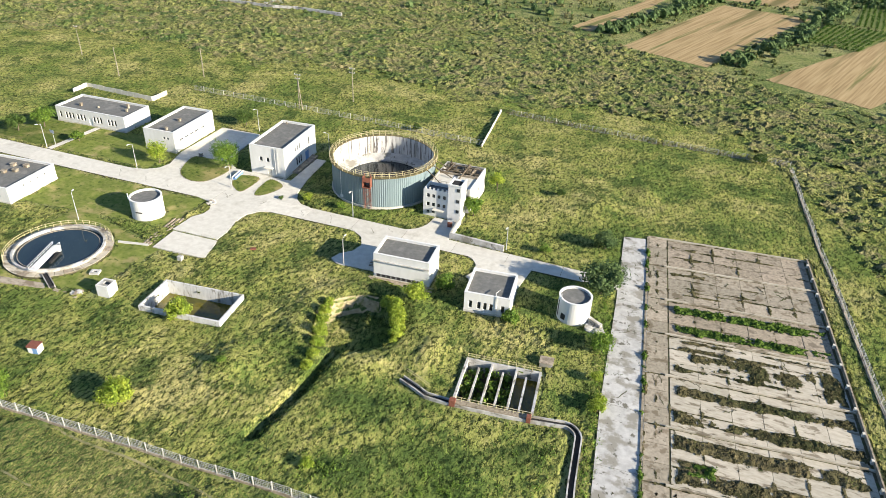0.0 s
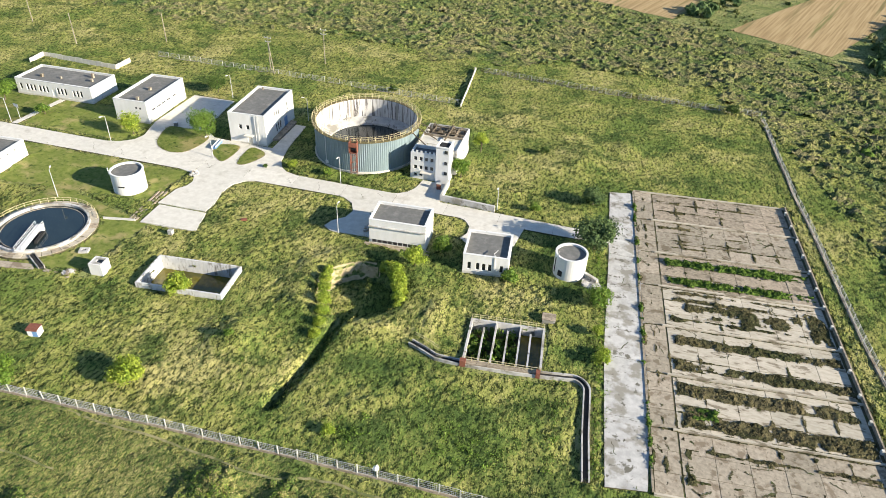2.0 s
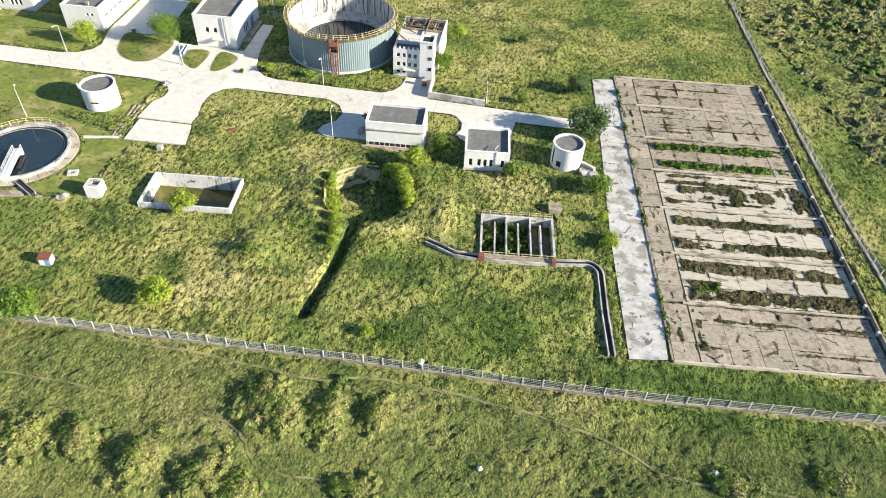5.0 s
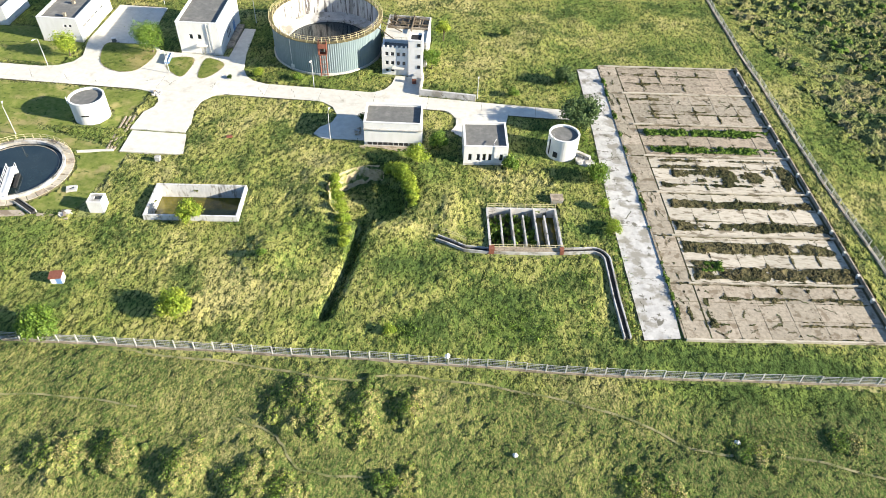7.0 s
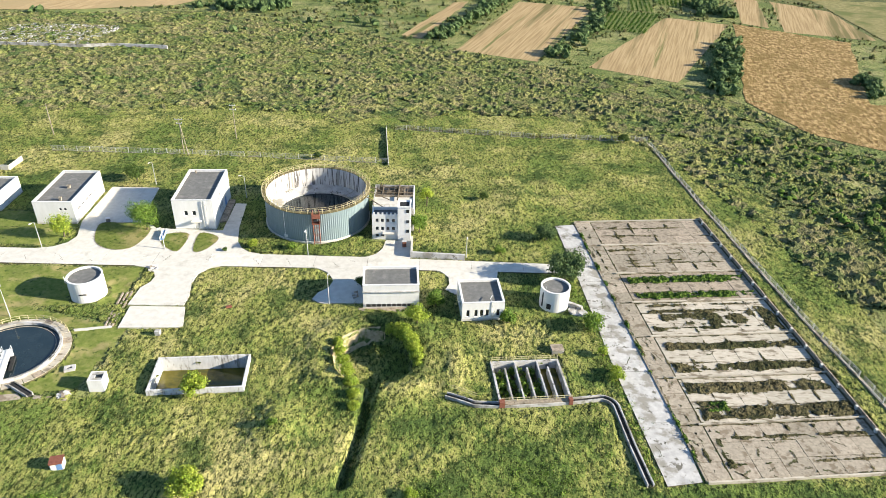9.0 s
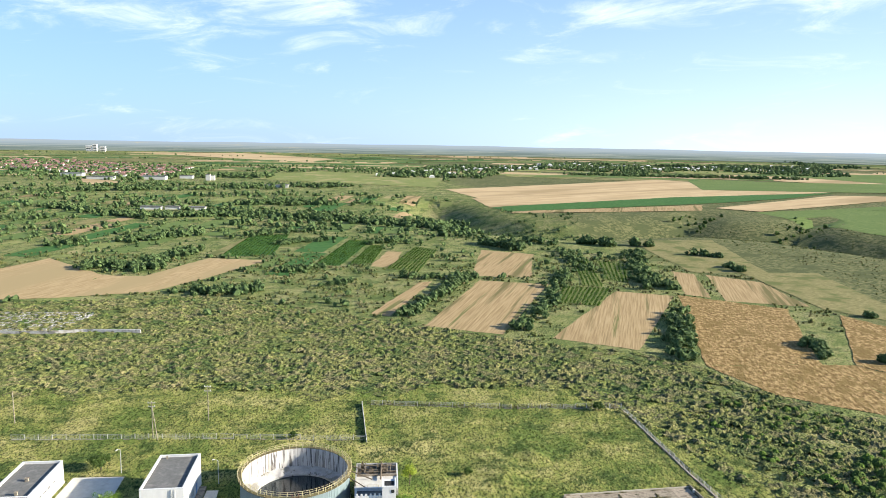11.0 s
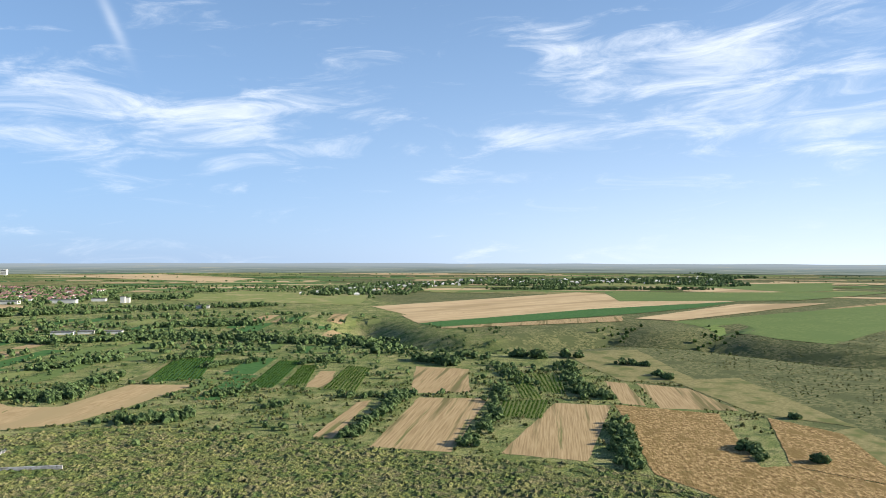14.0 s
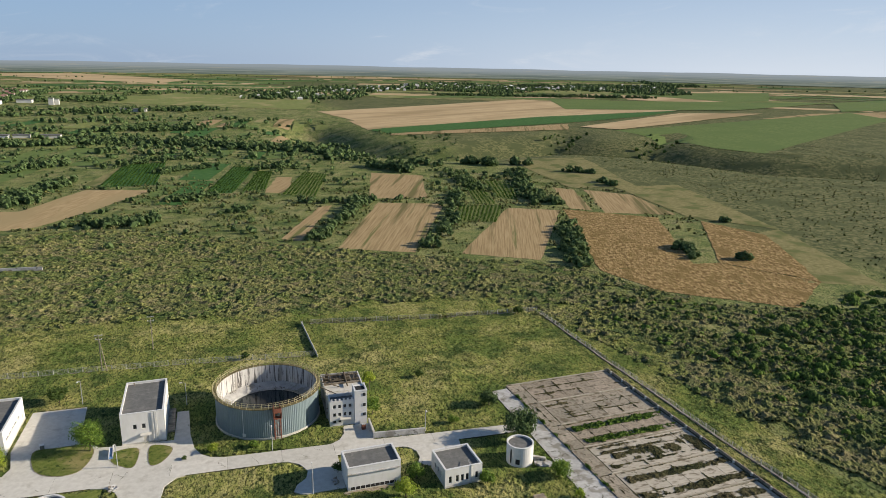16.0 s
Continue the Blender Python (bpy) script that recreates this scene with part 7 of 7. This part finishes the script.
for quad, rows_n in ((((84.8, 376.6), (107.9, 367.4), (128.1, 413.5), (98.4, 416.5)), 11), (((-13.3, 480.7), (9.6, 468), (27.5, 564.8), (9.6, 581.8)), 9), (((113.5, 425.3), (126.2, 418.8), (144.7, 525.2), (132.7, 526.3)), 5), (((134.9, 443.3), (146.7, 432.8), (167.5, 502.5), (149.2, 514.9)), 6),
                     (((-65, 496.7), (-46.8, 490.5), (-29.2, 618.5), (-49.2, 620.4)), 8), (((-41.2, 494.3), (-23.6, 503.9), (-16.4, 584.2), (-28.4, 591.7)), 7), (((-142, 527.4), (-102.9, 536), (-108.2, 655.1), (-142.2, 647)), 13)):
    for k in range(rows_n):
        p, q = lerp2(quad[0], quad[1], (k + 0.5) / rows_n), lerp2(quad[3], quad[2], (k + 0.5) / rows_n)
        vines += [lerp2(p, q, t) for t in np.linspace(0, 1, int(math.dist(p, q) / 1.3)) if random.random() < 0.92]
vines = np.array(vines)
far_rows = shrubs("vine_rows", "rows of green vines and vegetables", vines[:, 0], vines[:, 1], 0.75 + 0.3 * rng.random(len(vines)), "weed_green", 9, 0.9, 0.8)
PLOTS, FIELDS = [], len(FARMED)
for k in range(420):
    x0, y0 = random.uniform(-560, 60), random.uniform(450, 1000)
    w_, d_ = random.uniform(10, 30), random.uniform(40, 110)
    if x0 > -60 and y0 < 640:
        continue
    c, s_ = math.cos(0.16), math.sin(0.16)
    ends = [(x0 + u * c + v * s_, y0 - u * s_ + v * c) for u in (0, w_ / 2, w_) for v in (0, d_ / 4, d_ / 2, d_ * 0.75, d_)]
    if any(inside(px_, py_, list(o)) for o in FARMED for px_, py_ in ends):
        continue
    FARMED.append([(x0 + u * c + v * s_, y0 - u * s_ + v * c) for u, v in ((0, 0), (w_, 0), (w_, d_), (0, d_))])
    PLOTS.append(FARMED[-1])
    m_ = ("crop", "pasture", "crop_dark", "pasture", "crop", "dry", "crop_dark", "pasture", "stubble", "crop")[k % 10]
    drape("field", {"crop": "small green garden plot", "crop_dark": "small dark green garden plot", "pasture": "small grassy plot", "dry": "small dry grass plot", "stubble": "small tan stubble plot"}[m_],
          [(x0 + u * c + v * s_, y0 - u * s_ + v * c) for u, v in ((0, 0), (w_, 0), (w_, d_), (0, d_))], m_, 0.4 + 0.02 * (k % 5), 4)
# thin bright and dark strips of far fields
for k in range(150):
    far = 1550 + 1330 * (k / 150) + rng.uniform(-60, 60)
    az = radians(rng.uniform(-36, 48))
    wide, deep = rng.uniform(90, 380), rng.uniform(25, 90)
    c, s = math.sin(az), math.cos(az)
    cx_, cy_ = far * c, far * s
    corners = [(cx_ - wide * s, cy_ + wide * c), (cx_ + wide * s, cy_ - wide * c), (cx_ + wide * s + deep * c, cy_ - wide * c + deep * s), (cx_ - wide * s + deep * c, cy_ + wide * c + deep * s)]
    m_ = ("wheat_pale", "crop", "pasture", "crop_dark", "dry", "crop", "wheat_pale", "pasture")[k % 8]
    drape("field", {"wheat_pale": "far pale wheat strip", "dry": "far dry grass strip", "crop": "far green crop strip", "crop_dark": "far dark green crop strip", "pasture": "far pale pasture"}[m_], corners, m_, 0.6, 8)


def far_trees(name, label, x, y, r, material, cuts=1, leaves=8, leaf=0.4):
    centres = np.stack([x, y, lie(x, y) + r * 0.75], 1)
    corners = crown_heap(centres, r, 1.0, cuts)
    loose = leaf_cloud(centres, r, 1.0, leaves, r * leaf, 0.85).reshape(-1, 4, 3)
    loose = np.concatenate([loose[:, [0, 1, 2]], loose[:, [0, 2, 3]]]).reshape(-1, 3)
    return tagged(new(name, heap(name, np.concatenate([corners, loose]), 3, M[material])), label, "trees", kind="stuff")


# rows of trees: from, to, how many, size, how far they stray
ROWS_NEAR = (((-2, 343), (42, 450), 70, 2.3, 3.2), ((52, 317), (88, 388), 46, 2.1, 3.0), ((88, 396), (112, 466), 40, 2.2, 4.0), ((147, 352), (116, 270), 62, 2.5, 3.6),
             ((188, 299), (178, 270), 26, 2.0, 2.6), ((201, 265), (205, 263), 8, 2.0, 1.6), ((153, 414), (193, 560), 60, 2.6, 5.0), ((157, 440), (171, 412), 34, 2.4, 4.0),
             ((131, 568), (133, 464), 44, 2.2, 5.0), ((245, 494), (242, 472), 12, 2.6, 2.4), ((249, 343), (252, 340), 5, 1.9, 1.2))
ROWS_FAR = (((71, 608), (95, 572), 22, 4.4, 4.0), ((115, 632), (137, 602), 14, 3.2, 4.0), ((162, 618), (190, 596), 16, 4.0, 4.0), ((209, 601), (223, 592), 9, 4.0, 2.5), ((232, 558), (259, 537), 16, 3.0, 3.0),
            ((-122, 397), (-89, 401), 46, 2.6, 3.6), ((-218, 481), (-174, 477), 70, 2.7, 7.0), ((-181, 497), (-168, 556), 46, 2.8, 6.0), ((-236, 606), (-195, 652), 50, 2.8, 7.0), ((-291, 582), (-271, 594), 26, 2.8, 6.0))
ROWS_BELT = (((-424, 859), (-294, 778), 90, 3.4, 9.0), ((-294, 778), (-166, 811), 110, 3.4, 9.0), ((-166, 811), (-68, 774), 80, 3.4, 9.0), ((-216, 926), (-80, 940), 70, 3.6, 12.0), ((-525, 1070), (-352, 1146), 110, 3.8, 16.0),
             ((-94, 793), (-18, 747), 70, 3.4, 8.0), ((-18, 761), (54, 692), 70, 3.3, 8.0), ((-26, 601), (3, 615), 26, 2.8, 6.0), ((-86, 467), (-58, 485), 36, 2.0, 4.0), ((-4, 449), (45, 453), 36, 2.0, 4.0))
ROWS_THIN = (((-55, 420), (-36, 434), 20, 1.7, 4.0), ((-110, 593), (-66, 622), 40, 2.4, 7.0), ((-160, 631), (-85, 701), 50, 2.6, 8.0), ((-393, 1430), (-290, 1466), 90, 4.6, 26.0), ((-286, 1200), (-102, 1242), 110, 4.0, 20.0),
             ((421, 1676), (935, 1556), 260, 4.0, 14.0), ((815, 2174), (1282, 2095), 220, 4.6, 24.0))
tx, ty, tr = [], [], []
for p, q, m_, size, stray in ROWS_NEAR + ROWS_FAR + ROWS_BELT + ROWS_THIN:
    for _ in range(m_):
        x0, y0 = lerp2(p, q, random.random())
        tx.append(x0 + random.gauss(0, stray * 0.8))
        ty.append(y0 + random.gauss(0, stray * 0.8))
        tr.append(size * random.uniform(0.5, 1.3))
tx, ty, tr = np.array(tx), np.array(ty), np.array(tr)
near_ = np.hypot(tx, ty) < 660
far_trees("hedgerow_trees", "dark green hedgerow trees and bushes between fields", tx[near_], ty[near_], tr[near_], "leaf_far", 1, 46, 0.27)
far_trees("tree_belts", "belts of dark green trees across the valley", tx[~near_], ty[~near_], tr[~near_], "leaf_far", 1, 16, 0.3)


def unfarmed(x, y):
    clear_ = np.ones(np.shape(x), bool)
    for outline in FARMED[:FIELDS]:
        clear_ &= ~inside(x, y, list(outline))
    return clear_


def orchard(x, y):
    return (patchy(x, y, 0.021) + 0.8 * patchy(x, y, 0.06) > -0.05) & (x < 130 + 0.1 * y) & ~((x > -20) & (x < 165) & (y < 440)) & unfarmed(x, y)


x, y = belt(5200, -620, 230, 345, 900, orchard)
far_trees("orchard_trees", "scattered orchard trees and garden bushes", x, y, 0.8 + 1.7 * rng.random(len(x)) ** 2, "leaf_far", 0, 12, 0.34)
x, y = belt(10500, -1500, 250, 640, 1900, lambda x, y: (patchy(x * 0.45, y, 0.017) + 0.7 * patchy(x * 0.5, y, 0.045) > -0.12) & (x < 60 + 0.03 * y) & ((y < 1060 - 0.55 * x) | (y > 1450 - 0.55 * x)) & unfarmed(x, y))
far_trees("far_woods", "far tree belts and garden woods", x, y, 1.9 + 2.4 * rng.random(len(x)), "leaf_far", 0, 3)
x, y = belt(9000, -200, 1500, 1500, 2900, lambda x, y: np.abs(y - 1500 - 0.62 * x - 250 * np.sin(x * 0.004)) < 190 + 120 * np.sin(x * 0.013))
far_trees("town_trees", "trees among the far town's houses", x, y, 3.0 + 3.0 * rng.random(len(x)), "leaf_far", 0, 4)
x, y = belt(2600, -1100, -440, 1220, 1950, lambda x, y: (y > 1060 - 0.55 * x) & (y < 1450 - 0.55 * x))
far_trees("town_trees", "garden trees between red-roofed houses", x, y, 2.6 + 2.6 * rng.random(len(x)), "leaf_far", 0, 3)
x, y = belt(2200, -2200, 2600, 1700, 2900, lambda x, y: np.sin(y * 0.021 + x * 0.0007) > 0.86)
keep = np.hypot(x, y) < 2850
x, y = x[keep], y[keep]
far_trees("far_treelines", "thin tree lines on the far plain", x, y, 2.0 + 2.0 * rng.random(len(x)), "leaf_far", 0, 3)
x, y = belt(7500, 225, 640, 150, 780, lambda x, y: (x > np.interp(y, [150, 214, 318, 470, 640, 760], [225, 242, 274, 306, 306, 180])) & (patchy(x, y, 0.05) + 0.6 * patchy(x, y, 0.16) > -0.35) & unfarmed(x, y))
far_trees("slope_scrub", "low olive scrub on the grassy hillside", x, y, 0.3 + 0.5 * rng.random(len(x)) ** 2, "scrub", 0, 0)
x, y = belt(13000, -330, 240, 300, 540, lambda x, y: ~scrub_land(x, y) & (y > 300) & (patchy(x, y, 0.08) + 0.6 * patchy(x, y, 0.21) > -0.1) & unfarmed(x, y) & ~((x < -120) & (y < 390)))
far_trees("rough_bushes", "low green bushes and rough grass between fields", x, y, 0.35 + 0.75 * rng.random(len(x)) ** 2, "scrub", 0, 0)
x, y = belt(900, 100, 500, 480, 860, lambda x, y: (off_line(x, y, ((330, 770), (385, 850))) < 22) | (off_line(x, y, ((420, 700), (500, 800))) < 22))
far_trees("gully_scrub", "dark scrub in the gullies of the hillside", x, y, 1.0 + 2.2 * rng.random(len(x)), "leaf_dark", 0, 6)


def town(name, label, x, y, roof):
    wall, top_ = Shape(), Shape()
    for px_, py_ in zip(x, y):
        w_, d_, h_ = random.uniform(3, 6), random.uniform(3, 5), random.uniform(2.5, 4.5)
        z = float(lie(px_, py_))
        wall.box(px_ - w_, py_ - d_, z - 1, px_ + w_, py_ + d_, z + h_)
        a, b, c, d = (px_ - w_ - 0.4, py_ - d_ - 0.4), (px_ + w_ + 0.4, py_ - d_ - 0.4), (px_ + w_ + 0.4, py_ + d_ + 0.4), (px_ - w_ - 0.4, py_ + d_ + 0.4)
        e, f = (px_ - w_ * 0.6, py_, z + h_ + 2.6), (px_ + w_ * 0.6, py_, z + h_ + 2.6)
        z += h_
        top_.face((*a, z), (*b, z), f, e).face((*c, z), (*d, z), e, f).face((*b, z), (*c, z), f).face((*d, z), (*a, z), e)
    ob = solid(name, wall, M["house_wall"], label, "houses", kind="stuff")
    part("roofs", top_, M[roof], ob)


x, y = belt(900, -1100, -480, 1280, 1950, lambda x, y: (y > 1100 - 0.55 * x) & (y < 1450 - 0.55 * x))
town("town_houses", "crowded far town houses with red tiled roofs", x, y, "roof_tile")
x, y = belt(520, -160, 1300, 1500, 2600, lambda x, y: np.abs(y - 1540 - 0.62 * x - 250 * np.sin(x * 0.004)) < 150)
town("village_houses", "pale far village houses among trees", x, y, "house_wall")
for k, (x, y, w_, h_) in enumerate(((-1158, 2690, 20, 22), (-1136, 2690, 16, 27), (-1112, 2700, 20, 19))):
    bl = thing("apartment_block", "far grey concrete apartment block", "building", pose(x, y, float(lie(x, y))), "apartment blocks")
    part("wall", Shape().box(-w_ / 2, -6, -2, w_ / 2, 6, h_), M["house_wall"], bl)
    for f in range(int(h_ / 6)):
        part("window_row", Shape().box(-w_ / 2 + 1, -6.2, 3 + f * 6, w_ / 2 - 1, -6.01, 5 + f * 6), M["pane"], bl)
for x, y, w_, d_, h_ in ((-555, 1322, 24, 7, 5), (-464, 1340, 22, 7, 6), (-417, 1384, 12, 6, 5), (-364, 1340, 4, 4, 11), (-356, 1344, 3, 3, 9), (-214, 1210, 20, 6, 4), (-640, 1400, 20, 8, 5), (-304, 855, 12, 4, 3), (-280, 858, 8, 4, 3), (-250, 856, 10, 4, 3)):
    fh = thing("far_building", "long pale farm building far off in the valley", "building", pose(x, y, float(lie(x, y))), "far farm buildings")
    part("wall", Shape().box(-w_, -d_, -1, w_, d_, h_), M["house_wall"], fh)
    part("roof", Shape().prism([(-w_ - 0.5, -d_ - 0.5), (w_ + 0.5, -d_ - 0.5), (w_ + 0.5, d_ + 0.5), (-w_ - 0.5, d_ + 0.5)], h_ + 0.003, h_ + 1.0), M["bitumen"], fh)

# the hazy plain beyond everything, a low plain backdrop
far_plain = bpy.data.materials.new("hazy_distance")
far_plain.use_nodes = True
n = Net(far_plain.node_tree)
spot = n.add("ShaderNodeSeparateXYZ")
n.link(n.add("ShaderNodeNewGeometry").outputs["Position"], spot.inputs[0])
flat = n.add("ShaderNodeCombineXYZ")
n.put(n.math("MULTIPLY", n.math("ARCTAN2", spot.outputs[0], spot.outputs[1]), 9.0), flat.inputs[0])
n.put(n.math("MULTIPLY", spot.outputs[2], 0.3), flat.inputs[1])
# haze painted into the glowing colour, paler and bluer towards the top
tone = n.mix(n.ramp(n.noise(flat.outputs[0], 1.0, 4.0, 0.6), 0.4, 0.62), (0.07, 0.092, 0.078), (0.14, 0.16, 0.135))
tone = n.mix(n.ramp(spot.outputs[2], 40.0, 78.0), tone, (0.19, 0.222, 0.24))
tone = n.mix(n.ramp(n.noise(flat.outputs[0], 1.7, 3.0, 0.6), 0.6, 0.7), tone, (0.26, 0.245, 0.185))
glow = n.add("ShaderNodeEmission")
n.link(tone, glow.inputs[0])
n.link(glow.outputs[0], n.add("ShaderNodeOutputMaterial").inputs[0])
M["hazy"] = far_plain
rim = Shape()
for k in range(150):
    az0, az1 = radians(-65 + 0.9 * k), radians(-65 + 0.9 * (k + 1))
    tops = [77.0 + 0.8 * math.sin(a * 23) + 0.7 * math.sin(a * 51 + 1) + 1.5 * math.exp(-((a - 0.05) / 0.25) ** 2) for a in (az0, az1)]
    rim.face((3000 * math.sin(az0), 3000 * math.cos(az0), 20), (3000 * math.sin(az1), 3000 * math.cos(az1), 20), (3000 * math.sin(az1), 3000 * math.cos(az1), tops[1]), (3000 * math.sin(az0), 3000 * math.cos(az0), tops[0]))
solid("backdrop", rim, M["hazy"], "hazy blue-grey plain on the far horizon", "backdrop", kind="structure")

# graveyard with stone plots, and the pale wall along it
plots = Shape()
for i in range(17):
    for j in range(9):
        x, y = -212 + i * 3.0 + 0.4 * j + random.uniform(-0.3, 0.3), 316 + j * 4.0 + random.uniform(-0.4, 0.4)
        if random.random() < 0.85:
            h_ = random.uniform(0.25, 0.5)
            plots.box(x, y, -0.2, x + 2.0, y + 0.3, h_).box(x, y + 1.9, -0.2, x + 2.0, y + 2.2, h_ + 0.3).box(x, y + 0.31, -0.2, x + 0.3, y + 1.89, h_).box(x + 1.7, y + 0.31, -0.2, x + 2.0, y + 1.89, h_)
solid("grave_plots", plots, M["concrete_pale"], "rows of pale stone grave plots", "graves", kind="stuff")
solid("graveyard_wall", band([(-260, 312), (-161, 311.5), (-150, 314.5), (-124, 313.6)], 0.3, -0.3, 1.6), M["concrete_pale"], "long pale wall along the graveyard", "wall", kind="structure")
drape("field", "mown green graveyard lawn", ((-162, 316), (-146, 316), (-166, 380), (-215, 400)), "pasture", 0.2)
drape("field", "pale graveyard gravel", ((-215, 314), (-162, 314), (-170, 352), (-222, 352)), "dry", 0.12)

# withered growth along the northern fence
hx = rng.uniform(-16, 70, 420)
hy = np.interp(hx, [-17.7, 33, 71], [222.8, 218.2, 217.5]) + 0.8 + rng.normal(size=420) * 0.5
shrubs("fence_weeds", "withered brown weeds along the wire fence", hx, hy, 0.4 + 0.4 * rng.random(420), "weed", 12, 0.9, 0.4, 0.7)
# strips of dark leaves stand in for narrow trenches that the ground lacks
for line in ([(6.1, 114.6), (7.0, 102.1), (8.2, 93.0), (9.4, 83.6)], [(12.1, 115.0), (12.4, 107.5), (11.8, 103.6)]):
    m_ = int(sum(math.dist(p, q) for p, q in zip(line, line[1:])) * 5)
    spots = np.array([lerp2(line[k], line[k + 1], t) for k in range(len(line) - 1) for t in np.linspace(0, 1, m_ // (len(line) - 1))])
    spots = spots + rng.normal(size=spots.shape) * 0.12
    shrubs("trench_weeds", "strip of dark leaves added in place of a narrow trench", spots[:, 0], spots[:, 1], 0.28 + 0.14 * rng.random(len(spots)), "leaf_dark", 8, 0.7, 0.4, 0.9)

# loose things about the yards
wb = thing("waste_bin", "grey wheeled waste bin at the edge of the courtyard", "bin", pose(-84.0, 153.0, 0.064, rz=20))
part("body", Shape().prism([(-0.45, -0.4), (0.45, -0.4), (0.45, 0.4), (-0.45, 0.4)], 0.12, 1.1), M["bitumen"], wb)
part("lid", Shape().prism([(-0.52, -0.47), (0.52, -0.47), (0.52, 0.47), (-0.52, 0.47)], 1.103, 1.2), M["white"], wb, "pale grey lid")
for u in (-0.4, 0.4):
    part("wheel", Shape().tube([(u - 0.05, 0.4, 0.12), (u + 0.05, 0.4, 0.12)], 0.12, 10), M["dark"], wb)
rc = thing("switch_cabinet", "small red metal cabinet beside the tower door", "cabinet", pose(-7.6, 144.6, 0.06, rz=4))
part("body", Shape().box(-0.5, -0.35, 0, 0.5, 0.35, 1.5), M["rust"], rc)
part("door", Shape().box(-0.42, -0.39, 0.1, 0.42, -0.353, 1.4), M["rust"], rc)
part("roof", Shape().box(-0.58, -0.45, 1.503, 0.58, 0.42, 1.56), M["steel_grey"], rc)
for label_, cx_, cy_, many, spread_ in (("broken concrete slabs heaped at the corner of the yard", -64.9, 131.6, 12, 0.9), ("broken concrete slabs beside the white chamber", -65.6, 89.6, 9, 1.1), ("rubble and broken slabs beside the blower shed", -17.6, 123.0, 8, 0.8)):
    pile = thing("rubble_pile", label_, "rubble", pose(cx_, cy_, 0))
    for k in range(many):
        a, r_ = random.uniform(0, 6.3), spread_ * random.random() ** 0.6
        w_, d_ = random.uniform(0.3, 0.8), random.uniform(0.2, 0.5)
        ob = part("slab", Shape().prism([(-w_, -d_), (w_ * 0.9, -d_ * 1.1), (w_, d_ * 0.8), (-w_ * 0.8, d_)], -0.1, 0.12), M["concrete_pale" if k % 3 else "concrete_old"], pile)
        ob.matrix_basis = pose(r_ * math.cos(a), r_ * math.sin(a), 0.16 + 0.2 * (1 - r_ / spread_), random.uniform(-22, 22), random.uniform(-22, 22), random.uniform(0, 180))
tree("dark straggling bush against the wall of the blower shed", -16.4, 126.6, 1.1, 2.6, "leaf_dark", 300, 0.4)

# rubbish caught in the meadow
def plastic_bag(label, x, y, z, size, turn):
    """A crumpled bag: a lumpy ball with a gathered neck."""
    tri = ball_faces(2)
    lump = 1 + 0.25 * np.sin(tri[..., 0] * 6 + turn) * np.cos(tri[..., 1] * 5) + 0.15 * np.sin(tri[..., 2] * 9 + tri[..., 0] * 7)
    at = tri * lump[..., None] * np.array([0.5, 0.4, 0.42]) * size
    neck = np.clip(tri[..., 2] - 0.75, 0, 1)[..., None]
    at = at * (1 - neck * np.array([2.2, 2.2, 0])) + neck * np.array([0, 0, 0.5]) * size
    solid_mesh = heap("plastic_bag", at.reshape(-1, 3) + np.array([0, 0, 0.4 * size]), 3, M["white"])
    ob = tagged(new("plastic_bag", solid_mesh), label, "bag", "rubbish in the meadow")
    ob.matrix_basis = pose(x, y, z, rz=turn * 40)


plastic_bag("white plastic bag caught on the fence", 6.8, 64.3, float(lie(6.8, 64.3)) + 1.95, 0.85, 1.0)
for x, y, size in ((17.5, 50.0, 0.8), (49.0, 55.3, 0.9)):
    plastic_bag("crumpled white plastic bag lying in the grass", x, y, float(lie(x, y)), size, x)

# trodden paths in the near meadow
for line, half in PATHS:
    shape = Shape()
    fine = []
    for i in range(len(line) - 1):
        p0, p1, p2, p3 = (Vector(line[min(max(i + k, 0), len(line) - 1)]) for k in (-1, 0, 1, 2))
        for k in range(10):
            t = k / 10
            fine.append(tuple(0.5 * (2 * p1 + (p2 - p0) * t + (2 * p0 - 5 * p1 + 4 * p2 - p3) * t * t + (3 * p1 - p0 - 3 * p2 + p3) * t ** 3) + Vector((0, 0.12 * math.sin(i * 10 + k)))))
    left, right = along(fine, half)
    for i in range(len(fine) - 1):
        shape.face(*[(p[0], p[1], float(lie(*p)) + 0.14) for p in (right[i], right[i + 1], left[i + 1], left[i])])
    solid("footpath", shape, M["path"], "narrow trodden earth footpath through the meadow", "path", kind="structure")
